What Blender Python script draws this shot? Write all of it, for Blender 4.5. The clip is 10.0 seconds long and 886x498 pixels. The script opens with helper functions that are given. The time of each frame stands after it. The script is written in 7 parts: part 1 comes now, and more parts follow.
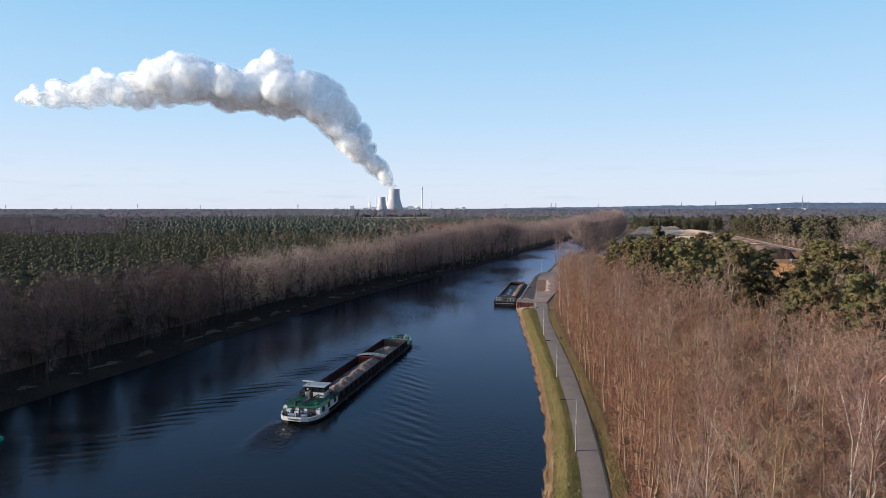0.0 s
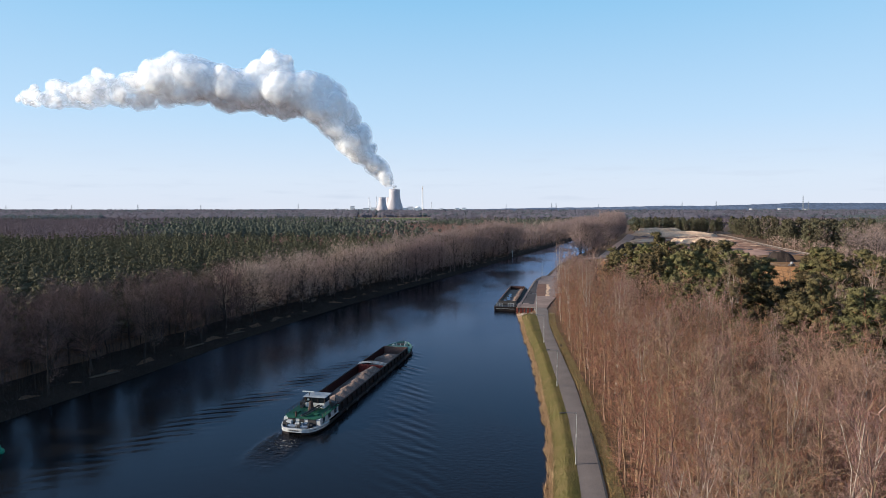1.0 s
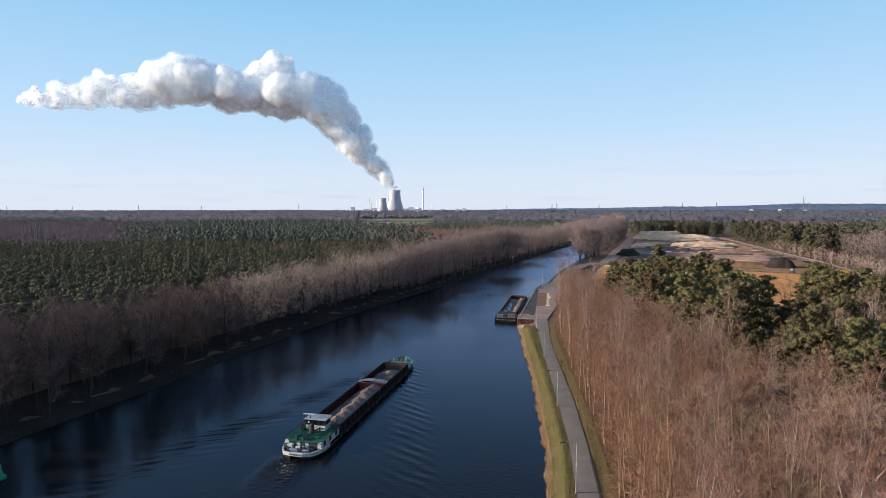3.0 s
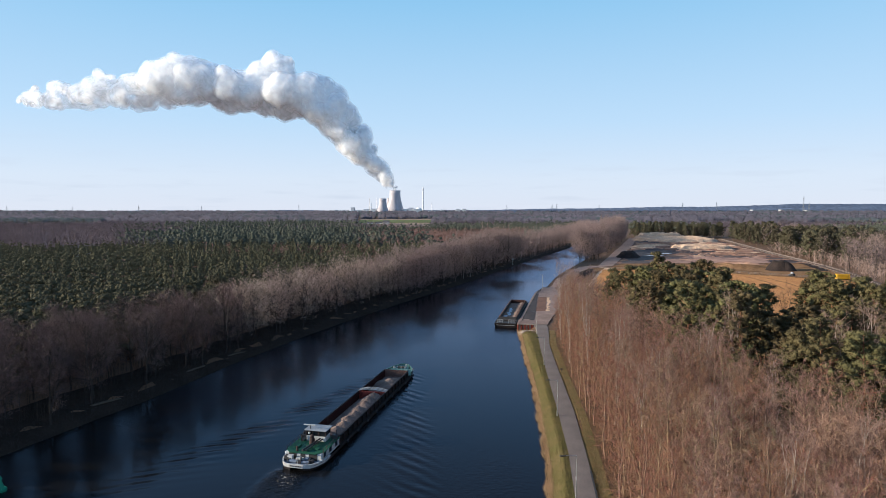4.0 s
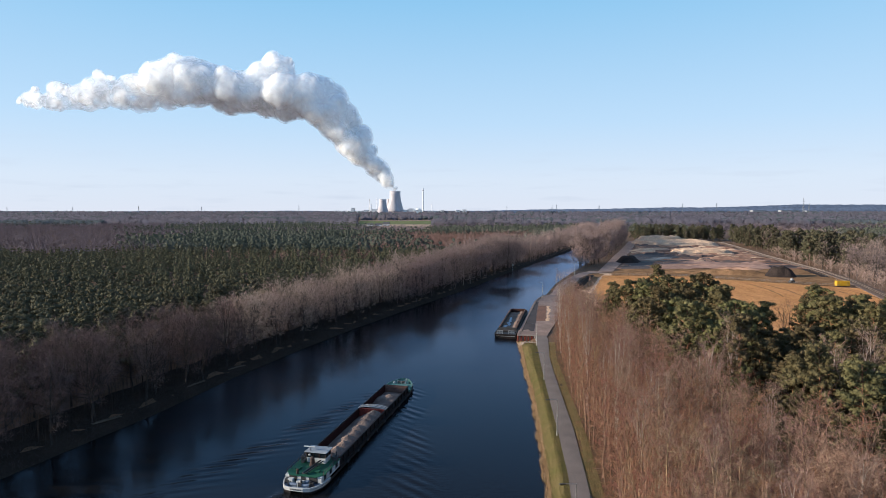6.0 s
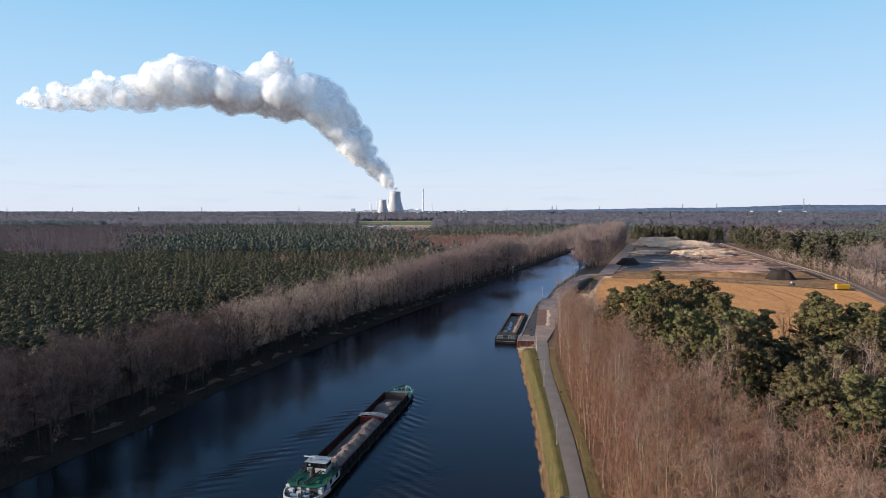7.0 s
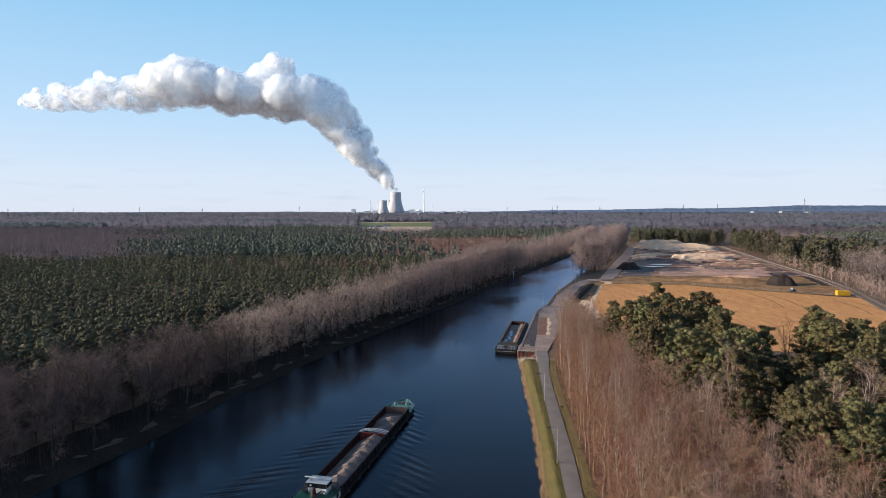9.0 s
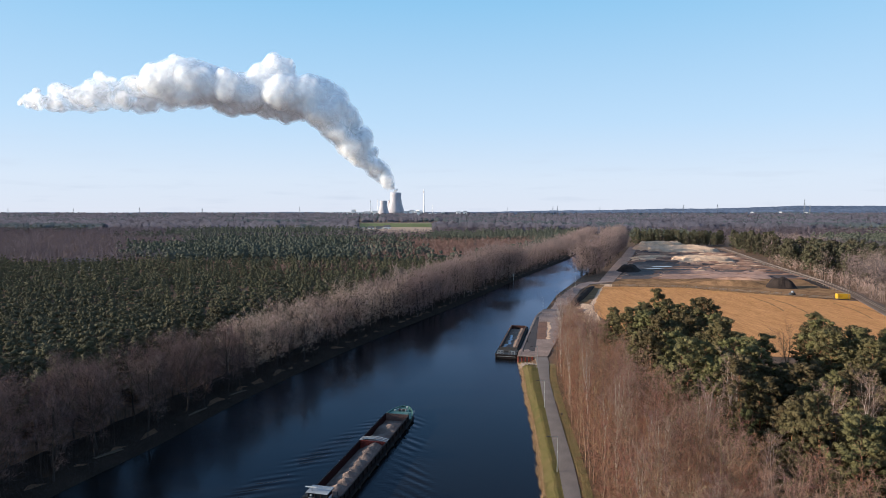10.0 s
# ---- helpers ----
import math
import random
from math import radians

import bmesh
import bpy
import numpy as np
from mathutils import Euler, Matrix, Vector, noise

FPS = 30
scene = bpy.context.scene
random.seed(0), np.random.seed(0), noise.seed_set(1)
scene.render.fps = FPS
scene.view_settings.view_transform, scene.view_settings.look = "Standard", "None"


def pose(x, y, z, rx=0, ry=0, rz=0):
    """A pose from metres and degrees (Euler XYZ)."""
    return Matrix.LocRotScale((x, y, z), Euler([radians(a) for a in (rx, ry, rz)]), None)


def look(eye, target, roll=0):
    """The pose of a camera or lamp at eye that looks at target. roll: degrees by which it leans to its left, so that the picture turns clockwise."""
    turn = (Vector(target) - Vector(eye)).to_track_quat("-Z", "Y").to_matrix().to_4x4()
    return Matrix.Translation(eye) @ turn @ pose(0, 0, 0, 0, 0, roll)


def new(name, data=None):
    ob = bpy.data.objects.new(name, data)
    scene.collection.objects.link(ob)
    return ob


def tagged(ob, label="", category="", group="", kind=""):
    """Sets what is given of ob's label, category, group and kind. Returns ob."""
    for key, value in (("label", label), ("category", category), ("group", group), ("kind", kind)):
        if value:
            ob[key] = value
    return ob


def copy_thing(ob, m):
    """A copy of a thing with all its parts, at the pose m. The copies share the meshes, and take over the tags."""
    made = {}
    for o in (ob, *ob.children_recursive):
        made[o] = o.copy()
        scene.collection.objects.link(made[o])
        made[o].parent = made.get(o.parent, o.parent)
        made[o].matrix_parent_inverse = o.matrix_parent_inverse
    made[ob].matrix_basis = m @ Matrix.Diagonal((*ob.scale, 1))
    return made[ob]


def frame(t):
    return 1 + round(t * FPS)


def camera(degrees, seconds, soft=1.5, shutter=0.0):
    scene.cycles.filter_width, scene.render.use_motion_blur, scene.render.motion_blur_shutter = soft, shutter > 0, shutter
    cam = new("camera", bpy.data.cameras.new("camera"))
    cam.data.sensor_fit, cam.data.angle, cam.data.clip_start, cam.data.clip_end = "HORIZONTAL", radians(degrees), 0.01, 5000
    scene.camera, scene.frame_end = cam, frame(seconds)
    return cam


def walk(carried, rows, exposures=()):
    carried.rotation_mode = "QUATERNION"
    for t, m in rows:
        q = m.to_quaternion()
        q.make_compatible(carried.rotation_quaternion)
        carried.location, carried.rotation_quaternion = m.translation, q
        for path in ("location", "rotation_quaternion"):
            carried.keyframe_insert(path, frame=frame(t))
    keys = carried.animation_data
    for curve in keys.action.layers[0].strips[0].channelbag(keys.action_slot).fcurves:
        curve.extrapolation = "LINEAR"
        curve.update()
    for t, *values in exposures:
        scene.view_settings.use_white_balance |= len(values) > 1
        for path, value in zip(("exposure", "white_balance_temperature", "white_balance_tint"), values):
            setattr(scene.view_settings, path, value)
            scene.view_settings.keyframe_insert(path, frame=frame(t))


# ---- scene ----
# The camera rises beside the canal almost straight up.
cam = camera(73.2, 10.0, soft=0.6)
ROWS = [
    (0.0, 30.00, -3.80, 0.00), (0.5, 30.79, -3.795, 0.01), (1.0, 31.60, -3.79, 0.03), (1.5, 32.44, -3.78, 0.05),
    (2.0, 33.29, -3.78, 0.06), (2.5, 34.17, -3.77, 0.07), (4.0, 36.68, -3.755, 0.08), (4.5, 37.53, -3.75, 0.08),
    (5.0, 38.38, -3.745, 0.08), (5.5, 39.23, -3.74, 0.08), (7.0, 41.59, -3.72, 0.09), (7.5, 42.40, -3.715, 0.10),
    (8.0, 43.20, -3.71, 0.12), (8.5, 43.97, -3.705, 0.13), (9.0, 44.74, -3.70, 0.14), (9.5, 45.52, -3.695, 0.15),
    (10.0, 46.30, -3.69, 0.15),
]
walk(cam, [(t, pose(0, 0, z, 90 + tilt, 0, turn)) for t, z, tilt, turn in ROWS], [(0.0, 1.0, 5850, 5), (10.0, 1.0, 5850, 5)])

# ---- light: low winter sun from beyond the near bank, clear sky ----
SUN_AZ, SUN_EL = 266.0, 15.5          # degrees clockwise from +y, and above the horizon
world = bpy.data.worlds.new("sky")
scene.world = world
world.use_nodes = True
wn = world.node_tree
wn.nodes.clear()
sky = wn.nodes.new("ShaderNodeTexSky")
sky.sky_type, sky.sun_disc = "NISHITA", False
sky.sun_elevation, sky.sun_rotation = radians(SUN_EL), radians(SUN_AZ)
sky.air_density, sky.dust_density, sky.ozone_density = 1.0, 0.0, 1.7
bg = wn.nodes.new("ShaderNodeBackground")
bg.inputs["Strength"].default_value = 0.55
dim = wn.nodes.new("ShaderNodeVectorMath")      # sky at working strength, then its gradient softened by thin haze
dim.operation = "MULTIPLY"
dim.inputs[1].default_value = (0.149, 0.152, 0.171)
haze = wn.nodes.new("ShaderNodeGamma")
haze.inputs["Gamma"].default_value = 0.82
wo = wn.nodes.new("ShaderNodeOutputWorld")
wn.links.new(sky.outputs[0], dim.inputs[0])
wn.links.new(dim.outputs[0], haze.inputs["Color"])
# thin winter haze and faint cloud streaks low over the horizon, all round
wc = wn.nodes.new("ShaderNodeTexCoord")
ws = wn.nodes.new("ShaderNodeSeparateXYZ")
wn.links.new(wc.outputs["Generated"], ws.inputs[0])
low = wn.nodes.new("ShaderNodeMapRange")
low.interpolation_type = "SMOOTHSTEP"
for i, x in enumerate((0.30, 0.75, 0.95, 0.0)):
    low.inputs[i + 1].default_value = x
wn.links.new(ws.outputs[2], low.inputs[0])
veil = wn.nodes.new("ShaderNodeMix")
veil.data_type = "RGBA"
band = wn.nodes.new("ShaderNodeValToRGB")
for p, c in ((0.0, (0.71, 0.70, 0.765)), (0.05, (0.69, 0.715, 0.785)), (0.14, (0.525, 0.66, 0.80)), (0.34, (0.275, 0.52, 0.735))):
    e = band.color_ramp.elements[0] if p == 0 else band.color_ramp.elements.new(p)
    e.position, e.color = p, (*c, 1)
band.color_ramp.elements[-1].color = (0.10, 0.27, 0.55, 1)
wn.links.new(ws.outputs[2], band.inputs[0])
wn.links.new(band.outputs[0], veil.inputs["B"])
wn.links.new(low.outputs[0], veil.inputs["Factor"])
wn.links.new(haze.outputs[0], veil.inputs["A"])
wm = wn.nodes.new("ShaderNodeMapping")
wm.inputs["Scale"].default_value = (5, 5, 42)
wn.links.new(wc.outputs["Generated"], wm.inputs["Vector"])
streak = wn.nodes.new("ShaderNodeTexNoise")
streak.inputs["Scale"].default_value, streak.inputs["Detail"].default_value = 1.6, 6
wn.links.new(wm.outputs[0], streak.inputs["Vector"])
sf = wn.nodes.new("ShaderNodeMapRange")
for i, x in enumerate((0.55, 0.78, 0.0, 0.45)):
    sf.inputs[i + 1].default_value = x
wn.links.new(streak.outputs["Fac"], sf.inputs[0])
sb = wn.nodes.new("ShaderNodeMapRange")
sb.interpolation_type = "SMOOTHSTEP"
for i, x in enumerate((0.02, 0.13, 1.0, 0.0)):
    sb.inputs[i + 1].default_value = x
wn.links.new(ws.outputs[2], sb.inputs[0])
sm = wn.nodes.new("ShaderNodeMath")
sm.operation = "MULTIPLY"
wn.links.new(sf.outputs[0], sm.inputs[0])
wn.links.new(sb.outputs[0], sm.inputs[1])
cloud = wn.nodes.new("ShaderNodeMix")
cloud.data_type = "RGBA"
cloud.inputs["B"].default_value = (0.565, 0.585, 0.66, 1)
wn.links.new(sm.outputs[0], cloud.inputs["Factor"])
wn.links.new(veil.outputs["Result"], cloud.inputs["A"])
wn.links.new(cloud.outputs["Result"], bg.inputs["Color"])
wn.links.new(bg.outputs[0], wo.inputs["Surface"])

lamp = bpy.data.lights.new("sun", "SUN")
lamp.energy, lamp.angle, lamp.color = 4.8, radians(0.55), (1.0, 0.82, 0.63)
sun = new("sun", lamp)
az, el = radians(SUN_AZ), radians(SUN_EL)
to_sun = Vector((math.sin(az) * math.cos(el), math.cos(az) * math.cos(el), math.sin(el)))
sun.matrix_world = look(to_sun * 100, (0, 0, 0))

# ---- materials ----
def material(name, base, other=None, rough=0.8, scale=1.0, fine=12.0, bump=0.0, metal=0.0, spread=0.0, spec=0.3, stretch=(1, 1, 1), dist=0.05, island=False):
    """Two-scale procedural surface: patches between base and other, fine grain, relief; spread varies it from object to object."""
    m = bpy.data.materials.new(name)
    m.use_nodes = True
    t = m.node_tree
    b = t.nodes["Principled BSDF"]
    b.inputs["Metallic"].default_value = metal
    b.inputs["Specular IOR Level"].default_value = spec
    tc = t.nodes.new("ShaderNodeTexCoord")
    mp = t.nodes.new("ShaderNodeMapping")
    mp.inputs["Scale"].default_value = stretch
    t.links.new(tc.outputs["Object"], mp.inputs["Vector"])
    n1 = t.nodes.new("ShaderNodeTexNoise")
    n1.inputs["Scale"].default_value, n1.inputs["Detail"].default_value = scale, 4
    n2 = t.nodes.new("ShaderNodeTexNoise")
    n2.inputs["Scale"].default_value, n2.inputs["Detail"].default_value = fine, 3
    for n in (n1, n2):
        t.links.new(mp.outputs[0], n.inputs["Vector"])
    other = other or tuple(c * 0.7 for c in base)
    ramp = t.nodes.new("ShaderNodeMapRange")
    ramp.inputs[1].default_value, ramp.inputs[2].default_value = 0.33, 0.67
    t.links.new(n1.outputs["Fac"], ramp.inputs[0])
    mix = t.nodes.new("ShaderNodeMix")
    mix.data_type = "RGBA"
    mix.inputs["A"].default_value, mix.inputs["B"].default_value = (*base, 1), (*other, 1)
    t.links.new(ramp.outputs[0], mix.inputs["Factor"])
    hsv = t.nodes.new("ShaderNodeHueSaturation")
    t.links.new(mix.outputs["Result"], hsv.inputs["Color"])
    val = t.nodes.new("ShaderNodeMapRange")
    val.inputs[1].default_value, val.inputs[2].default_value = 0.25, 0.75
    val.inputs[3].default_value, val.inputs[4].default_value = 0.72, 1.28
    t.links.new(n2.outputs["Fac"], val.inputs[0])
    if spread:
        info = t.nodes.new("ShaderNodeObjectInfo")
        add = t.nodes.new("ShaderNodeMath")
        add.operation = "ADD"
        t.links.new(info.outputs["Random"], add.inputs[0])
        if island:
            isl = t.nodes.new("ShaderNodeNewGeometry")
            t.links.new(isl.outputs["Random Per Island"], add.inputs[1])
        else:
            add.inputs[1].default_value = 0.5
        r = t.nodes.new("ShaderNodeMapRange")
        r.inputs[1].default_value, r.inputs[2].default_value = 0.0, 2.0
        r.inputs[3].default_value, r.inputs[4].default_value = 1 - spread, 1 + spread
        t.links.new(add.outputs[0], r.inputs[0])
        mul = t.nodes.new("ShaderNodeMath")
        mul.operation = "MULTIPLY"
        t.links.new(r.outputs[0], mul.inputs[0])
        t.links.new(val.outputs[0], mul.inputs[1])
        t.links.new(mul.outputs[0], hsv.inputs["Value"])
        h = t.nodes.new("ShaderNodeMapRange")
        h.inputs[3].default_value, h.inputs[4].default_value = 0.5 - spread * 0.06, 0.5 + spread * 0.06
        t.links.new(info.outputs["Random"], h.inputs[0])
        t.links.new(h.outputs[0], hsv.inputs["Hue"])
    else:
        t.links.new(val.outputs[0], hsv.inputs["Value"])
    t.links.new(hsv.outputs[0], b.inputs["Base Color"])
    rr = t.nodes.new("ShaderNodeMapRange")
    rr.inputs[3].default_value, rr.inputs[4].default_value = max(0.02, rough - 0.1), min(1, rough + 0.1)
    t.links.new(n2.outputs["Fac"], rr.inputs[0])
    t.links.new(rr.outputs[0], b.inputs["Roughness"])
    if bump:
        bp = t.nodes.new("ShaderNodeBump")
        bp.inputs["Strength"].default_value, bp.inputs["Distance"].default_value = bump, dist
        t.links.new(n2.outputs["Fac"], bp.inputs["Height"])
        t.links.new(bp.outputs[0], b.inputs["Normal"])
    return m


M_GROUND = material("forest_floor", (0.15, 0.08, 0.044), (0.09, 0.054, 0.032), 0.95, 0.12, 3.0, 0.8, dist=0.2)
# soil blackened beyond its own tone to stand in for shade
M_SHADEDBANK = material("shaded_bank_soil", (0.024, 0.018, 0.015), (0.038, 0.028, 0.022), 0.95, 0.2, 2.5, 0.7, dist=0.2, spec=0.05)
M_GRASS = material("winter_grass", (0.09, 0.082, 0.028), (0.135, 0.1, 0.046), 0.95, 0.35, 5.0, 0.7, dist=0.1, spec=0.08)
M_BLADE = material("grass_blades", (0.085, 0.082, 0.028), (0.15, 0.11, 0.05), 0.9, 0.3, 8.0, 0.0, spec=0.05, spread=0.25, island=True)
M_LEAFBLADE = material("yellowed_grass_blades", (0.2, 0.135, 0.055), (0.15, 0.115, 0.042), 0.9, 0.4, 8.0, 0.0, spec=0.05, spread=0.3, island=True)
M_REED = material("dry_reed", (0.34, 0.21, 0.138), (0.24, 0.145, 0.09), 0.9, 0.4, 6.0, 0.0, spec=0.05, spread=0.3, island=True)
M_FIELD = material("dry_field", (0.5, 0.25, 0.108), (0.42, 0.205, 0.088), 0.95, 0.3, 1.6, 0.9, dist=0.4, stretch=(1, 0.1, 1), spec=0.0)
M_FIELDBLADE = material("dry_field_stalks", (0.52, 0.27, 0.118), (0.44, 0.215, 0.093), 0.95, 0.1, 3.0, spec=0.0, spread=0.15, island=True)
M_ASPHALT = material("path_asphalt", (0.14, 0.115, 0.105), (0.17, 0.14, 0.128), 0.9, 0.4, 9.0, 0.25, dist=0.01)
M_ROAD = material("gravel_road", (0.37, 0.255, 0.205), (0.28, 0.19, 0.155), 0.95, 0.15, 2.0, 0.4, spec=0.08)
M_BALLAST = material("dull_ballast", (0.165, 0.12, 0.098), (0.12, 0.09, 0.075), 0.95, 0.3, 3.0, 0.4, spec=0.05)
M_TRACK = material("flattened_stalks", (0.27, 0.14, 0.065), (0.21, 0.115, 0.055), 0.95, 0.3, 3.0, 0.3, spec=0.05)
M_RAIL = material("dull_rail_steel", (0.24, 0.19, 0.16), (0.17, 0.13, 0.11), 0.6, 0.5, 6.0, 0.1)
M_CONCRETE = material("quay_concrete", (0.275, 0.2, 0.17), (0.195, 0.142, 0.122), 0.9, 0.25, 3.0, 0.3, spec=0.08)
M_DARKDECK = material("dark_quay_slab", (0.05, 0.042, 0.042), (0.075, 0.06, 0.056), 0.75, 0.3, 3.0, 0.2, spec=0.1)
M_PILE = material("rusted_sheet_pile", (0.252, 0.052, 0.032), (0.182, 0.049, 0.035), 0.8, 0.8, 6.0, 0.4)
M_RUST = material("rust_brown_slab", (0.175, 0.084, 0.052), (0.126, 0.063, 0.042), 0.9, 0.3, 2.0, 0.3)
M_SAND = material("pale_sand", (0.66, 0.45, 0.305), (0.52, 0.345, 0.23), 0.95, 0.15, 1.5, 0.6, dist=0.3, spec=0.0)
M_DIRT = material("worked_soil", (0.165, 0.09, 0.066), (0.46, 0.275, 0.19), 0.95, 0.12, 0.9, 1.0, dist=0.6, stretch=(0.3, 1.6, 1), spec=0.0)
M_WETSOIL = material("wet_site_soil", (0.075, 0.058, 0.056), (0.125, 0.095, 0.086), 0.7, 0.1, 0.9, 0.8, dist=0.4, stretch=(0.4, 1.5, 1), spec=0.08)
M_GRADED = material("graded_site_soil", (0.37, 0.235, 0.185), (0.28, 0.175, 0.138), 0.95, 0.12, 0.9, 0.6, dist=0.3, stretch=(0.3, 1.5, 1), spec=0.0)
M_DARKDIRT = material("dark_peat_soil", (0.026, 0.02, 0.018), (0.042, 0.031, 0.027), 0.95, 0.2, 1.5, 0.7, dist=0.3, spec=0.08)
M_ROUGHGRASS = material("rough_pasture", (0.3, 0.172, 0.092), (0.155, 0.092, 0.052), 0.95, 0.22, 1.6, 0.6, dist=0.3, spec=0.0)
M_STONE = material("bank_stone", (0.294, 0.231, 0.189), (0.210, 0.168, 0.140), 0.9, 0.8, 5.0, 0.5, spread=0.3)
M_BARK = material("grey_brown_bark", (0.154, 0.101, 0.070), (0.091, 0.063, 0.045), 0.95, 1.2, 8.0, 0.4, spread=0.3)
# stem bark lightened for the sun that falls on it
M_STEMBARK = material("sunlit_brown_stems", (0.235, 0.145, 0.096), (0.11, 0.07, 0.05), 0.95, 1.2, 8.0, 0.3, spread=0.55)
M_TWIG = material("reddish_twigs", (0.29, 0.143, 0.092), (0.205, 0.101, 0.067), 0.9, 0.5, 6.0, spec=0.05, spread=0.35, island=True)
M_OLIVETWIG = material("grey_olive_twigs", (0.21, 0.155, 0.105), (0.15, 0.112, 0.08), 0.9, 0.5, 6.0, spec=0.05, spread=0.3, island=True)
M_ROSETWIG = material("mauve_pink_twigs", (0.3, 0.18, 0.145), (0.225, 0.135, 0.112), 0.9, 0.5, 6.0, spec=0.05, spread=0.3, island=True)
M_BIRCH = material("white_birch_bark", (0.36, 0.3, 0.255), (0.22, 0.175, 0.145), 0.85, 1.0, 6.0, 0.2, spread=0.2, stretch=(1, 1, 3))
M_BIRCHTWIG = material("mauve_birch_twigs", (0.231, 0.147, 0.119), (0.182, 0.112, 0.095), 0.9, 0.5, 6.0, spread=0.25, island=True)
M_TANTWIG = material("tan_twigs", (0.36, 0.235, 0.158), (0.28, 0.185, 0.125), 0.9, 0.5, 6.0, spread=0.25, island=True)
M_PINEBARK = material("orange_pine_bark", (0.238, 0.108, 0.052), (0.154, 0.081, 0.049), 0.95, 1.0, 7.0, 0.5, spread=0.2)
M_NEEDLE = material("pine_needles", (0.084, 0.072, 0.033), (0.118, 0.1, 0.05), 0.85, 0.6, 5.0, spec=0.05, spread=0.45)
# far needles, their colour cooled in place of distance haze
M_HAZEPINE = material("haze_tinted_needles", (0.066, 0.072, 0.053), (0.098, 0.1, 0.078), 0.9, 0.02, 0.4, spec=0.05)
M_NEEDLEFAR = material("plantation_needles", (0.07, 0.065, 0.04), (0.096, 0.087, 0.057), 0.9, 0.16, 2.2, spec=0.05, spread=0.3)
# needles paled and blued, haze being put into the colour
M_FARPINE = material("hazed_pine_needles", (0.092, 0.105, 0.11), (0.122, 0.132, 0.137), 0.95, 0.006, 0.2, spec=0.05)
M_VERGE = material("leafy_verge", (0.19, 0.13, 0.055), (0.14, 0.11, 0.04), 0.95, 0.5, 4.0, 0.7, dist=0.1)
# bark with shade put into its colour
M_SHADEBARK = material("shaded_bark", (0.046, 0.035, 0.031), (0.032, 0.025, 0.023), 0.95, 1.2, 8.0, 0.3, spread=0.25)
# mauve of bare twigs with some distance haze mixed into it
M_WOOD = material("bare_woodland", (0.21, 0.17, 0.19), (0.154, 0.126, 0.143), 0.95, 0.03, 0.4, spec=0.05)
M_LARCH = material("russet_larch", (0.27, 0.162, 0.138), (0.2, 0.125, 0.11), 0.95, 0.03, 0.5, spec=0.05)
# wooded hills in the blue that haze would give them
M_HILL = material("haze_blue_woods", (0.125, 0.155, 0.22), (0.105, 0.13, 0.19), 1.0, 0.004, 0.05, spread=0.0)
# the same twigs twice: darkened for shade, then lightened for sun
M_SHADETWIG = material("shaded_bank_twigs", (0.185, 0.13, 0.12), (0.138, 0.097, 0.09), 0.95, 0.5, 6.0, spec=0.05, spread=0.3)
M_LITTWIG = material("sunlit_brown_twigs", (0.46, 0.345, 0.29), (0.36, 0.27, 0.23), 0.95, 0.5, 6.0, spec=0.05, spread=0.25)
# twig colour with distance haze mixed in
M_HAZETWIG = material("hazed_mauve_twigs", (0.32, 0.238, 0.218), (0.24, 0.18, 0.167), 0.95, 0.05, 0.5, spec=0.03, spread=0.2)
# woodland colour shifted towards the blue-grey of haze
M_FARWOOD = material("hazed_woodland", (0.17, 0.152, 0.174), (0.124, 0.113, 0.132), 0.95, 0.004, 0.03, spec=0.05)
M_STEEL = material("galvanised_steel", (0.385, 0.385, 0.371), (0.294, 0.294, 0.294), 0.45, 1.0, 10.0, 0.1, metal=0.6)
M_HULL = material("black_hull_paint", (0.010, 0.009, 0.010), (0.024, 0.018, 0.017), 0.6, 0.3, 3.0, 0.15, spec=0.12)
M_HOLD = material("rusty_hold_steel", (0.058, 0.022, 0.016), (0.038, 0.019, 0.015), 0.85, 0.4, 2.5, 0.3)
M_COAMING = material("maroon_coaming", (0.03, 0.009, 0.009), (0.042, 0.014, 0.013), 0.8, 0.5, 3.0, 0.2, spec=0.08)
M_ENDWALL = material("faded_pink_primer", (0.17, 0.095, 0.078), (0.12, 0.066, 0.055), 0.8, 0.5, 3.0, 0.2)
M_RED = material("red_oxide_paint", (0.238, 0.038, 0.028), (0.168, 0.035, 0.028), 0.7, 0.5, 3.0, 0.2)
M_WHITE = material("white_ship_paint", (0.5, 0.5, 0.49), (0.4, 0.395, 0.385), 0.5, 0.6, 5.0, 0.05)
M_GREEN = material("green_deck_paint", (0.012, 0.07, 0.04), (0.022, 0.09, 0.05), 0.6, 0.4, 4.0, 0.1, spec=0.2)
M_PALEGREEN = material("faded_green_deck", (0.091, 0.189, 0.154), (0.140, 0.231, 0.196), 0.6, 0.4, 4.0, 0.1)
M_DARK = material("dark_fittings", (0.03, 0.03, 0.032), (0.05, 0.045, 0.045), 0.6, 1.0, 6.0, 0.1)
M_BROWN = material("dark_brown_cover", (0.038, 0.021, 0.017), (0.056, 0.032, 0.025), 0.7, 1.0, 6.0, 0.2)
M_GREY = material("grey_roof_paint", (0.294, 0.308, 0.329), (0.238, 0.252, 0.273), 0.6, 0.5, 5.0, 0.05)
M_BLUEGREY = material("blue_grey_cover", (0.112, 0.147, 0.210), (0.154, 0.182, 0.238), 0.7, 0.8, 5.0, 0.2)
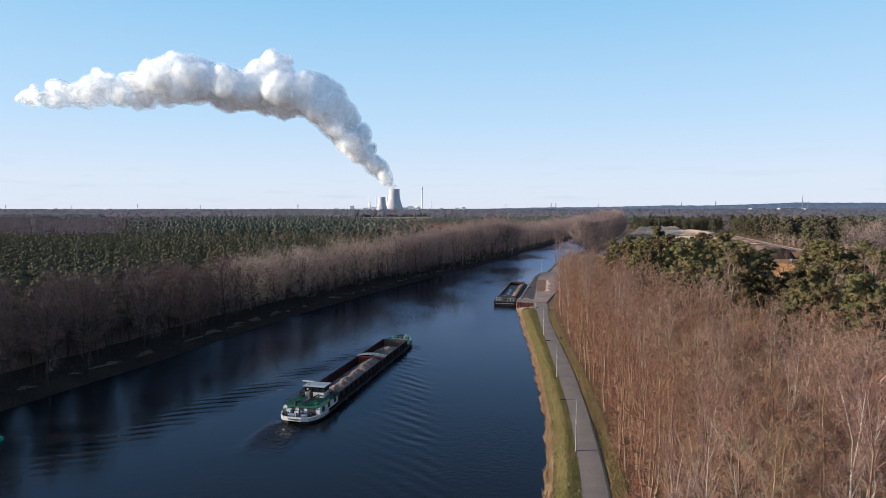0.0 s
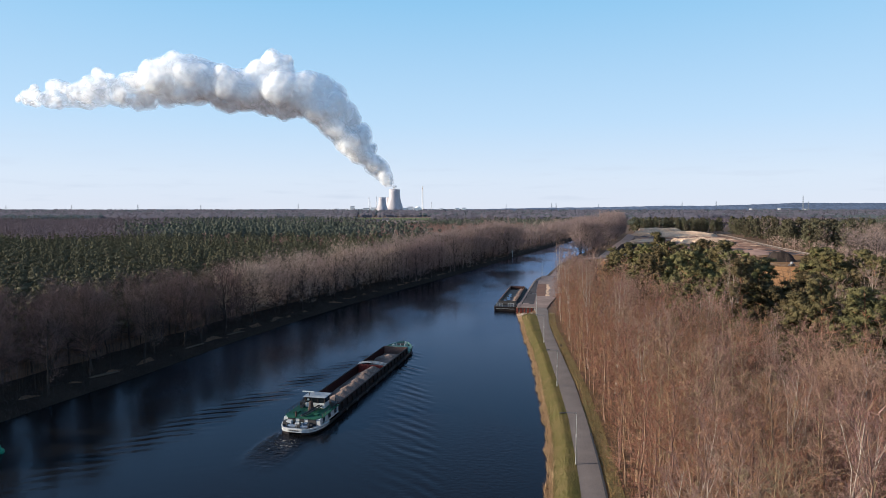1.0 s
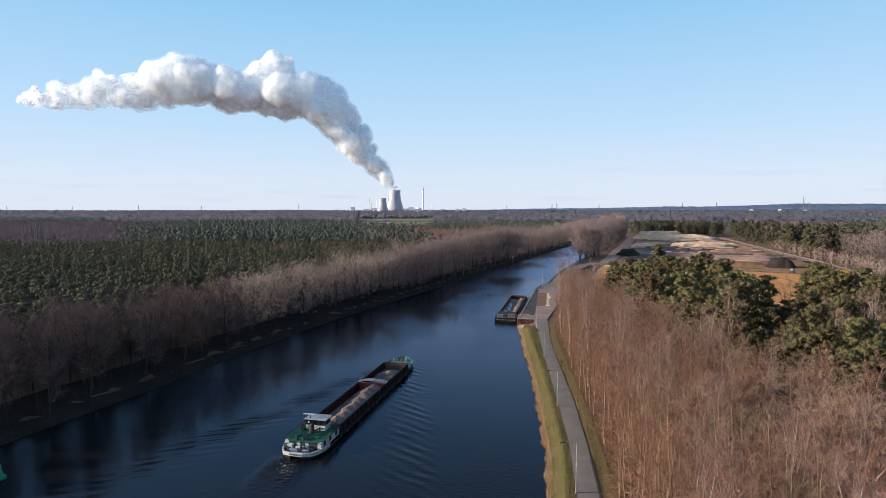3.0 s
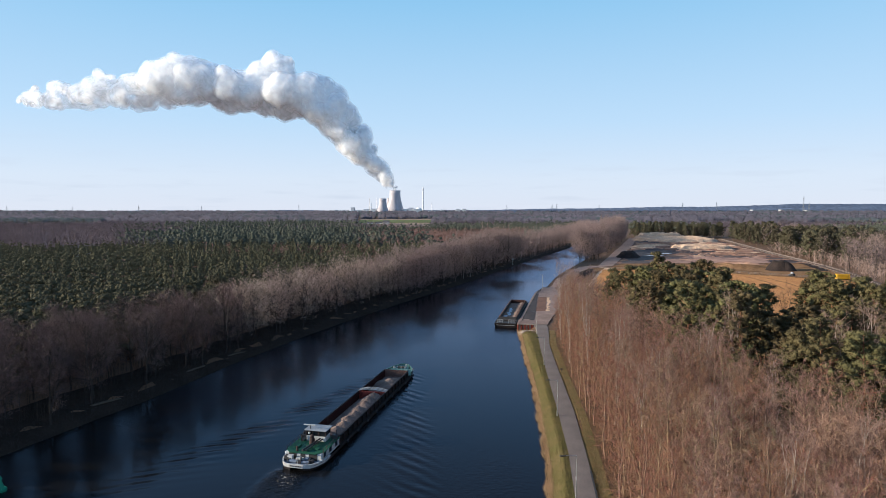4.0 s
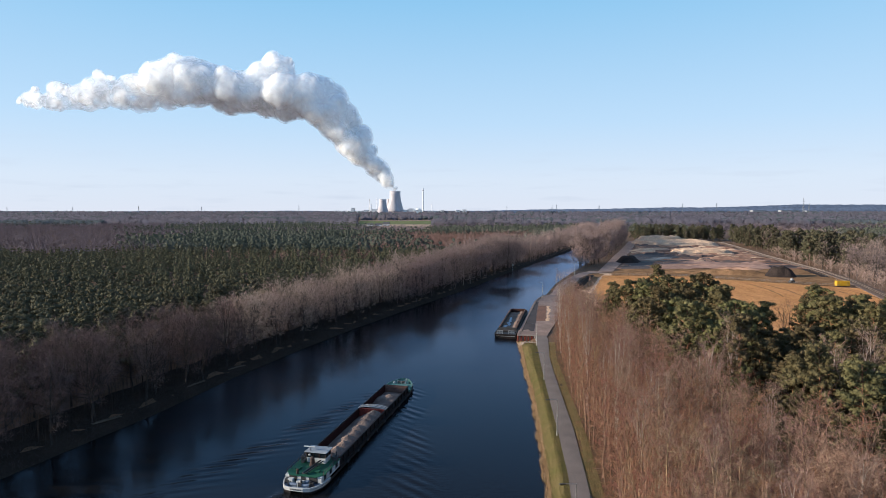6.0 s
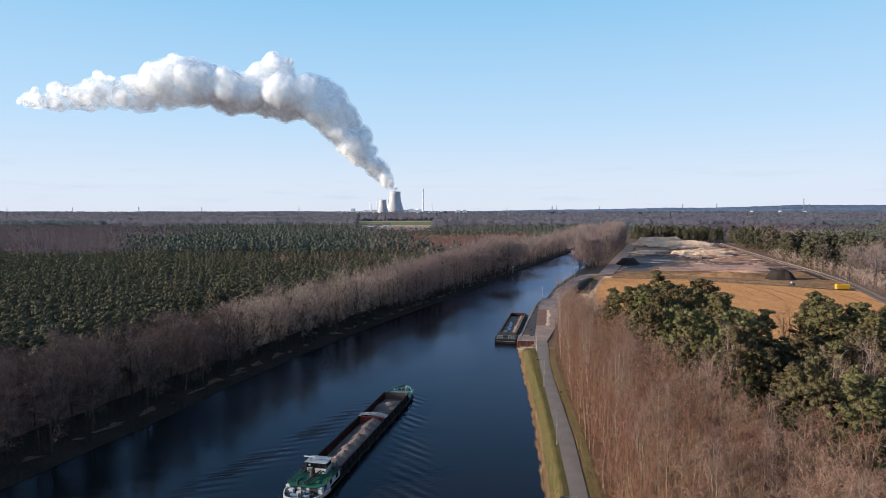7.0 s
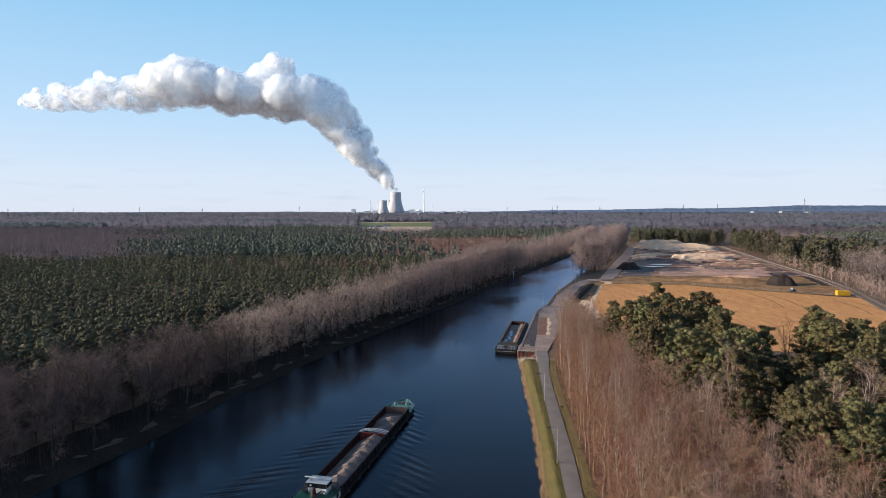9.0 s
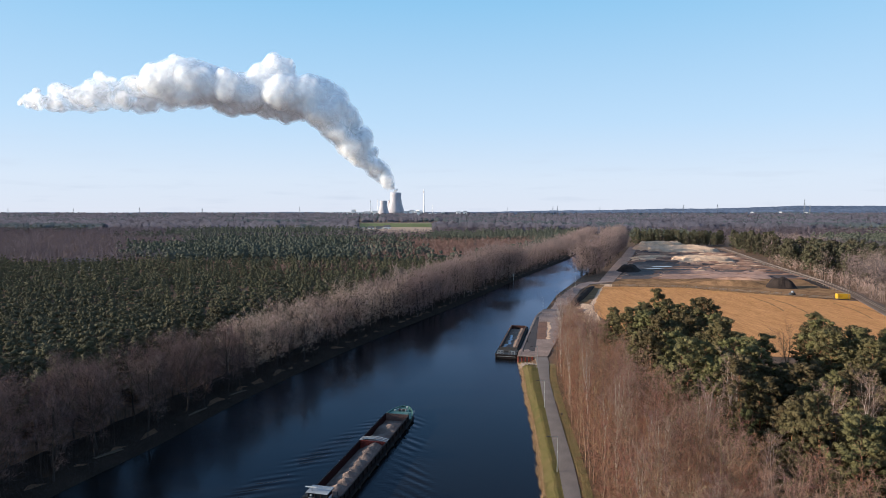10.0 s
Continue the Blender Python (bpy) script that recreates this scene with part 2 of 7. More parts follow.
M_CARGO = material("gravel_sand_cargo", (0.16, 0.112, 0.092), (0.25, 0.182, 0.15), 0.95, 0.5, 3.0, 0.6, dist=0.15, spec=0.08)
M_RESIDUE = material("tan_sand_residue", (0.26, 0.18, 0.14), (0.19, 0.13, 0.1), 0.95, 0.4, 3.0, 0.5, spec=0.08, dist=0.1)
M_TARP = material("pale_blue_residue", (0.5, 0.53, 0.58), (0.38, 0.4, 0.44), 0.6, 0.5, 3.0, 0.2)
M_YELLOW = material("yellow_container_paint", (0.525, 0.308, 0.014), (0.434, 0.252, 0.014), 0.5, 0.8, 5.0, 0.1)
M_BUOY = material("green_buoy_paint", (0.014, 0.224, 0.133), (0.021, 0.175, 0.105), 0.5, 1.0, 6.0, 0.1)
# tower concrete lightened and cooled to suggest haze
M_TOWER = material("hazed_tower_concrete", (0.47, 0.445, 0.475), (0.4, 0.38, 0.41), 0.95, 0.012, 0.05, 0.0, stretch=(1, 1, 0.2))
# cladding paler than its own paint, in place of airlight
M_PLANT = material("haze_paled_cladding", (0.78, 0.78, 0.79), (0.62, 0.63, 0.64), 0.8, 0.03, 0.3)
M_ROOF = material("red_roof_tiles", (0.175, 0.059, 0.038), (0.133, 0.049, 0.035), 0.9, 0.3, 2.0, 0.3)
M_DARKROOF = material("slate_barn_roof", (0.084, 0.084, 0.091), (0.112, 0.108, 0.108), 0.8, 0.3, 2.0, 0.2)
M_CROP = material("green_winter_crop", (0.119, 0.140, 0.059), (0.154, 0.161, 0.070), 0.95, 0.01, 0.2, spec=0.05)
M_STUBBLE = material("pale_stubble", (0.42, 0.31, 0.235), (0.35, 0.25, 0.185), 0.95, 0.01, 0.2, spec=0.05)
M_LOG = material("cut_log_wood", (0.11, 0.08, 0.06), (0.08, 0.06, 0.045), 0.9, 1.0, 6.0, 0.2, spread=0.2)


def glass_material():
    m = bpy.data.materials.new("dark_window_glass")
    m.use_nodes = True
    b = m.node_tree.nodes["Principled BSDF"]
    b.inputs["Base Color"].default_value = (0.015, 0.018, 0.022, 1)
    b.inputs["Roughness"].default_value = 0.06
    return m


M_GLASS = glass_material()


def steam_material(name, alpha, wisp=0.3, thru=0.6):
    """White vapour: diffuse white with light passing through, thinned by its wisps."""
    m = bpy.data.materials.new(name)
    m.use_nodes = True
    t = m.node_tree
    t.nodes.clear()
    out = t.nodes.new("ShaderNodeOutputMaterial")
    d = t.nodes.new("ShaderNodeBsdfPrincipled")
    # a trace of skylight blue is put into the white, against warm bounce
    d.inputs["Base Color"].default_value = (0.98, 0.984, 0.995, 1)
    d.inputs["Roughness"].default_value = 1.0
    d.inputs["Specular IOR Level"].default_value = 0.0
    d.inputs["Subsurface Weight"].default_value = 1.0
    d.inputs["Subsurface Radius"].default_value = (1.0, 1.0, 1.0)
    d.inputs["Subsurface Scale"].default_value = 320.0
    through_light = t.nodes.new("ShaderNodeBsdfTranslucent")
    through_light.inputs["Color"].default_value = (0.98, 0.984, 0.995, 1)
    body = t.nodes.new("ShaderNodeMixShader")
    body.inputs[0].default_value = thru
    t.links.new(d.outputs[0], body.inputs[1])
    t.links.new(through_light.outputs[0], body.inputs[2])
    clear = t.nodes.new("ShaderNodeBsdfTransparent")
    thin = t.nodes.new("ShaderNodeMixShader")
    tc = t.nodes.new("ShaderNodeTexCoord")
    n = t.nodes.new("ShaderNodeTexNoise")
    n.inputs["Scale"].default_value, n.inputs["Detail"].default_value = 0.016, 4
    r = t.nodes.new("ShaderNodeMapRange")
    r.inputs[1].default_value, r.inputs[2].default_value = 0.30, 0.70
    r.inputs[3].default_value, r.inputs[4].default_value = max(0, alpha - wisp), min(1, alpha + wisp)
    t.links.new(tc.outputs["Object"], n.inputs["Vector"])
    t.links.new(n.outputs["Fac"], r.inputs[0])
    t.links.new(r.outputs[0], thin.inputs[0])
    t.links.new(clear.outputs[0], thin.inputs[1])
    t.links.new(body.outputs[0], thin.inputs[2])
    t.links.new(thin.outputs[0], out.inputs["Surface"])
    return m


M_STEAM = steam_material("dense_steam", 1.0, 0.0, 0.1)
M_VEIL = steam_material("steam_veil", 0.36, 0.2)
M_THINVEIL = steam_material("thin_steam_veil", 0.2, 0.18)

# heading of the loaded ship, and its stern on the water
SHIP_AT, SHIP_TURN = (-20.8, 81.8), 77.3


def water_material():
    m = bpy.data.materials.new("canal_water")
    m.use_nodes = True
    t = m.node_tree
    t.nodes.remove(t.nodes["Principled BSDF"])
    body = t.nodes.new("ShaderNodeBsdfDiffuse")
    gloss = t.nodes.new("ShaderNodeBsdfGlossy")
    gloss.inputs["Color"].default_value = (0.72, 0.78, 1.0, 1)
    fres = t.nodes.new("ShaderNodeFresnel")
    fres.inputs["IOR"].default_value = 1.195
    join = t.nodes.new("ShaderNodeMixShader")
    t.links.new(fres.outputs[0], join.inputs[0])
    t.links.new(body.outputs[0], join.inputs[1])
    t.links.new(gloss.outputs[0], join.inputs[2])
    t.links.new(join.outputs[0], t.nodes["Material Output"].inputs["Surface"])
    tc = t.nodes.new("ShaderNodeTexCoord")

    def math_node(op, a, c=None, clamp=False):
        n = t.nodes.new("ShaderNodeMath")
        n.operation, n.use_clamp = op, clamp
        for i, v in enumerate((a, c)):
            if v is None:
                continue
            if isinstance(v, (int, float)):
                n.inputs[i].default_value = v
            else:
                t.links.new(v, n.inputs[i])
        return n.outputs[0]

    def rng(v, a, c, lo=0.0, hi=1.0):
        n = t.nodes.new("ShaderNodeMapRange")
        n.interpolation_type = "SMOOTHSTEP"
        for i, x in enumerate((a, c, lo, hi)):
            n.inputs[i + 1].default_value = x
        t.links.new(v, n.inputs[0])
        return n.outputs[0]

    def noise_of(scale, detail, stretch=(1, 1, 1), turn=0):
        mp = t.nodes.new("ShaderNodeMapping")
        mp.inputs["Scale"].default_value = stretch
        mp.inputs["Rotation"].default_value = (0, 0, radians(turn))
        t.links.new(tc.outputs["Object"], mp.inputs["Vector"])
        n = t.nodes.new("ShaderNodeTexNoise")
        n.inputs["Scale"].default_value, n.inputs["Detail"].default_value = scale, detail
        t.links.new(mp.outputs[0], n.inputs["Vector"])
        return n.outputs["Fac"]

    small = noise_of(1.1, 3, (1, 1.6, 1), 15)
    large = noise_of(0.035, 3, (1, 0.45, 1), -15)
    gust = rng(large, 0.42, 0.62)
    # wake waves on both sides of the ship, in its own axes (x ahead from the stern)
    mp = t.nodes.new("ShaderNodeMapping")
    mp.vector_type = "TEXTURE"
    mp.inputs["Location"].default_value = (*SHIP_AT, 0)
    mp.inputs["Rotation"].default_value = (0, 0, radians(SHIP_TURN))
    t.links.new(tc.outputs["Object"], mp.inputs["Vector"])
    sep = t.nodes.new("ShaderNodeSeparateXYZ")
    t.links.new(mp.outputs[0], sep.inputs[0])
    sx, sy = sep.outputs[0], sep.outputs[1]
    side = math_node("ABSOLUTE", sy)
    wob = math_node("MULTIPLY", noise_of(0.12, 2), 5.0)
    # crests of the bow wave run obliquely outwards and lag behind
    phase = math_node("ADD", math_node("ADD", math_node("MULTIPLY", sx, 2.6), math_node("MULTIPLY", side, 1.5)), wob)
    crest = math_node("SINE", phase)
    back = math_node("SUBTRACT", 54.0, sx)
    reach = math_node("SUBTRACT", math_node("ADD", math_node("MULTIPLY", back, 0.30), 5.0), side)
    inside = math_node("MULTIPLY", rng(reach, -1.0, 4.0), rng(back, -1, 6))
    fade = rng(back, 30, 95, 1.0, 0.25)
    core = rng(reach, 3.0, 10.0, 1.0, 0.08)
    wake = math_node("MULTIPLY", math_node("MULTIPLY", math_node("MULTIPLY", crest, inside), fade), core)
    behind = math_node("SUBTRACT", 0.0, sx)
    wash_mask = math_node("MULTIPLY", math_node("MULTIPLY", rng(behind, -1, 2), rng(behind, 3, 13, 1, 0)), rng(side, 1.0, 4.0, 1, 0))
    wash = math_node("MULTIPLY", noise_of(1.3, 5), wash_mask)
    h1 = math_node("MULTIPLY", small, math_node("ADD", math_node("MULTIPLY", gust, 0.030), 0.009))
    height = math_node("ADD", math_node("ADD", h1, math_node("MULTIPLY", math_node("MULTIPLY", wake, rng(noise_of(0.16, 3, (1, 1, 1), 0), 0.3, 0.6)), 0.045)), math_node("MULTIPLY", wash, 0.5))
    bp = t.nodes.new("ShaderNodeBump")
    bp.inputs["Strength"].default_value, bp.inputs["Distance"].default_value = 1.0, 1.0
    t.links.new(height, bp.inputs["Height"])
    for n in (body, gloss, fres):
        t.links.new(bp.outputs[0], n.inputs["Normal"])
    t.links.new(rng(gust, 0, 1, 0.12, 0.24), gloss.inputs["Roughness"])
    # churned foam astern
    foam = rng(math_node("MULTIPLY", wash_mask, noise_of(2.4, 6)), 0.56, 0.66)
    mix = t.nodes.new("ShaderNodeMix")
    mix.data_type = "RGBA"
    mix.inputs["A"].default_value, mix.inputs["B"].default_value = (0.006, 0.006, 0.006, 1), (0.34, 0.30, 0.24, 1)
    t.links.new(foam, mix.inputs["Factor"])
    t.links.new(mix.outputs["Result"], body.inputs["Color"])
    return m


M_WATER = water_material()

# ---- mesh helpers ----
def mesh_of(name, verts, faces, mat, smooth=False):
    """A mesh from arrays: verts n x 3, faces a list of index tuples or an m x 3 / m x 4 array."""
    me = bpy.data.meshes.new(name)
    v = np.asarray(verts, dtype=np.float32).reshape(-1, 3)
    if isinstance(faces, np.ndarray):
        k = faces.shape[1]
        me.vertices.add(len(v))
        me.vertices.foreach_set("co", v.ravel())
        me.loops.add(faces.size)
        me.loops.foreach_set("vertex_index", faces.astype(np.int32).ravel())
        me.polygons.add(len(faces))
        me.polygons.foreach_set("loop_start", np.arange(0, faces.size, k, dtype=np.int32))
        me.update(calc_edges=True)
    else:
        me.from_pydata(v.tolist(), [], faces)
    me.materials.append(mat)
    if smooth:
        me.polygons.foreach_set("use_smooth", np.ones(len(me.polygons), dtype=bool))
    me.update()
    return me


def leafy_mesh(name, V, N, mat, V0=None, F0=None, soft=0.0):
    """Loose three-cornered blades shaded by the bulk of the crown they belong to; V0, F0 hold solid wood or core."""
    T = V.reshape(-1, 3, 3).copy()
    N = N / (np.linalg.norm(N, axis=1)[:, None] + 1e-9)
    flip = np.einsum("ij,ij->i", np.cross(T[:, 1] - T[:, 0], T[:, 2] - T[:, 0]), N) < 0
    T[flip, 0], T[flip, 1] = T[flip, 1].copy(), T[flip, 0].copy()
    n = len(T) * 3
    V, F = T.reshape(-1, 3), np.arange(n, dtype=np.int32).reshape(-1, 3)
    NV = np.repeat(N, 3, axis=0)
    if V0 is not None:
        e = V0[F0]
        fn = np.cross(e[:, 1] - e[:, 0], e[:, 2] - e[:, 0])
        vn = np.zeros_like(V0)
        for i in range(3):
            np.add.at(vn, F0[:, i], fn)
        vn /= np.linalg.norm(vn, axis=1)[:, None] + 1e-9
        vn = vn * (1 - soft) + (0, 0, soft)
        vn /= np.linalg.norm(vn, axis=1)[:, None] + 1e-9
        V, F, NV = np.concatenate([V, V0]), np.concatenate([F, F0 + n]), np.concatenate([NV, vn])
    me = mesh_of(name, V, F, mat, True)
    me.attributes.new("custom_normal", "FLOAT_VECTOR", "POINT").data.foreach_set("vector", NV.astype(np.float32).ravel())
    me.update()
    return me


def part_mesh(name, me, parent, label=""):
    ob = new(name, me)
    ob.parent = parent
    if label:
        ob["label"] = label
    return ob


def part(name, bm, mat, parent, label="", smooth=False):
    """Links a bmesh as one mesh object under a thing or a part."""
    me = bpy.data.meshes.new(name)
    bm.normal_update()
    bm.to_mesh(me)
    bm.free()
    me.materials.append(mat)
    if smooth:
        me.polygons.foreach_set("use_smooth", np.ones(len(me.polygons), dtype=bool))
    ob = new(name, me)
    ob.parent = parent
    if label:
        ob["label"] = label
    return ob


def part_np(name, verts, faces, mat, parent, label="", smooth=False):
    ob = new(name, mesh_of(name, verts, faces, mat, smooth))
    ob.parent = parent
    if label:
        ob["label"] = label
    return ob


def thing(name, label, category, m=None, group=""):
    ob = new(name)
    if m is not None:
        ob.matrix_basis = m
    return tagged(ob, label, category, group)


def box_bm(x0, x1, y0, y1, z0, z1, bevel=0.0, bm=None):
    bm = bm or bmesh.new()
    r = bmesh.ops.create_cube(bm, size=1)
    for v in r["verts"]:
        v.co = Vector((x0 + (v.co.x + 0.5) * (x1 - x0), y0 + (v.co.y + 0.5) * (y1 - y0), z0 + (v.co.z + 0.5) * (z1 - z0)))
    if bevel:
        edges = list({e for v in r["verts"] for e in v.link_edges})
        bmesh.ops.bevel(bm, geom=edges, offset=bevel, segments=1, affect="EDGES")
    return bm


def tube_bm(p0, p1, r0, r1=None, sides=8, bm=None):
    bm = bm or bmesh.new()
    p0, p1 = Vector(p0), Vector(p1)
    d = p1 - p0
    r = bmesh.ops.create_cone(bm, cap_ends=True, segments=sides, radius1=r0, radius2=r0 if r1 is None else r1, depth=d.length)
    m = Matrix.Translation((p0 + p1) / 2) @ d.to_track_quat("Z", "Y").to_matrix().to_4x4()
    bmesh.ops.transform(bm, matrix=m, verts=r["verts"])
    return bm


def ball_bm(c, r, scale=(1, 1, 1), div=2, bm=None):
    bm = bm or bmesh.new()
    o = bmesh.ops.create_icosphere(bm, subdivisions=div, radius=r)
    for v in o["verts"]:
        v.co = Vector((v.co.x * scale[0], v.co.y * scale[1], v.co.z * scale[2])) + Vector(c)
    return bm


def strip(name, pts, z, mat, label="", thick=0.0, wobble=0.0, follow=False):
    """A band over the ground between left and right edge points: pts of (xl, yl, xr, yr)."""
    rows = []
    for (a, b, c, d), (e, f, g, h) in zip(pts, pts[1:]):
        n = max(1, int(max(math.hypot(e - a, f - b), 4) / 4))
        for i in range(n):
            k = i / n
            rows.append((a + (e - a) * k, b + (f - b) * k, c + (g - c) * k, d + (h - d) * k))
    rows.append(pts[-1])
    cols = 7
    v, f = [], []
    rnd = random.Random(len(rows))
    for i, (a, b, c, d) in enumerate(rows):
        la, lb = (rnd.uniform(-wobble, wobble) for _ in range(2))
        for j in range(cols):
            k = j / (cols - 1)
            e = la * (1 - k) + lb * k
            w = Vector((c - a, d - b)).normalized()
            zz = z + (thick * math.sin(math.pi * k) if thick else 0)
            px, py = a + (c - a) * k + w.x * e, b + (d - b) * k + w.y * e
            v.append((px, py, zz + float(ground_z(px, py)) if follow else zz))
    n0 = len(v)
    for i in range(len(rows) - 1):
        for j in range(cols - 1):
            p = i * cols + j
            f.append((p, p + 1, p + cols + 1, p + cols))
    # skirts down into the ground give the band its thickness
    for j0, s in ((0, 1), (cols - 1, -1)):
        base = len(v)
        for i in range(len(rows)):
            x, y, zz = v[i * cols + j0]
            v.append((x, y, zz - 0.35))
        for i in range(len(rows) - 1):
            q = (i * cols + j0, (i + 1) * cols + j0, base + i + 1, base + i)
            f.append(q if s > 0 else q[::-1])
    ob = new(name, mesh_of(name, v, f, mat))
    return tagged(ob, label, name.split("_")[-1], kind="structure")


def curve_x(table):
    ys, xs = [p[0] for p in table], [p[1] for p in table]
    return lambda y: np.interp(y, ys, xs)


def inside(poly, x, y):
    c = False
    for (x0, y0), (x1, y1) in zip(poly, poly[1:] + poly[:1]):
        if (y0 > y) != (y1 > y) and x < (x1 - x0) * (y - y0) / (y1 - y0) + x0:
            c = not c
    return c


# ---- plan of the canal: x of the two waterlines by y ----
right_x = curve_x([(-60, -22), (0, -5), (30, 3), (60, 11), (72, 13.2), (82, 14.8), (95, 16.1), (112, 17.8), (131, 19.4), (147, 20.3), (163, 21.7), (181, 22.8), (211, 29.8), (248, 38.4), (268, 44.8), (324, 61.2), (356, 73.3), (402, 91), (458, 112), (550, 143), (700, 190), (900, 250), (1100, 330)])
left_x = curve_x([(-60, -118), (0, -97), (60, -75), (87, -66), (101, -61.5), (114, -57), (140, -50.5), (170, -41), (198, -31), (235, -16), (280, 3), (331, 23), (376, 40), (400, 49), (465, 76), (561, 116), (700, 164), (900, 220), (1100, 296)])
BANK = 1.6


def ground_z(x, y):
    """Height of the land: flat, with gentle unevenness, falling into the canal; a gentle rise far off."""
    x, y = np.asarray(x, float), np.asarray(y, float)
    dr = (x - right_x(y)) * 0.95
    dl = (left_x(y) - x) * 0.90
    d = np.maximum(dr, dl)
    land = np.clip(d * np.where(dr > dl, 0.85, 0.45), -3.0, BANK)
    uneven = 0.10 * np.sin(x * 0.21 + 1.3 * np.sin(y * 0.13)) * np.sin(y * 0.17 + 0.7)
    land = land + np.where(d > 6, uneven, 0)
    notch = np.interp(y, [170, 176.5, 180.4, 181.2], [1.6, 0.15, 0.05, 1.6])
    land = np.where((x < 28.4) & (x > 10) & (y > 170) & (y < 181.2), np.minimum(land, notch), land)
    return land + np.where(y > 1150, np.interp(y, [2200, 3800], [0, 12]), 0)


def spaced(lo, a, b, hi, step, grow=1.25):
    mid = list(np.arange(a, b + step, step))
    up, d = [], step
    v = mid[-1]
    while v < hi:
        d = min(d * grow, 180)
        v += d
        up.append(v)
    dn, d, v = [], step, mid[0]
    while v > lo:
        d = min(d * grow, 180)
        v -= d
        dn.append(v)
    return np.array(dn[::-1] + mid + up)


gx = spaced(-5200, -130, 330, 5200, 2.6)
gy = spaced(-260, -20, 760, 4950, 2.6)
GX, GY = np.meshgrid(gx, gy)
GZ = ground_z(GX, GY)
nx, ny = len(gx), len(gy)
idx = np.arange(nx * ny).reshape(ny, nx)
quads = np.stack([idx[:-1, :-1], idx[:-1, 1:], idx[1:, 1:], idx[1:, :-1]], -1).reshape(-1, 4)
ground = new("ground", mesh_of("ground", np.stack([GX, GY, GZ], -1), quads, M_GROUND, True))
tagged(ground, "brown leaf-littered forest ground sloping into the canal", "ground", kind="structure")

# water: one sheet a little wider than the channel
wy = np.concatenate([np.arange(-60, 700, 6.0), np.arange(700, 1101, 40.0)])
wv, wf = [], []
for i, y in enumerate(wy):
    wv += [(float(left_x(y)) - 3.0, y, 0.0), (float(right_x(y)) + 2.0, y, 0.0)]
    if i:
        wf.append((2 * i - 2, 2 * i - 1, 2 * i + 1, 2 * i))
tagged(new("water", mesh_of("water", wv, wf, M_WATER)), "dark blue canal water with ripples and a ship's wake", "water", kind="structure")

# left bank: bare soil along the water, its colour darkened for tree shade
strip("bank_shelf", [(float(left_x(y)) - 14.0, y + 3, float(left_x(y)) + 1.0, y) for y in np.arange(30, 640, 9)], 0.08, M_SHADEDBANK, "soil bank along the water, darkened in place of tree shade", wobble=0.8, follow=True)

# cycle path on the right bank
path_l = curve_x([(-60, -12.5), (0, 0.5), (30, 7.0), (57, 13.8), (68, 15.7), (84, 18.0), (102, 19.9), (129, 22.4), (150, 24.6), (175, 27.3), (182, 27.6)])
path_r = curve_x([(-60, -10), (0, 3.0), (30, 9.6), (57, 16.5), (68, 18.3), (82, 20.3), (102, 22.7), (129, 25.1), (153, 27.4), (175, 31.0), (182, 31.6)])
ys = list(np.arange(-60, 181, 6.0)) + [182.0]
strip("path", [(float(path_l(y)), y, float(path_r(y)), y) for y in ys], BANK + 0.12, M_ASPHALT, "grey asphalt cycle path along the canal", thick=0.03, wobble=0.04)
strip("verge_waterside", [(float(right_x(y)) + 0.25, y, float(path_l(y)) + 0.15, y) for y in list(np.arange(-60, 171, 3.0)) + [172.0]], 0.07, M_GRASS, "mown winter grass verge between path and water", wobble=0.12, follow=True)
strip("verge_woodside", [(float(path_r(y)) - 0.15, y, float(path_r(y)) + 1.9, y) for y in np.arange(-60, 175, 4.0)], 0.035, M_VERGE, "yellowish grass verge between path and wood", follow=True)
# narrow drain channel beside the path
strip("drain_trim", [(float(path_r(y)) - 0.12, y, float(path_r(y)) + 0.12, y) for y in np.arange(30, 82, 4.0)], BANK + 0.16, M_DARK, "dark drainage joint along the path edge")

# quay: concrete deck, dark slab, rust-brown slab
quay_l = curve_x([(178, 22.2), (211, 29.6), (248, 38.3), (268, 44.8)])
strip("quay_deck", [(float(quay_l(y)), y, float(quay_l(y)) + w, y) for y, w in ((180, 8.9), (190, 9.7), (200, 10.6), (215, 11.5), (235, 12), (250, 14.0), (262, 19.0), (268, 20.0))], BANK + 0.22, M_CONCRETE, "grey concrete loading quay beside the barge")
strip("quay_damp_slab", [(float(quay_l(y)) + 0.5, y, float(quay_l(y)) + w, y) for y, w in ((186.5, 4.4), (206, 3.7), (220, 2.8), (236, 1.95), (247, 1.5))], BANK + 0.26, M_DARKDECK, "dark slab along the quay edge")
strip("quay_rust_slab", [(float(quay_l(y)) + a, y, float(quay_l(y)) + b, y) for y, a, b in ((204, 3.9, 7.1), (220, 2.95, 6.3), (237, 2.05, 5.6))], BANK + 0.27, M_RUST, "rust-brown stained loading slab on the quay", wobble=0.15)
strip("quay_sand_patch", [(float(quay_l(y)) + 7.2 - 0.045 * (y - 204), y, float(quay_l(y)) + 8.2 - 0.045 * (y - 204) + 0.35 * math.sin(1.3 * y) + 0.3 * math.sin(0.4 * y), y) for y in np.arange(204, 236, 1.5)], BANK + 0.27, M_SAND, "spilt pale sand strip on the quay", wobble=0.4)
strip("quay_sand_edge", [(22.6, 181.2, 27.4, 181.0), (23.0, 184, 27.6, 184), (23.8, 188, 27.2, 189)], BANK + 0.275, M_CONCRETE, "pale concrete capping at the head of the quay", wobble=0.1)

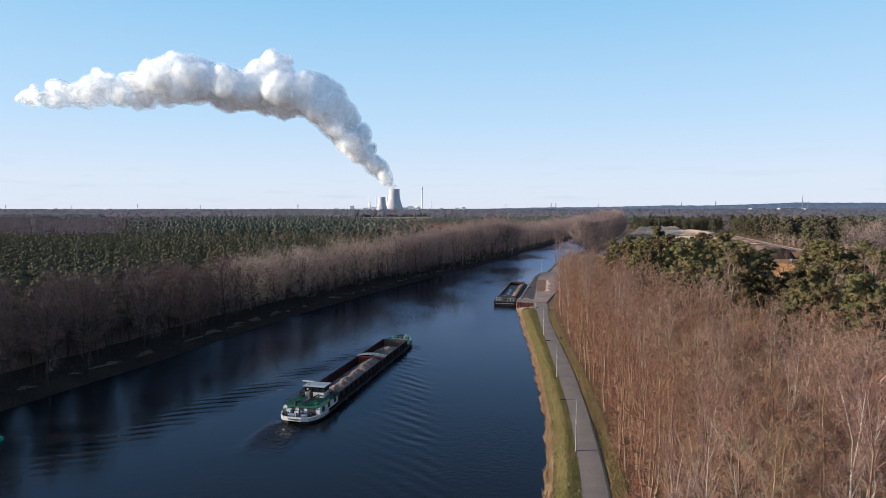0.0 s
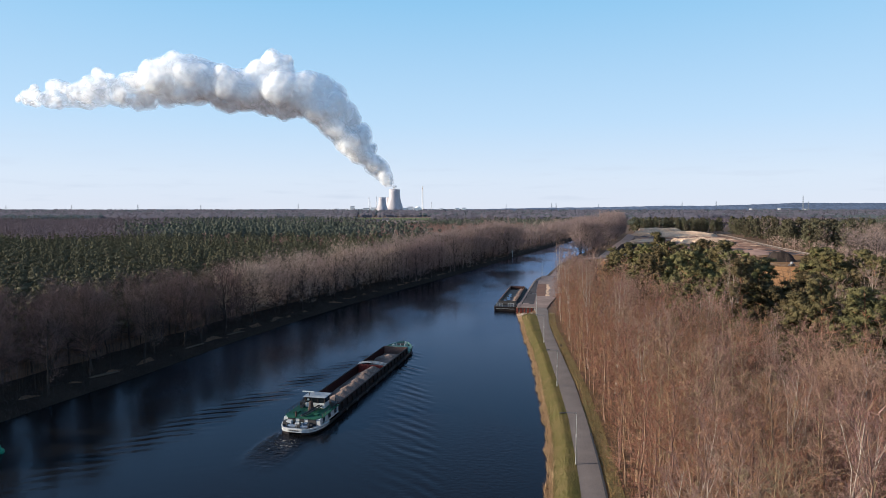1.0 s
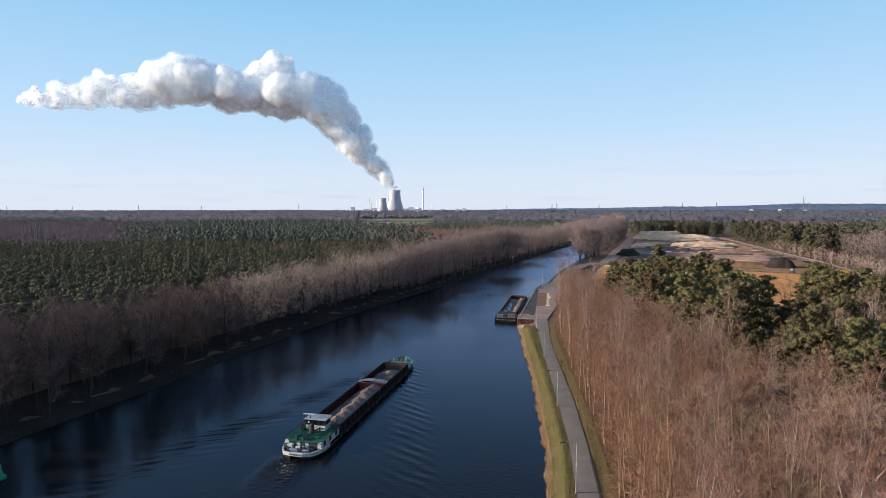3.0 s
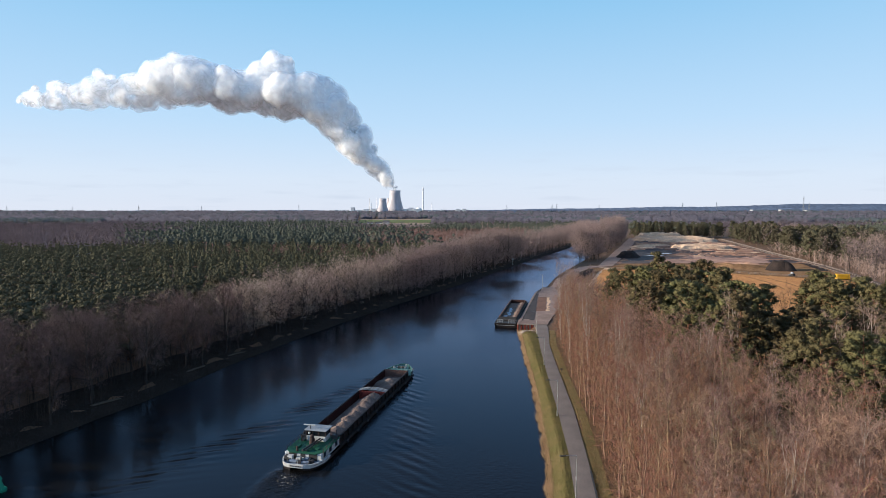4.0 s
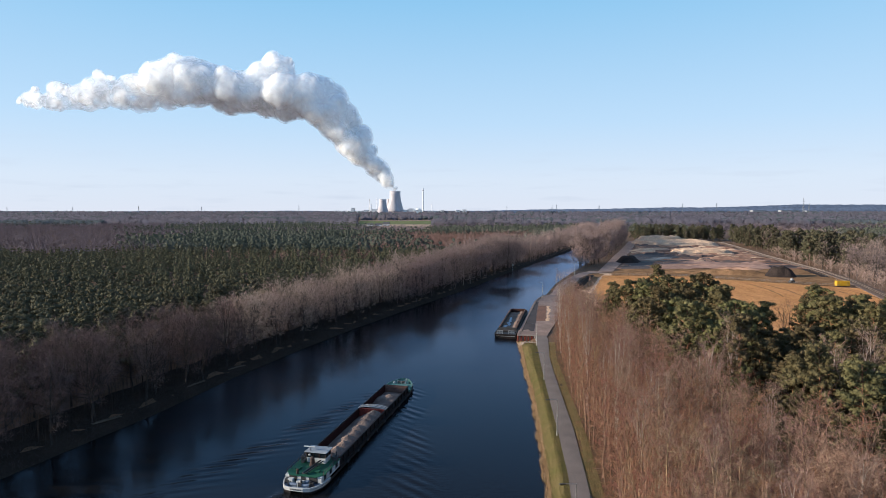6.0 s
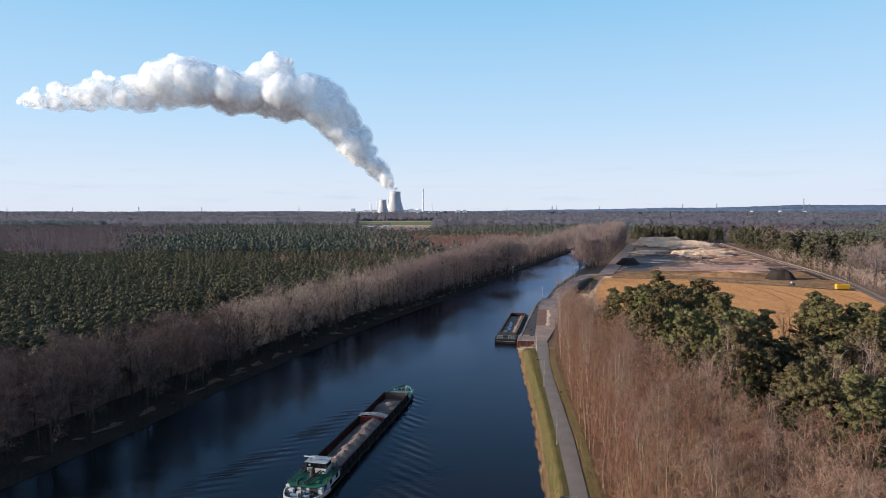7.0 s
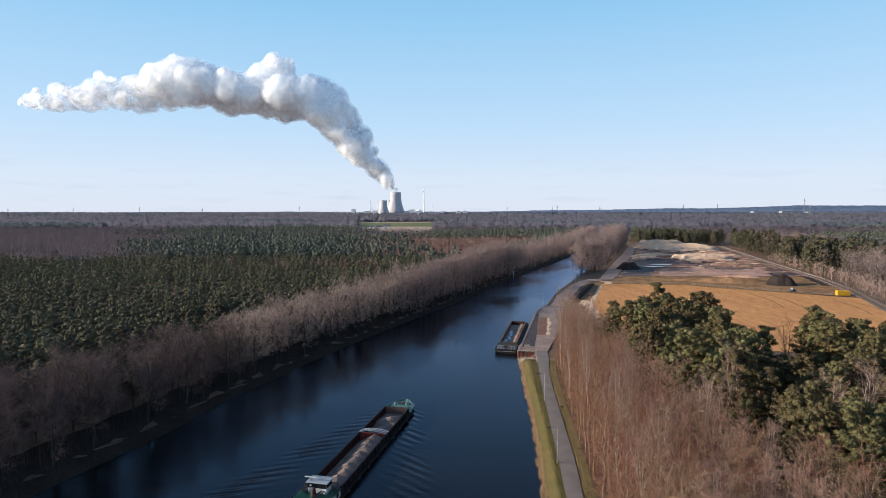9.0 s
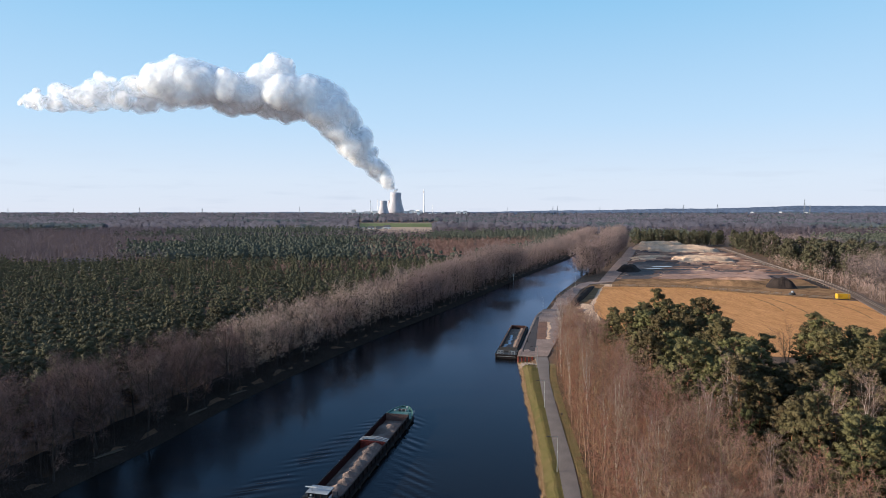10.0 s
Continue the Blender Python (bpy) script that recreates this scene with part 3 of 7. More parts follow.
# tracks and roads
strip("bank_track", [(45.0, 256, 50, 256), (57, 300, 64, 297), (70, 335, 76, 333), (82, 362, 88, 360), (92, 374, 101, 368)], BANK + 0.1, M_ROAD, "grey-brown gravel track above the water", wobble=0.4)
strip("sand_road", [(50, 238, 62, 236), (55, 256, 66, 254), (62, 275, 70, 272), (75, 305, 83, 302), (87, 338, 96, 334), (95, 362, 101, 360)], BANK + 0.12, M_SAND, "pale sandy access road", wobble=0.5)
strip("embankment_road", [(96, 370, 105, 370), (116, 425, 126, 424), (143, 500, 153, 499), (171, 575, 181, 574), (217, 704, 227, 704), (228, 735, 238, 735)], BANK + 0.2, M_ROAD, "straight grey gravel road along the embankment", wobble=0.2)
strip("grass_between_tracks", [(64.5, 285, 69, 283), (72, 312, 79, 310), (80, 338, 87, 335), (90, 360, 97, 357)], BANK + 0.2, M_ROUGHGRASS, "rough grass between the tracks", wobble=0.5)

# dry field and building site
strip("field", [(55, 185, 150, 175), (60, 215, 175, 205), (66, 240, 192, 235), (66, 262, 196, 252), (74, 290, 206, 275), (84, 320, 203, 292), (92, 345, 150, 330), (94, 349, 140, 342)], BANK + 0.15, M_FIELD, "orange dry grass field", wobble=0.5)
SITE_BASIN = [(112, 380), (128, 380), (158, 420), (206, 449), (196, 480), (172, 530), (149, 486), (133, 430)]
SITE_SAND = [(195, 492), (240, 492), (262, 556), (208, 548)]
SITE_FLAT = [(140, 386), (214, 386), (226, 424), (160, 424)]


def site_relief():
    """Churned soil of the building site: wheel ruts and low windrows, a wet dark basin, a sand terrace and a graded flat."""
    rows_y = np.arange(388, 736, 2.2)
    V, F, n, kinds = [], [], 84, []
    for y in rows_y:
        x0 = float(np.interp(y, [388, 425, 470, 540, 620, 736], [112, 128, 142, 170, 200, 232]))
        x1 = float(np.interp(y, [388, 430, 480, 560, 640, 736], [244, 250, 262, 285, 305, 330]))
        for i in range(n + 1):
            x = x0 + (x1 - x0) * i / n
            e = min(1.0, 8 * min(i / n, 1 - i / n), (y - 386) / 10, (738 - y) / 10)
            r = 1 - abs(noise.noise(Vector((x * 0.022, y * 0.085, 3.1))))
            z = 1.5 * max(0, r - 0.62) + 0.55 * noise.noise(Vector((x * 0.05, y * 0.2, 9.0))) + 0.3 * noise.noise(Vector((x * 0.2, y * 0.45, 1.0)))
            ex, ey = x + 5 * noise.noise(Vector((x * 0.1, y * 0.1, 4.0))), y + 7 * noise.noise(Vector((x * 0.07, y * 0.1, 8.0)))
            kind = 1 if inside(SITE_BASIN, ex, ey) else 2 if inside(SITE_SAND, ex, ey) else 3 if inside(SITE_FLAT, ex, ey) else 0
            streak = noise.noise(Vector((x * 0.02, y * 0.16, 5.0)))
            if kind == 0 and streak > 0.28:
                kind = 2
            elif kind == 0 and streak < -0.3:
                kind = 1
            kinds.append(kind)
            lift = 0.7 + 1.7 * z if kind != 1 else 0.1 + 0.6 * z
            V.append((x, y, BANK + 0.06 + e * (lift + (0.9 if kind == 2 else 0))))
    m = len(rows_y)
    F = [(j * (n + 1) + i, j * (n + 1) + i + 1, (j + 1) * (n + 1) + i + 1, (j + 1) * (n + 1) + i) for j in range(m - 1) for i in range(n)]
    me = mesh_of("site_ground", V, F, M_DIRT, True)
    for mat in (M_WETSOIL, M_SAND, M_GRADED):
        me.materials.append(mat)
    me.polygons.foreach_set("material_index", np.array([kinds[f[0]] for f in F], dtype=np.int32))
    tagged(new("site_ground", me), "churned brown and pale soil of a building site", "ground", kind="structure")


site_relief()
strip("site_grass", [(96, 351, 205, 297), (108, 375, 222, 330), (116, 388, 240, 392)], BANK + 0.1, M_ROUGHGRASS, "rough grass strip in front of the site", wobble=0.8)
strip("site_grass_slope", [(238, 400, 246, 405), (240, 450, 256, 455), (250, 520, 270, 525), (278, 620, 296, 625), (300, 700, 318, 705)], BANK + 0.16, M_ROUGHGRASS, "grassed slope beside the railway track", wobble=0.8)
strip("railway_bed", [(166, 205, 173, 203), (186, 250, 193, 248), (216, 320, 222, 318), (233, 371, 239, 370), (246, 421, 252, 420), (266, 497, 272, 496), (299, 613, 305, 612), (324, 705, 330, 704)], BANK + 0.6, M_BALLAST, "grey ballast bed of a single railway track", thick=0.1)
strip("railway_bed_shoulder", [(216, 340, 221, 338), (228, 372, 233, 371), (241, 422, 246, 421), (261, 498, 266, 497), (294, 614, 299, 613)], BANK + 0.2, M_DARKDIRT, "dark ditch beside the railway", wobble=0.8)
# far fields
strip("far_field_stubble", [(-0.143 * 1180, 1180, -0.021 * 1180, 1180), (-0.143 * 1590, 1590, -0.021 * 1590, 1590)], BANK + 0.3, M_STUBBLE, "pale pinkish stubble field")
strip("far_field_crop", [(-0.142 * 1594, 1594, -0.002 * 1594, 1594), (-0.142 * 2080, 2080, -0.001 * 2080, 2080)], BANK + 0.3, M_CROP, "green winter crop field between woods")
strip("far_field_headland", [(-0.142 * 2084, 2084, -0.001 * 2084, 2084), (-0.14 * 2185, 2185, -0.001 * 2185, 2185)], BANK + 0.3, M_STUBBLE, "pale strip of bare soil behind the crop")
strip("far_field_west", [(-640, 1250, -470, 1250), (-700, 1420, -500, 1420)], BANK + 0.3, M_STUBBLE, "pale far field between woods")

# distant wooded ridges at the edge of sight, haze put into their colour
def ridge(name, y, heights, seed, label):
    xs = np.arange(-4900, 4901, 35.0)
    rnd = np.random.RandomState(seed)
    top = np.interp(xs, [h[0] for h in heights], [h[1] for h in heights]) + rnd.uniform(-1.6, 1.6, len(xs)) + 2.0 * np.sin(xs * 0.006 + seed)
    v = []
    for x, h in zip(xs, top):
        v += [(x, y + 40, -5), (x, y - 60, -2), (x, y - 25, h * 0.7), (x, y, h), (x, y + 40, h * 0.9)]
    n = len(xs)
    f = [(5 * i + j, 5 * i + 5 + j, 5 * i + 6 + j, 5 * i + 1 + j) for i in range(n - 1) for j in range(1, 4)]
    tagged(new(name, mesh_of(name, v, f, M_HILL)), label, "hill", kind="structure")


ridge("backdrop_ridge_far", 4930, [(-4900, 30), (-2500, 31), (-1200, 33), (-300, 32), (600, 40), (1300, 52), (1800, 60), (2100, 62), (2900, 84), (3500, 88), (4900, 76)], 3, "distant wooded hills painted in haze blue")
ridge("backdrop_ridge_near", 4600, [(-4900, 26), (-2200, 28), (-900, 27), (400, 30), (1500, 38), (2400, 52), (3400, 60), (4900, 52)], 8, "woods on the horizon painted in haze blue-grey")

# wheel tracks through the dry field
for i, (x0, y0, x1, y1) in enumerate(((158, 308, 150, 262), (165, 304, 158, 258), (187, 286, 176, 244), (193, 283, 183, 240))):
    strip("field_track", [(x0, y0, x0 + 0.9, y0), ((x0 + x1) / 2 + 2, (y0 + y1) / 2, (x0 + x1) / 2 + 2.9, (y0 + y1) / 2), (x1, y1, x1 + 0.9, y1)], BANK + 0.22, M_TRACK, "darker wheel track through the dry grass", wobble=0.3)

# ---- trees ----
_g = (1 + 5 ** 0.5) / 2
ICO = np.array([(-1, _g, 0), (1, _g, 0), (-1, -_g, 0), (1, -_g, 0), (0, -1, _g), (0, 1, _g), (0, -1, -_g), (0, 1, -_g), (_g, 0, -1), (_g, 0, 1), (-_g, 0, -1), (-_g, 0, 1)]) / (1 + _g * _g) ** 0.5
ICO_F = np.array([(0, 11, 5), (0, 5, 1), (0, 1, 7), (0, 7, 10), (0, 10, 11), (1, 5, 9), (5, 11, 4), (11, 10, 2), (10, 7, 6), (7, 1, 8), (3, 9, 4), (3, 4, 2), (3, 2, 6), (3, 6, 8), (3, 8, 9), (4, 9, 5), (2, 4, 11), (6, 2, 10), (8, 6, 7), (9, 8, 1)])


def lump_mesh(rnd, C, R, squash=0.8):
    """Uneven rounded foliage lumps, one at each centre."""
    n = len(C)
    V = C[:, None] + ICO[None] * rnd.uniform(0.7, 1.25, (n, 12, 1)) * R[:, None, None] * (1, 1, squash)
    return V.reshape(-1, 3), (np.arange(n)[:, None, None] * 12 + ICO_F[None]).reshape(-1, 3)


def unit(D):
    return D / (np.linalg.norm(D, axis=-1, keepdims=True) + 1e-9)


def tubes(A, B, R0, R1, sides):
    """Tapered branches as arrays; R1 below zero closes a branch to a point."""
    A, B = np.asarray(A, float), np.asarray(B, float)
    n = len(A)
    R0, R1 = np.broadcast_to(R0, n), np.broadcast_to(R1, n)
    d = unit(B - A)
    ref = np.where(np.abs(d[:, 2:]) < 0.9, (0.31, 0.17, 0.93), (1.0, 0.0, 0.0))
    a = unit(np.cross(d, ref))
    b = np.cross(d, a)
    ang = 2 * np.pi * np.arange(sides) / sides
    ring = np.cos(ang)[None, :, None] * a[:, None] + np.sin(ang)[None, :, None] * b[:, None]
    V = np.concatenate([A[:, None] + ring * R0[:, None, None], B[:, None] + ring * np.maximum(R1, 0.002)[:, None, None]], 1)
    i = np.arange(sides)
    j = (i + 1) % sides
    f = np.concatenate([np.stack([i, j, sides + j], 1), np.stack([i, sides + j, sides + i], 1)])
    return V.reshape(-1, 3), (np.arange(n)[:, None, None] * 2 * sides + f[None]).reshape(-1, 3).astype(np.int32)


def joined(*meshes):
    V, F, n = [], [], 0
    for v, f in meshes:
        V.append(v)
        F.append(f + n)
        n += len(v)
    return np.concatenate(V), np.concatenate(F)


def blades(rs, A, B, width):
    """Each fine twig as one slender flat blade; also its shading direction, round the twig and a little upwards."""
    d = unit(B - A)
    S = unit(np.cross(d, rs.normal(size=A.shape)))
    W = width * rs.uniform(0.7, 1.3, (len(A), 1))
    return np.stack([A - S * W, A + S * W, B], 1).reshape(-1, 3), unit(np.cross(d, S)) + rs.normal(0, 0.3, A.shape)


def sprout(rs, P, D, L, n, lo, hi, wide, lift, short, long):
    """n children along each straight parent: starts, directions, lengths."""
    m = len(P)
    s = rs.uniform(lo, hi, (m, n))
    Q = P[:, None] + D[:, None] * (L[:, None] * s)[..., None]
    E = unit(D[:, None] + rs.normal(0, wide, (m, n, 3)) + (0, 0, lift))
    K = L[:, None] * rs.uniform(short, long, (m, n)) * (1.15 - 0.4 * s)
    return Q.reshape(-1, 3), E.reshape(-1, 3), K.ravel()


def bare_tree(name, label, seed, h, R, bark, twigmat, limbs=20, subs=6, twigs=5, spurs=3, clear=0.3, thick=0.009, twig_w=0.009, leaders=0, low=62, high=22, outer=0.12, twig_l=(0.25, 0.8), curl=0.13):
    """A leafless tree: wavy stem (or several leaders), rising limbs that fill a crown of radius R, then three orders of finer wood."""
    rs = np.random.RandomState(seed)
    n = 8
    wander = np.cumsum(rs.normal(0, 0.011 * h, (n + 1, 2)), 0)
    pts = np.concatenate([wander - wander[0], np.linspace(-0.25, h * 0.97, n + 1)[:, None]], 1)
    rad = h * thick * (1 - np.arange(n + 1) / (n + 0.5)) + 0.012
    stems = [(pts, rad)]
    for i in range(leaders):
        k = rs.randint(2, 4)
        a = 2 * np.pi * (i + rs.rand()) / leaders
        m = n - k
        out = np.linspace(0, 1, m + 1) ** 0.8 * R * rs.uniform(0.35, 0.6)
        q = pts[k] + np.stack([np.cos(a) * out, np.sin(a) * out, np.linspace(0, h * rs.uniform(0.5, 0.62), m + 1)], 1)
        q[1:] += rs.normal(0, 0.012 * h, (m, 3))
        stems.append((q, rad[k] * 0.75 * (1 - np.arange(m + 1) / (m + 0.4)) + 0.01))
    wood = [tubes(p[:-1], p[1:], r[:-1], r[1:], 5) for p, r in stems]
    LP, LD, LL, LR = [], [], [], []
    for i in range(limbs):
        p, r = stems[i % len(stems)]
        f = (i // len(stems) + rs.rand()) / max(1, limbs // len(stems))
        f = min(f, 0.99)
        k = (clear if len(stems) == 1 or i % len(stems) == 0 else 0.15)
        k = (k + (0.97 - k) * f) * (len(p) - 1)
        j = min(int(k), len(p) - 2)
        q = p[j] + (p[j + 1] - p[j]) * (k - j)
        ang = radians(min(80, low + (high - low) * f + rs.uniform(-9, 9)))
        env = R * max(0.25, math.sin(math.pi * (0.2 + 0.76 * f))) ** 0.75 / (1 if len(stems) == 1 else 1.5)
        L = min(env / math.sin(ang), 1.2 * (h * 1.03 - q[2]) / math.cos(ang)) * rs.uniform(0.75, 1.15)
        a = i * 2.4 + rs.uniform(-.5, .5)
        d = np.array([math.cos(a) * math.sin(ang), math.sin(a) * math.sin(ang), math.cos(ang)])
        rr = max(0.018, r[j] * 0.5)
        for g in range(3):
            d = unit(d + rs.normal(0, 0.15, 3) + (0, 0, curl * g))
            LP.append(q), LD.append(d), LL.append(L / 3), LR.append((rr * (1 - 0.3 * g), rr * (0.7 - 0.3 * g)))
            q = q + d * L / 3
    LP, LD, LL, LR = np.array(LP), np.array(LD), np.array(LL), np.array(LR)
    wood.append(tubes(LP, LP + LD * LL[:, None], LR[:, 0], LR[:, 1], 4))
    SP, SD, SL = sprout(rs, LP, LD, LL * 3, max(1, subs // 3), 0.02, 0.33, 0.5, 0.04, 0.3, 0.5)
    fine = SP, SP + SD * SL[:, None]
    if bark is not M_BIRCH:
        wood.append(tubes(*fine, 0.016 + 0.004 * SL, -1, 3))
    t = thing(name, label, "tree")
    part_np("trunk", *joined(*wood), bark, t, smooth=True)
    SP, SD, SL = np.concatenate([SP, LP[2::3]]), np.concatenate([SD, LD[2::3]]), np.concatenate([SL, LL[2::3]])
    TP, TD, TL = sprout(rs, SP, SD, SL, twigs, outer, 1.0, 0.6, 0.04, 0.35, 0.6)
    TL = np.clip(TL, *twig_l)
    UP, UD, UL = sprout(rs, TP, TD, TL, spurs, 0.15, 1.0, 0.6, 0.04, 0.4, 0.75)
    A, B = np.concatenate([TP, UP]), np.concatenate([TP + TD * TL[:, None], UP + UD * UL[:, None]])
    V, N = blades(rs, A, B, twig_w)
    if bark is M_BIRCH:
        V2, N2 = blades(rs, *fine, 0.022)
        V, N = np.concatenate([V, V2]), np.concatenate([N, N2])
    part_mesh("crown", leafy_mesh("crown", V, N + (0, 0, 0.25), twigmat), t)
    return t


def shingles(rs, C, N, L, W, tilt=(0.15, 0.9)):
    """Small pointed sprays lying on a surface with directions N, their tips lifted off it."""
    T = unit(np.cross(N, rs.normal(size=N.shape)))
    B = np.cross(N, T)
    a = rs.uniform(*tilt, (len(C), 1))
    L = L * rs.uniform(0.65, 1.3, (len(C), 1))
    W = W * rs.uniform(0.7, 1.3, (len(C), 1))
    return np.stack([C - B * W - T * L * 0.35, C + B * W - T * L * 0.35, C + (T * np.cos(a) + N * np.sin(a)) * L * 0.75], 1).reshape(-1, 3)


def puffs(rs, P, R, squash, sprays, L, W, away, core=0.8, rough=0.42):
    """Needle clumps: an uneven core under overlapping sprays. away: direction of each clump from its tree's middle."""
    n = len(P)
    D = unit(rs.normal(size=(n, sprays, 3)) + (0, 0, 0.3))
    S = np.array((1, 1, squash))
    C = P[:, None] + D * R[:, None, None] * S * rs.uniform(0.8, 1.08, (n, sprays, 1))
    N = unit(unit(D / S) * 0.85 + away[:, None] * 0.45 + rs.normal(0, rough, D.shape) + (0, 0, 0.1))
    N, C = N.reshape(-1, 3), C.reshape(-1, 3)
    return shingles(rs, C, N, L, W, (0.25, 1.25)), N, lump_mesh(rs, P, R * core, squash)


def pine(name, label, seed, h, R, tiers, clumps, sprays, clear=0.45, bark=None, needles=None, L=0.36, W=0.085, size=(0.55, 0.95)):
    """A Scots pine: bare orange stem, spreading limbs, flattened needle clumps gathered on the outer limbs."""
    rs = np.random.RandomState(seed)
    n = 7
    wander = np.cumsum(rs.normal(0, 0.008 * h, (n + 1, 2)), 0)
    pts = np.concatenate([wander - wander[0], np.linspace(-0.25, h * 0.96, n + 1)[:, None]], 1)
    rad = h * 0.012 * (1 - np.arange(n + 1) / (n + 0.6)) + 0.02
    A, B, P, Q = [], [], [], []
    for i in range(tiers):
        f = (i + rs.rand()) / tiers
        k = (clear + (0.98 - clear) * f) * n
        j = min(int(k), n - 1)
        q = pts[j] + (pts[j + 1] - pts[j]) * (k - j)
        a = i * 2.4 + rs.uniform(-.5, .5)
        reach = R * (0.72 + 0.5 * f - 1.0 * f ** 3.2) * rs.uniform(0.7, 1.15)
        d = np.array([math.cos(a), math.sin(a), 0.12 + 0.35 * f])
        e = q + d * reach
        A.append(q), B.append(e)
        for c in range(clumps):
            s = 1.02 - 0.62 * c / clumps + rs.uniform(-.08, .08)
            P.append(q + (e - q) * s + rs.normal(0, 0.16 * reach + 0.12, 3) * (1, 1, 0.7) + (0, 0, 0.1))
            Q.append(size[0] + (size[1] - size[0]) * rs.rand())
    P.append(pts[-1] + (0, 0, 0.1)), Q.append(size[0])
    P, Q = np.array(P), np.array(Q)
    t = thing(name, label, "tree")
    part_np("trunk", *joined(tubes(pts[:-1], pts[1:], rad[:-1], rad[1:], 6), tubes(A, B, 0.075, 0.02, 4)), bark or M_PINEBARK, t, smooth=True)
    mid = np.array([0, 0, h * (0.25 + 0.6 * clear)])
    V, N, (LV, LF) = puffs(rs, P, Q, 0.8, sprays, L, W, unit((P - mid) / (R, R, h * 0.5)))
    part_mesh("crown", leafy_mesh("crown", V, N, needles or M_NEEDLE, LV, LF), t)
    return t


def scatter(poly, step, seed, jitter=0.42):
    rnd = random.Random(seed)
    xs, ys = [p[0] for p in poly], [p[1] for p in poly]
    out = []
    y = min(ys)
    row = 0
    while y < max(ys):
        x = min(xs) + (row % 2) * step / 2
        while x < max(xs):
            a, b = x + rnd.uniform(-jitter, jitter) * step, y + rnd.uniform(-jitter, jitter) * step
            if inside(poly, a, b):
                out.append((a, b))
            x += step
        y += step * 0.87
        row += 1
    return out


def plant(protos, spots, seed, lo=0.85, hi=1.15, group="", scale_at=None):
    """Copies of the prototypes over the spots, each with its own size and turn."""
    rnd = random.Random(seed)
    for x, y in spots:
        pr = rnd.choice(protos)
        s = rnd.uniform(lo, hi) * (scale_at(x, y) if scale_at else 1)
        z = float(ground_z(x, y))
        ob = copy_thing(pr, pose(x, y, z, rnd.uniform(-2, 2), rnd.uniform(-2, 2), rnd.uniform(0, 360)))
        w = s * rnd.uniform(0.9, 1.12)
        ob.scale = (w, w, s)
        if group:
            ob["group"] = group


def remove_thing(ob):
    for o in list(ob.children_recursive) + [ob]:
        bpy.data.objects.remove(o)


def spots_on_ground(spots):
    P = np.array(spots)
    return np.stack([P[:, 0], P[:, 1], ground_z(P[:, 0], P[:, 1])], 1)


def pine_mass(name, label, spots, mat, h, w, seed, rings, sprays, L, W, vary=0.14, core=0.9, soft=0.0):
    """Many plantation pines as one mass. rings: (clumps, height, distance from the stem, size) from below to the tip, in parts of h and w."""
    rs = np.random.RandomState(seed)
    P = spots_on_ground(spots)
    n = len(P)
    H = h * rs.uniform(1 - vary, 1 + vary, n)
    K = w * rs.uniform(0.8, 1.2, n)
    C, R, O = [], [], []
    for count, up, off, size in rings:
        a0 = rs.uniform(0, 6.28, n)
        for i in range(count):
            a = a0 + 2 * np.pi * i / count + rs.uniform(-.4, .4, n)
            r = off * K * rs.uniform(0.75, 1.25, n)
            o = np.stack([np.cos(a) * r, np.sin(a) * r, H * (up + rs.uniform(-.035, .035, n))], 1)
            C.append(P + o), R.append(size * K * rs.uniform(0.8, 1.2, n))
            O.append(unit((o - np.stack([0 * H, 0 * H, H * 0.6], 1)) / np.stack([K, K, H * 0.4], 1)))
    C, R, O = np.concatenate(C), np.concatenate(R), np.concatenate(O)
    V, N, (LV, LF) = puffs(rs, C, R, 0.85, sprays, L, W, O, core, 0.25)
    ob = new(name, leafy_mesh(name, V, unit(N) * (1 - soft) + (0, 0, soft), mat, LV, LF, soft))
    return tagged(ob, label, "forest", kind="stuff")


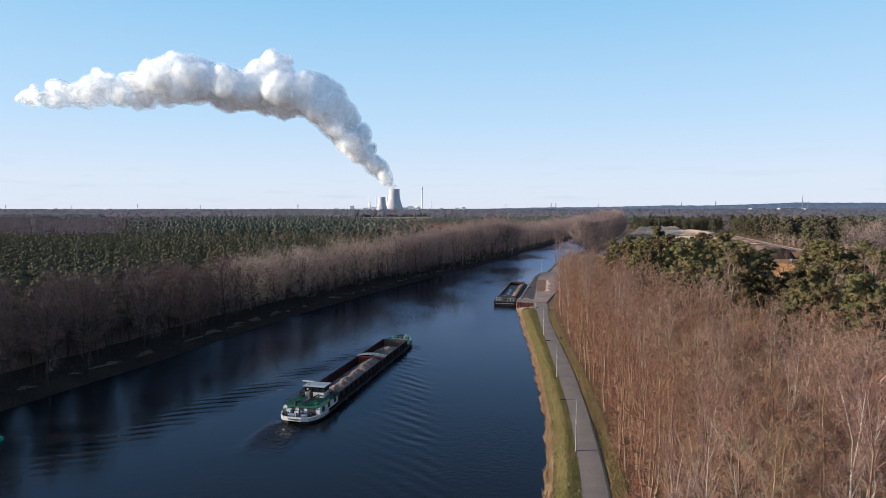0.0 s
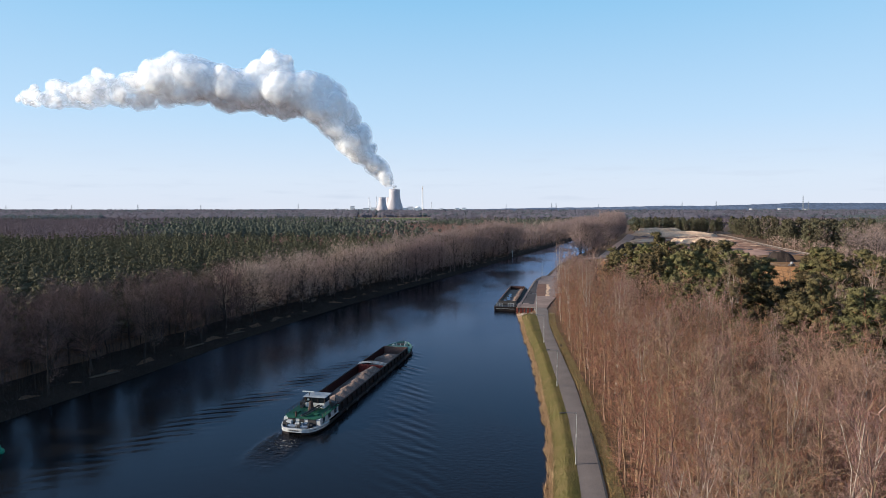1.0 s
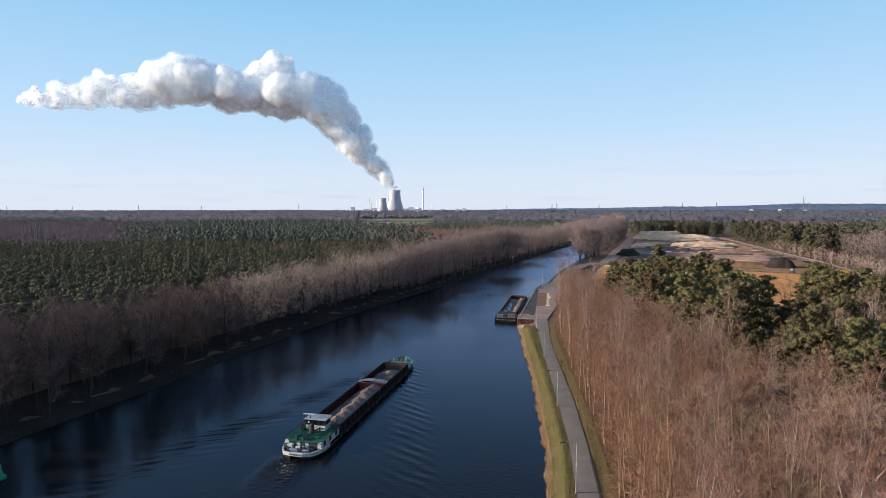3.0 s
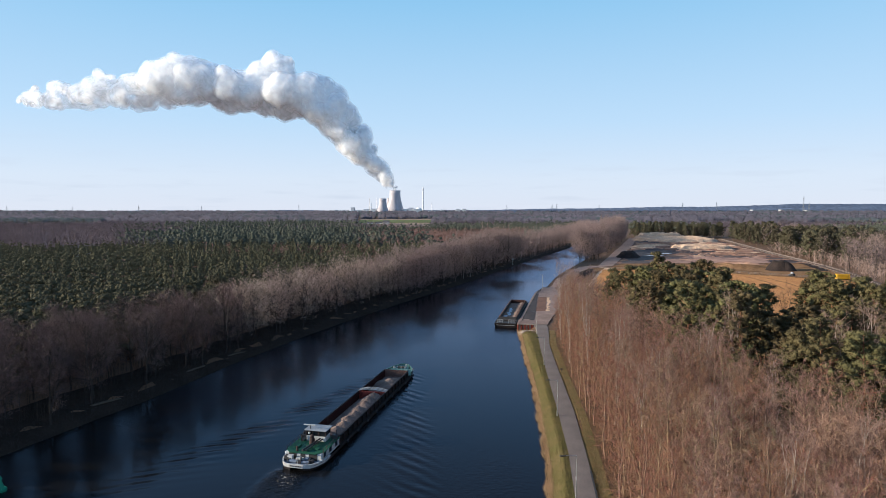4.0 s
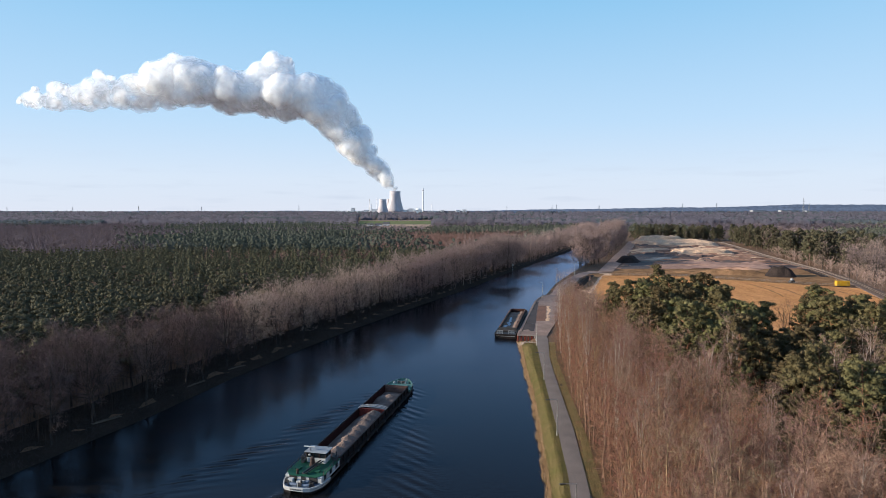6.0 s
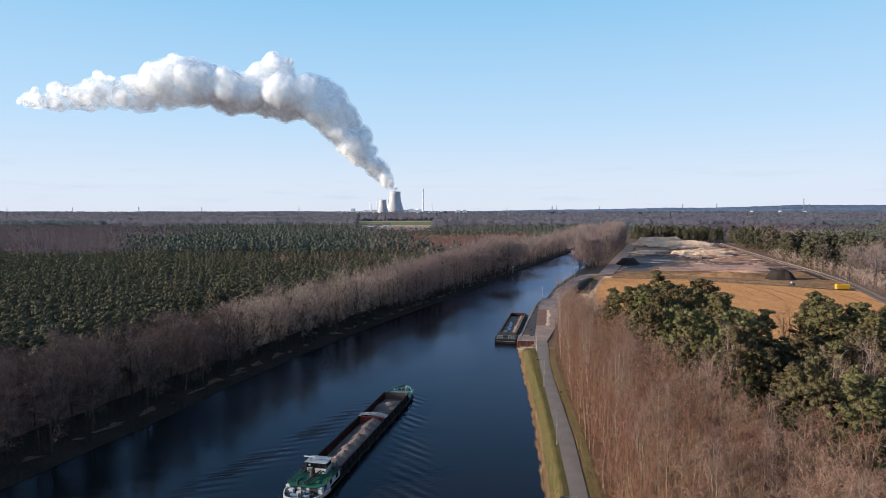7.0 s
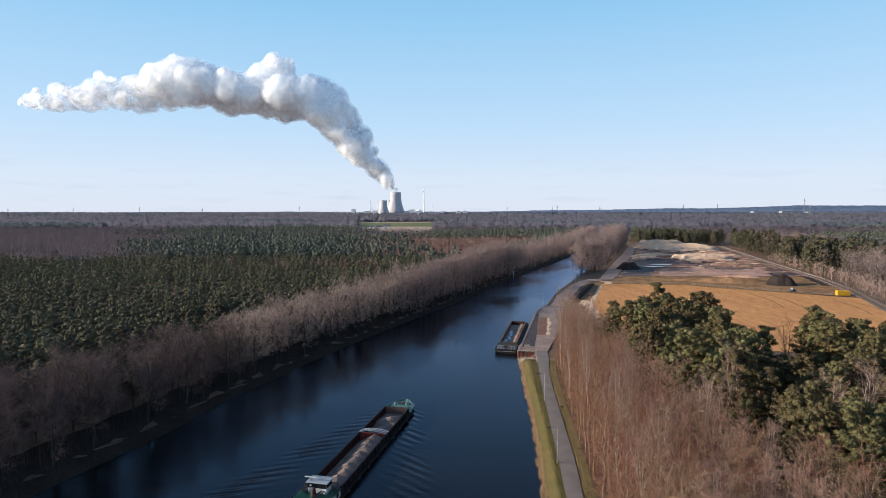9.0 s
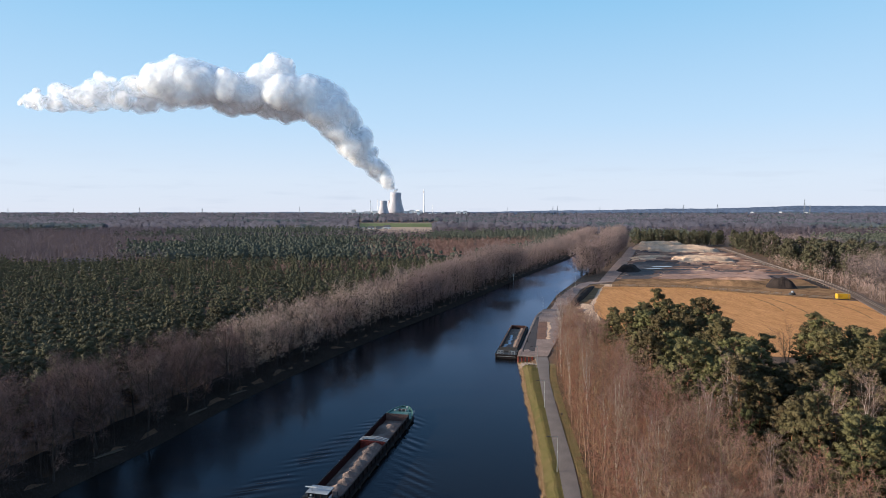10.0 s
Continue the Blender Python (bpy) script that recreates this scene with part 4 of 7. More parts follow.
def bare_mass(name, label, spots, mat, h, w, seed, limbs, twigs, width, vary=0.2, clear=0.3, body=0.0, soft=0.4):
    """Many far leafless trees as one mass: stems and rising fans of slender limbs and twigs, with a thin inner tangle."""
    rs = np.random.RandomState(seed)
    P = spots_on_ground(spots)
    n = len(P)
    H = h * rs.uniform(1 - vary, 1 + vary, n)
    K = w * rs.uniform(0.75, 1.25, n)
    f = rs.rand(n, limbs) ** 0.8
    a = rs.uniform(0, 6.28, (n, limbs))
    k = clear + (0.85 - clear) * f
    out = K[:, None] * np.sin(np.pi * (0.22 + 0.7 * f)) ** 0.7 * rs.uniform(0.55, 1.1, (n, limbs))
    A = P[:, None] + np.stack([0 * k, 0 * k, H[:, None] * k * 0.9], -1)
    rise = np.minimum(out * rs.uniform(0.6, 1.6, out.shape), H[:, None] * (1.03 - k * 0.9))
    B = A + np.stack([np.cos(a) * out, np.sin(a) * out, rise], -1)
    A, B = A.reshape(-1, 3), B.reshape(-1, 3)
    d = B - A
    TP, TD, TL = sprout(rs, A, unit(d), np.linalg.norm(d, axis=1), twigs, 0.3, 1.0, 0.4, 0.2, 0.3, 0.6)
    stems = P + np.stack([rs.normal(0, 0.04, n) * H, rs.normal(0, 0.04, n) * H, H * 0.95], 1)
    V1, N1 = blades(rs, np.concatenate([P, A]), np.concatenate([stems, B]), width * 1.2)
    V2, N2 = blades(rs, TP, TP + TD * TL[:, None], width)
    V, N = np.concatenate([V1, V2]), np.concatenate([N1, N2]) * (1 - soft) + (0, 0, soft)
    LV, LF = None, None
    if body:
        LV, LF = lump_mesh(rs, P + np.stack([0 * H, 0 * H, H * 0.52], 1), K * body, 1.0)
        LV[:, 2] = LV[:, 2] + (LV[:, 2] - np.repeat(P[:, 2] + H * 0.52, 12)) * 0.5
    ob = new(name, leafy_mesh(name, V, N, mat, LV, LF, soft))
    return tagged(ob, label, "forest", kind="stuff")


# wood on the right bank
L_BROWN = "slender leafless tree with reddish-brown twigs in the wood by the path"
right_protos = [bare_tree("bare_tree", L_BROWN, 10 + i, h, sp, M_STEMBARK, (M_TWIG, M_ROSETWIG, M_TWIG, M_ROSETWIG, M_OLIVETWIG, M_TWIG)[i], 24, 6, 6, 3, clear=cl, thick=0.008, twig_w=0.008, low=82, high=36, twig_l=(0.2, 0.65), curl=0.08)
                for i, (h, sp, cl) in enumerate(((17.5, 2.6, 0.34), (19, 2.3, 0.42), (16, 2.9, 0.3), (19.5, 2.7, 0.38), (18, 2.4, 0.4), (15, 2.7, 0.28)))]
edge_protos = [bare_tree("edge_tree", "slender leafless tree branched low at the edge of the wood", 30 + i, h, 2.2, M_STEMBARK, M_TWIG, 28, 6, 6, 3, clear=0.1, thick=0.0075, twig_w=0.008, low=84, high=36, twig_l=(0.2, 0.6), curl=0.08)
               for i, h in enumerate((15, 16.5, 14))]
birch_protos = [bare_tree("birch_tree", "leafless birch with a white stem and mauve twigs", 40 + i, h, 2.6, M_BIRCH, M_BIRCHTWIG, 24, 6, 6, 4, clear=0.45, thick=0.0075, twig_w=0.009, leaders=2, low=40, high=18)
                for i, h in enumerate((20, 18))]
tan_protos = [bare_tree("shrub_tree", "broad leafless tree with pale tan twigs", 60, 17, 4.6, M_STEMBARK, M_TANTWIG, 40, 9, 7, 4, clear=0.25, twig_w=0.016, leaders=3, low=50, high=18)]
oak_protos = [bare_tree("forked_tree", "leafless tree with dark forked limbs at the wood's edge", 70, 15.5, 4.6, M_STEMBARK, M_TWIG, 30, 6, 5, 3, clear=0.4, thick=0.014, twig_w=0.009, leaders=3, low=55, high=25)]

edge_r = lambda y: float(path_r(y)) + 2.2
wood_poly = [(edge_r(34), 26), (edge_r(60), 60), (edge_r(90), 90), (edge_r(130), 130), (edge_r(165), 165), (37, 188), (42, 206), (47, 206), (44, 172), (39, 140), (38.5, 112), (40.5, 100), (41.5, 88), (42, 76), (43, 66), (47, 58), (58, 58), (58, 40), (40, 26)]
in_view = lambda p: abs(p[0]) < 0.77 * p[1] + 9
spots = [p for p in scatter(wood_poly, 2.75, 5) if in_view(p)]
at_edge = lambda p: p[0] < edge_r(p[1]) + 3.2
plant(edge_protos, [p for i, p in enumerate(spots) if i % 13 and at_edge(p)], 36, 0.85, 1.08, "trees of the wood by the path", lambda x, y: float(np.interp(y, [130, 200], [1.0, 0.8])))
plant(right_protos, [p for i, p in enumerate(spots) if i % 13 and not at_edge(p)], 6, 0.8, 1.05, "trees of the wood by the path", lambda x, y: float(np.interp(y, [130, 200], [1.0, 0.78])))
plant(birch_protos, [p for i, p in enumerate(spots) if i % 13 == 0], 7, 0.75, 1.0, "birches in the wood by the path")
plant(tan_protos, [(33.5, 50), (36.5, 52.5), (37, 47)], 8, 0.85, 1.0, "tan trees in the wood")
plant(oak_protos, [(21.2, 63.4), (25, 60), (44, 62), (86, 148)], 9, 0.95, 1.05)
plant(birch_protos, [(37.6, 86), (41, 89), (45, 90), (53.5, 81), (58.5, 80)], 12, 1.0, 1.1, "birches in the wood by the path")

# thin young stems fill the wood between the trees
def sapling_mass(name, label, spots, mat, lo, hi, limbs, twigs, seed, wide=0.009):
    """Thin young stems with short rising side twigs."""
    rs = np.random.RandomState(seed)
    P = spots_on_ground(spots)
    n = len(P)
    H = rs.uniform(lo, hi, n)
    T = P + np.stack([rs.normal(0, .04, n) * H, rs.normal(0, .04, n) * H, H], 1)
    D = unit(T - P)
    V, F = tubes(P, T, 0.012 + 0.003 * H, -1, 3)
    SP, SD, SL = sprout(rs, P, D, np.minimum(H, 9) * 0.22, limbs, 0, 1, 0.45, 0.1, 0.35, 0.7)
    SP = np.repeat(P, limbs, 0) + np.repeat(T - P, limbs, 0) * rs.uniform(0.2, 1, (n * limbs, 1))
    TP, TD, TL = sprout(rs, SP, SD, SL, twigs, 0.15, 1.0, 0.5, 0.1, 0.3, 0.6)
    B, N = blades(rs, np.concatenate([SP, TP]), np.concatenate([SP + SD * SL[:, None], TP + TD * TL[:, None]]), wide)
    ob = new(name, leafy_mesh(name, B, N + (0, 0, 0.25), mat, V, F))
    return tagged(ob, label, "saplings", kind="stuff")


sap = [p for p in scatter(wood_poly, 2.6, 18) if in_view(p)]
sapling_mass("wood_saplings", "dense thin reddish-brown young stems in the wood", sap, M_TWIG, 2, 8, 16, 5, 19)

# pines between wood and field
L_PINE = "Scots pine with dark green clumped needles and an orange stem"
big_pines = [pine("pine_tree", L_PINE, 80 + i, h, sp, 36, 6, 40, clear=cl, L=0.33, W=0.062, size=(0.26, 0.54)) for i, (h, sp, cl) in enumerate(((20.5, 3.3, 0.32), (19, 3.0, 0.26), (22, 3.5, 0.38), (18, 3.5, 0.26)))]
pine_poly = [(42, 98), (40.5, 106), (39.5, 118), (40, 140), (42, 150), (48, 158), (58, 161), (70, 159), (72, 152), (65, 144), (62, 132), (61, 119), (68, 110), (75, 120), (81, 134), (92, 136), (104, 132), (96, 110), (80, 90), (62, 66), (50, 60), (45, 66), (43, 80)]
pine_size = lambda x, y: 0.85 if 0.515 < x / y < 0.575 else 0.93 if x / y >= 0.575 else 1.0
plant(big_pines, [p for p in scatter(pine_poly, 5.2, 15) if in_view(p)], 16, 0.96, 1.17, "pines between wood and field", pine_size)
plant(birch_protos, [(62, 140), (76, 100)], 17, 0.8, 1.0)

# trees along the left bank, growing taller up the canal
def bank_protos(seed, limbs, twigs, spurs, wide, twigmat, name="bank_tree", label="leafless brown tree with a rounded twiggy crown"):
    return [bare_tree(name, label, seed + i, h, sp, M_SHADEBARK, twigmat, limbs, 6 if limbs < 30 else 9, twigs, spurs, clear=0.2 if limbs >= 30 else 0.1, thick=0.012, twig_w=wide, leaders=ld, low=76, high=20, outer=0.3, twig_l=(0.3, 0.9))
            for i, (h, sp, ld) in enumerate(((15, 5.6, 2), (16.5, 5.0, 0), (14.5, 6.0, 3), (15.5, 5.3, 0)))]


# twig colour carries shade near, sun further on, haze beyond
left_protos = bank_protos(100, 38, 6, 4, 0.013, M_SHADETWIG)
mid_protos = bank_protos(105, 30, 5, 3, 0.017, M_LITTWIG)
far_protos = bank_protos(110, 28, 5, 3, 0.045, M_HAZETWIG)
bend_protos = bank_protos(115, 28, 5, 3, 0.06, M_HAZETWIG, "waterside_tree", "tall leafless mauve-brown tree past the canal bend")
rail_protos = bank_protos(120, 22, 3, 2, 0.035, M_HAZETWIG, "woodland_tree", "leafless pale brown tree beyond the railway")
size_up = lambda x, y: float(np.interp(y, [60, 100, 150, 190, 260, 400, 500], [0.92, 0.9, 0.82, 0.86, 0.98, 1.2, 1.32]))
lb_poly = [(float(left_x(y)) - 2.4, y) for y in (50, 90, 130, 170, 210, 250, 300, 360, 420, 500, 620, 800, 1000)] + [(float(left_x(y)) - 19, y + 5) for y in (1000, 800, 620, 500, 420, 360, 300, 250, 210, 170, 130, 90, 50)]
row = [p for p in scatter(lb_poly, 5.8, 21) if in_view(p) and p[1] < 240] + [p for p in scatter(lb_poly, 6.0, 22) if in_view(p) and 240 <= p[1] < 420]
plant(left_protos, [p for p in row if p[1] < 150], 22, 0.85, 1.12, "trees along the far bank", size_up)
plant(mid_protos, [p for p in row if 150 <= p[1] < 240], 29, 0.85, 1.12, "trees along the far bank", size_up)
plant(far_protos, [p for p in row if p[1] >= 240], 28, 0.85, 1.12, "trees along the far bank", size_up)
plant(birch_protos, [(-54.5, 148), (14, 315), (10, 306)], 23, 0.8, 0.9, "birches on the far bank")
far_row = [p for p in scatter(lb_poly, 5.5, 26) if p[1] >= 415]
bare_mass("far_bank_trees", "mauve-brown leafless trees lining the far canal", far_row, M_HAZETWIG, 20.0, 4.6, 27, 14, 6, 0.06)
sapling_far = [p for p in scatter(lb_poly, 4.6, 127) if p[1] >= 240]
bare_mass("far_bank_brush", "mauve-brown brush under the trees of the far bank", sapling_far, M_HAZETWIG, 8.0, 2.6, 128, 9, 4, 0.045, clear=0.05)
# trees on the right bank past the bend
rb_poly = [(float(right_x(y)) + 1.5, y) for y in (402, 440, 530, 680, 740)] + [(221, 725), (191, 640), (154, 540), (125, 460), (107, 408)]
rb_spots = scatter(rb_poly, 7.0, 24)
plant(bend_protos, [(96.5, 417), (101, 421), (97.5, 427), (104, 414), (99, 434)], 37, 1.2, 1.4, "trees past the canal bend")
plant(bend_protos, [p for p in rb_spots if p[1] < 450], 25, 1.1, 1.4, "trees past the canal bend")
plant(bend_protos, [p for p in rb_spots if p[1] >= 450], 30, 1.15, 1.5, "trees past the canal bend")

# trees beyond the railway and behind the site
rail_poly = [(176, 205), (196, 248), (224, 320), (241, 372), (255, 425), (276, 497), (308, 610), (334, 705), (385, 700), (330, 480), (285, 330), (235, 220)]
rail_spots = [p for p in scatter(rail_poly, 10.5, 31) if in_view(p)]
stand = lambda p: math.sin(p[0] * 0.045 + 1) + math.sin(p[1] * 0.021 + p[0] * 0.02) > 0.1
plant(rail_protos, [p for p in rail_spots if not stand(p)], 32, 0.95, 1.3, "bare trees beyond the railway")
mid_pines = [pine("young_pine", "young plantation pine with dull green needles", 130 + i, 14, 1.9, 16, 2, 46, clear=0.42, bark=M_BARK, needles=M_NEEDLEFAR, L=0.42, W=0.1, size=(0.5, 0.85)) for i in range(4)]
wood_pines = [pine("woodland_pine", "tall dark green pine beyond the railway", 140 + i, 15, 2.7, 20, 2, 40, clear=0.16, bark=M_BARK, needles=M_NEEDLEFAR, L=0.6, W=0.14, size=(0.6, 1.0)) for i in range(3)]
plant(wood_pines, [p for p in rail_spots if stand(p)], 33, 1.1, 1.6, "pines beyond the railway")
back_poly = [(245, 745), (345, 720), (352, 770), (245, 790)]
plant(wood_pines, scatter(back_poly, 11.0, 34), 35, 1.1, 1.4, "pines behind the site")

# pine plantation on the left: the nearest trees are single, the rest is one mass
def plantation_poly(near, far):
    return [(float(left_x(y)) - near, y + 3) for y in (60, 130, 200, 260, 320)] + [(float(left_x(y)) - far, y + 6) for y in (320, 260, 200, 130, 60)]


# planting runs past the view towards the sun, to shade the bank
sunward = lambda p: -0.77 * p[1] - 75 < p[0] < 0.77 * p[1] + 9
near_pines = [p for p in scatter(plantation_poly(24, 44), 5.2, 41) if sunward(p)][:260]
plant(mid_pines, near_pines, 42, 0.8, 1.0, "plantation pines")


def region(x0, x1, y0, y1, step0, grow, seed, keep):
    """Spots in rows that thin out with distance."""
    rnd = random.Random(seed)
    out, y = [], y0
    while y < y1:
        st = step0 + grow * (y - y0)
        # near rows reach further out: unseen pines that cast shade
        half = 0.80 * y + (40 if y > 240 else 150)
        x = max(x0, -half)
        while x < min(x1, half):
            a, b = x + rnd.uniform(-.45, .45) * st, y + rnd.uniform(-.45, .45) * st
            if keep(a, b):
                out.append((a, b))
            x += st
        y += st * 0.9
    return out


def wood_kind(x, y):
    """Which stand grows at a place: pine, larch, bare wood or open."""
    if left_x(y) - 20 < x < right_x(y) + 26 and y < 1050:
        return "open"
    if y < 760 and x > right_x(y) and x < np.interp(y, [200, 320, 425, 610, 705, 760], [185, 234, 270, 318, 345, 372]):
        return "open"
    if 980 < y < 2190 and -0.146 * y < x < (-0.018 if y < 1590 else 0.001) * y:
        return "open"
    if 1250 < y < 1430 and -700 < x < -460:
        return "open"
    s = math.sin(x * 0.011 + 2 * math.sin(y * 0.004)) + math.sin(y * 0.009 + x * 0.003)
    if x < left_x(y) and y < 1100:
        if x < -0.47 * y + 45 * math.sin(y * 0.021) + 25 * math.sin(y * 0.057 + x * 0.01) and y > 420 + 25 * math.sin(x * 0.03):
            return "bare"
        if x > -0.10 * y + 28 * math.sin(y * 0.055) + 18 * math.sin(x * 0.09 + y * 0.02) and x < left_x(y) - 42 and 430 < y < 720:
            return "larch"
        if 340 < y < 372 and -150 < x < -40 and math.sin(x * 1.7) * math.sin(y * 2.1) > 0.1:
            return "larch"
        return "pine" if y < 760 or s > 0.3 else "bare"
    if x > right_x(y) and y < 1300:
        return "pine" if s > 0.2 else "bare"
    return "pine" if s > 0.75 else "bare"




def left_pine_keep(x, y):
    edge = left_x(y) - (44 if y < 320 else 21)
    return x < edge and wood_kind(x, y) == "pine"


RINGS = ((4, 0.55, 0.44, 0.36), (4, 0.69, 0.36, 0.31), (3, 0.83, 0.22, 0.25), (1, 0.95, 0.03, 0.2))
mass = region(-700, 330, 60, 240, 4.6, 0.004, 51, left_pine_keep)
tagged(pine_mass("pine_plantation", "dense dull green pine plantation beyond the far bank", mass, M_NEEDLEFAR, 13.3, 2.65, 52, RINGS, 19, 0.52, 0.105, vary=0.19, soft=0.2, core=0.78), group="plantation")
mass = region(-700, 330, 240, 420, 5.1, 0.004, 151, left_pine_keep)
tagged(pine_mass("pine_plantation", "dense dull green pine plantation further from the bank", mass, M_NEEDLEFAR, 13.0, 2.8, 152, RINGS[1:], 14, 0.7, 0.15, vary=0.2, soft=0.3, core=0.8), group="plantation")
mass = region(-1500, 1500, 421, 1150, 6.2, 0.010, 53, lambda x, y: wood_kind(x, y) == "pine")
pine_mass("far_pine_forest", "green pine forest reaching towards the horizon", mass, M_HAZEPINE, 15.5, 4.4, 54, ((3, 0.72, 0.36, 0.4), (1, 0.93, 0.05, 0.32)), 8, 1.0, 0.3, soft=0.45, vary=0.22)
mass = region(-1500, 1500, 300, 1150, 5.0, 0.008, 55, lambda x, y: wood_kind(x, y) == "larch")
bare_mass("larch_stand", "russet brown larch stand among the pines", mass, M_LARCH, 16.5, 2.5, 56, 14, 4, 0.085, soft=0.5)
mass = region(-1500, 1500, 300, 1150, 6.4, 0.008, 57, lambda x, y: wood_kind(x, y) == "bare")
bare_mass("bare_woodland", "mauve-brown leafless woodland in the middle distance", mass, M_WOOD, 17.0, 4.0, 58, 14, 5, 0.08, soft=0.7)
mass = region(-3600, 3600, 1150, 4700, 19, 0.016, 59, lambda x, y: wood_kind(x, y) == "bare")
bare_mass("distant_bare_woodland", "grey-brown woodland far off, coloured for haze", mass, M_FARWOOD, 15.5, 12.5, 60, 10, 1, 0.45, body=0.6, vary=0.3, soft=0.88)
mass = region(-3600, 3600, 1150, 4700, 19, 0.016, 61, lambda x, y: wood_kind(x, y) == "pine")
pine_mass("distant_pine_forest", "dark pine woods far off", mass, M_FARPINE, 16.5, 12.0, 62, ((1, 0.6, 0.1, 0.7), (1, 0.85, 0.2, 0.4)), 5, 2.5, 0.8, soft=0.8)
# brush below the trees; on the left bank shade is put into its colour
brush = scatter([(float(left_x(y)) - 4.5, y) for y in (40, 130, 200, 300, 450, 620)] + [(float(left_x(y)) - 30, y) for y in (620, 450, 300, 200, 130, 40)], 2.2, 63)
sapling_mass("bank_brush", "leafless undergrowth beneath the bank trees, darkened for shade", brush, M_SHADEBARK, 2.5, 8.0, 10, 4, 64, 0.022)
sap = [p for p in scatter([(172, 206), (193, 250), (221, 322), (238, 373), (251, 424), (271, 498), (280, 497), (258, 424), (246, 373), (228, 321), (200, 249), (180, 205)], 2.4, 71)]
bare_mass("railway_brush", "pale brown leafless brush beside the railway", sap[::3], M_LITTWIG, 10.0, 2.4, 72, 12, 5, 0.035, clear=0.05)
sap = scatter(rb_poly, 4.4, 73)
bare_mass("bend_brush", "brown leafless brush under the trees at the bend", sap, M_HAZETWIG, 9.0, 2.8, 74, 10, 4, 0.05, clear=0.05)
sap = [p for p in scatter(lb_poly[:8] + lb_poly[-8:], 2.6, 69) if in_view(p)]
sapling_mass("bank_saplings", "thin leafless stems under the bank trees, darkened for shade", sap, M_SHADEBARK, 3, 9, 6, 4, 70, 0.012)
# added understorey that keeps low sun off the left bank
brush = [p for p in scatter(plantation_poly(21, 60), 3.4, 67) if sunward(p)]
pine_mass("plantation_undergrowth", "green understorey added below the first pines to block low sun", brush, M_NEEDLEFAR, 7.0, 2.4, 68, ((3, 0.5, 0.4, 0.45), (1, 0.85, 0.1, 0.4)), 8, 0.42, 0.11)
brush = [p for p in scatter(wood_poly, 2.0, 65) if in_view(p)]
sapling_mass("wood_brush", "brown leafless undergrowth in the wood", brush, M_TWIG, 1.0, 3.0, 9, 4, 66, 0.009)

for pr in right_protos + edge_protos + birch_protos + tan_protos + oak_protos + big_pines + left_protos + mid_protos + far_protos + bend_protos + rail_protos + mid_pines + wood_pines:
    remove_thing(pr)


def blade_stuff(name, label, spots, mat, h, w, seed, lean=0.35, even=False):
    rnd = np.random.RandomState(seed)
    P = np.array(spots)
    n = len(P)
    z = ground_z(P[:, 0], P[:, 1])
    base = np.stack([P[:, 0], P[:, 1], np.maximum(z, -0.1) + 0.02], 1)
    a = rnd.uniform(0, np.pi, n)
    S = np.stack([np.cos(a), np.sin(a), np.zeros(n)], 1) * (w * rnd.uniform(.6, 1.3, n))[:, None]
    T = np.stack([rnd.normal(0, lean, n), rnd.normal(0, lean, n), np.ones(n)], 1) * (h * rnd.uniform(.55, 1.2, n))[:, None]
    V = np.stack([base - S, base + S, base + T], 1).reshape(-1, 3)
    ob = new(name, leafy_mesh(name, V, rnd.normal(0, 0.25, (n, 3)) + (-0.25, 0, 0.8), mat) if even else mesh_of(name, V, np.arange(n * 3).reshape(-1, 3), mat))
    return tagged(ob, label, "grass", kind="stuff")


rnd = random.Random(77)
sp = []
for i in range(24000):
    y = 45 + 135 * rnd.random() ** 1.4
    a, b = float(right_x(y)) + 0.35, float(path_l(y)) - 0.1
    sp.append((rnd.uniform(a, b), y))
shore = [(float(left_x(y)) - rnd.uniform(-0.5, 12.0), y) for y in (rnd.uniform(60, 330) for _ in range(16000))]
# these blades take the bark colour that is darkened for shade
blade_stuff("bank_grass", "dead grass along the bank, darkened for shade", shore, M_SHADEBARK, 0.6, 0.06, 81, 0.6)
wood_side = []
for i in range(12000):
    y = 45 + 125 * rnd.random() ** 1.4
    wood_side.append((float(path_r(y)) + 0.2 + 3.4 * rnd.random() ** 1.4, y))
blade_stuff("woodside_grass", "yellowed winter grass between path and wood", wood_side, M_LEAFBLADE, 0.24, 0.03, 82)
blade_stuff("verge_grass", "tufted yellow-green winter grass on the verges", sp, M_BLADE, 0.26, 0.03, 78)
sp = []
for i in range(17000):
    y = 40 + 138 * rnd.random() ** 1.2
    k = 0.5 + 0.5 * math.sin(y * 0.35) * math.sin(y * 0.83 + 1)
    if rnd.random() < 0.25 + 0.75 * k:
        sp.append((float(right_x(y)) + rnd.uniform(-0.15 - 0.6 * k, 0.4), y))
blade_stuff("bank_reeds", "dry tan reeds along the water's edge", sp, M_REED, 0.8, 0.026, 79, 0.3)
sp = []
while len(sp) < 26000:
    y = rnd.uniform(185, 345)
    a, b = np.interp(y, [185, 262, 345], [58, 68, 93]), np.interp(y, [185, 235, 275, 292, 345], [146, 190, 203, 200, 138])
    sp.append((rnd.uniform(a, b), y))
blade_stuff("field_grass", "tall orange dry grass in the field", sp, M_FIELDBLADE, 0.5, 0.06, 80, 0.3, True)

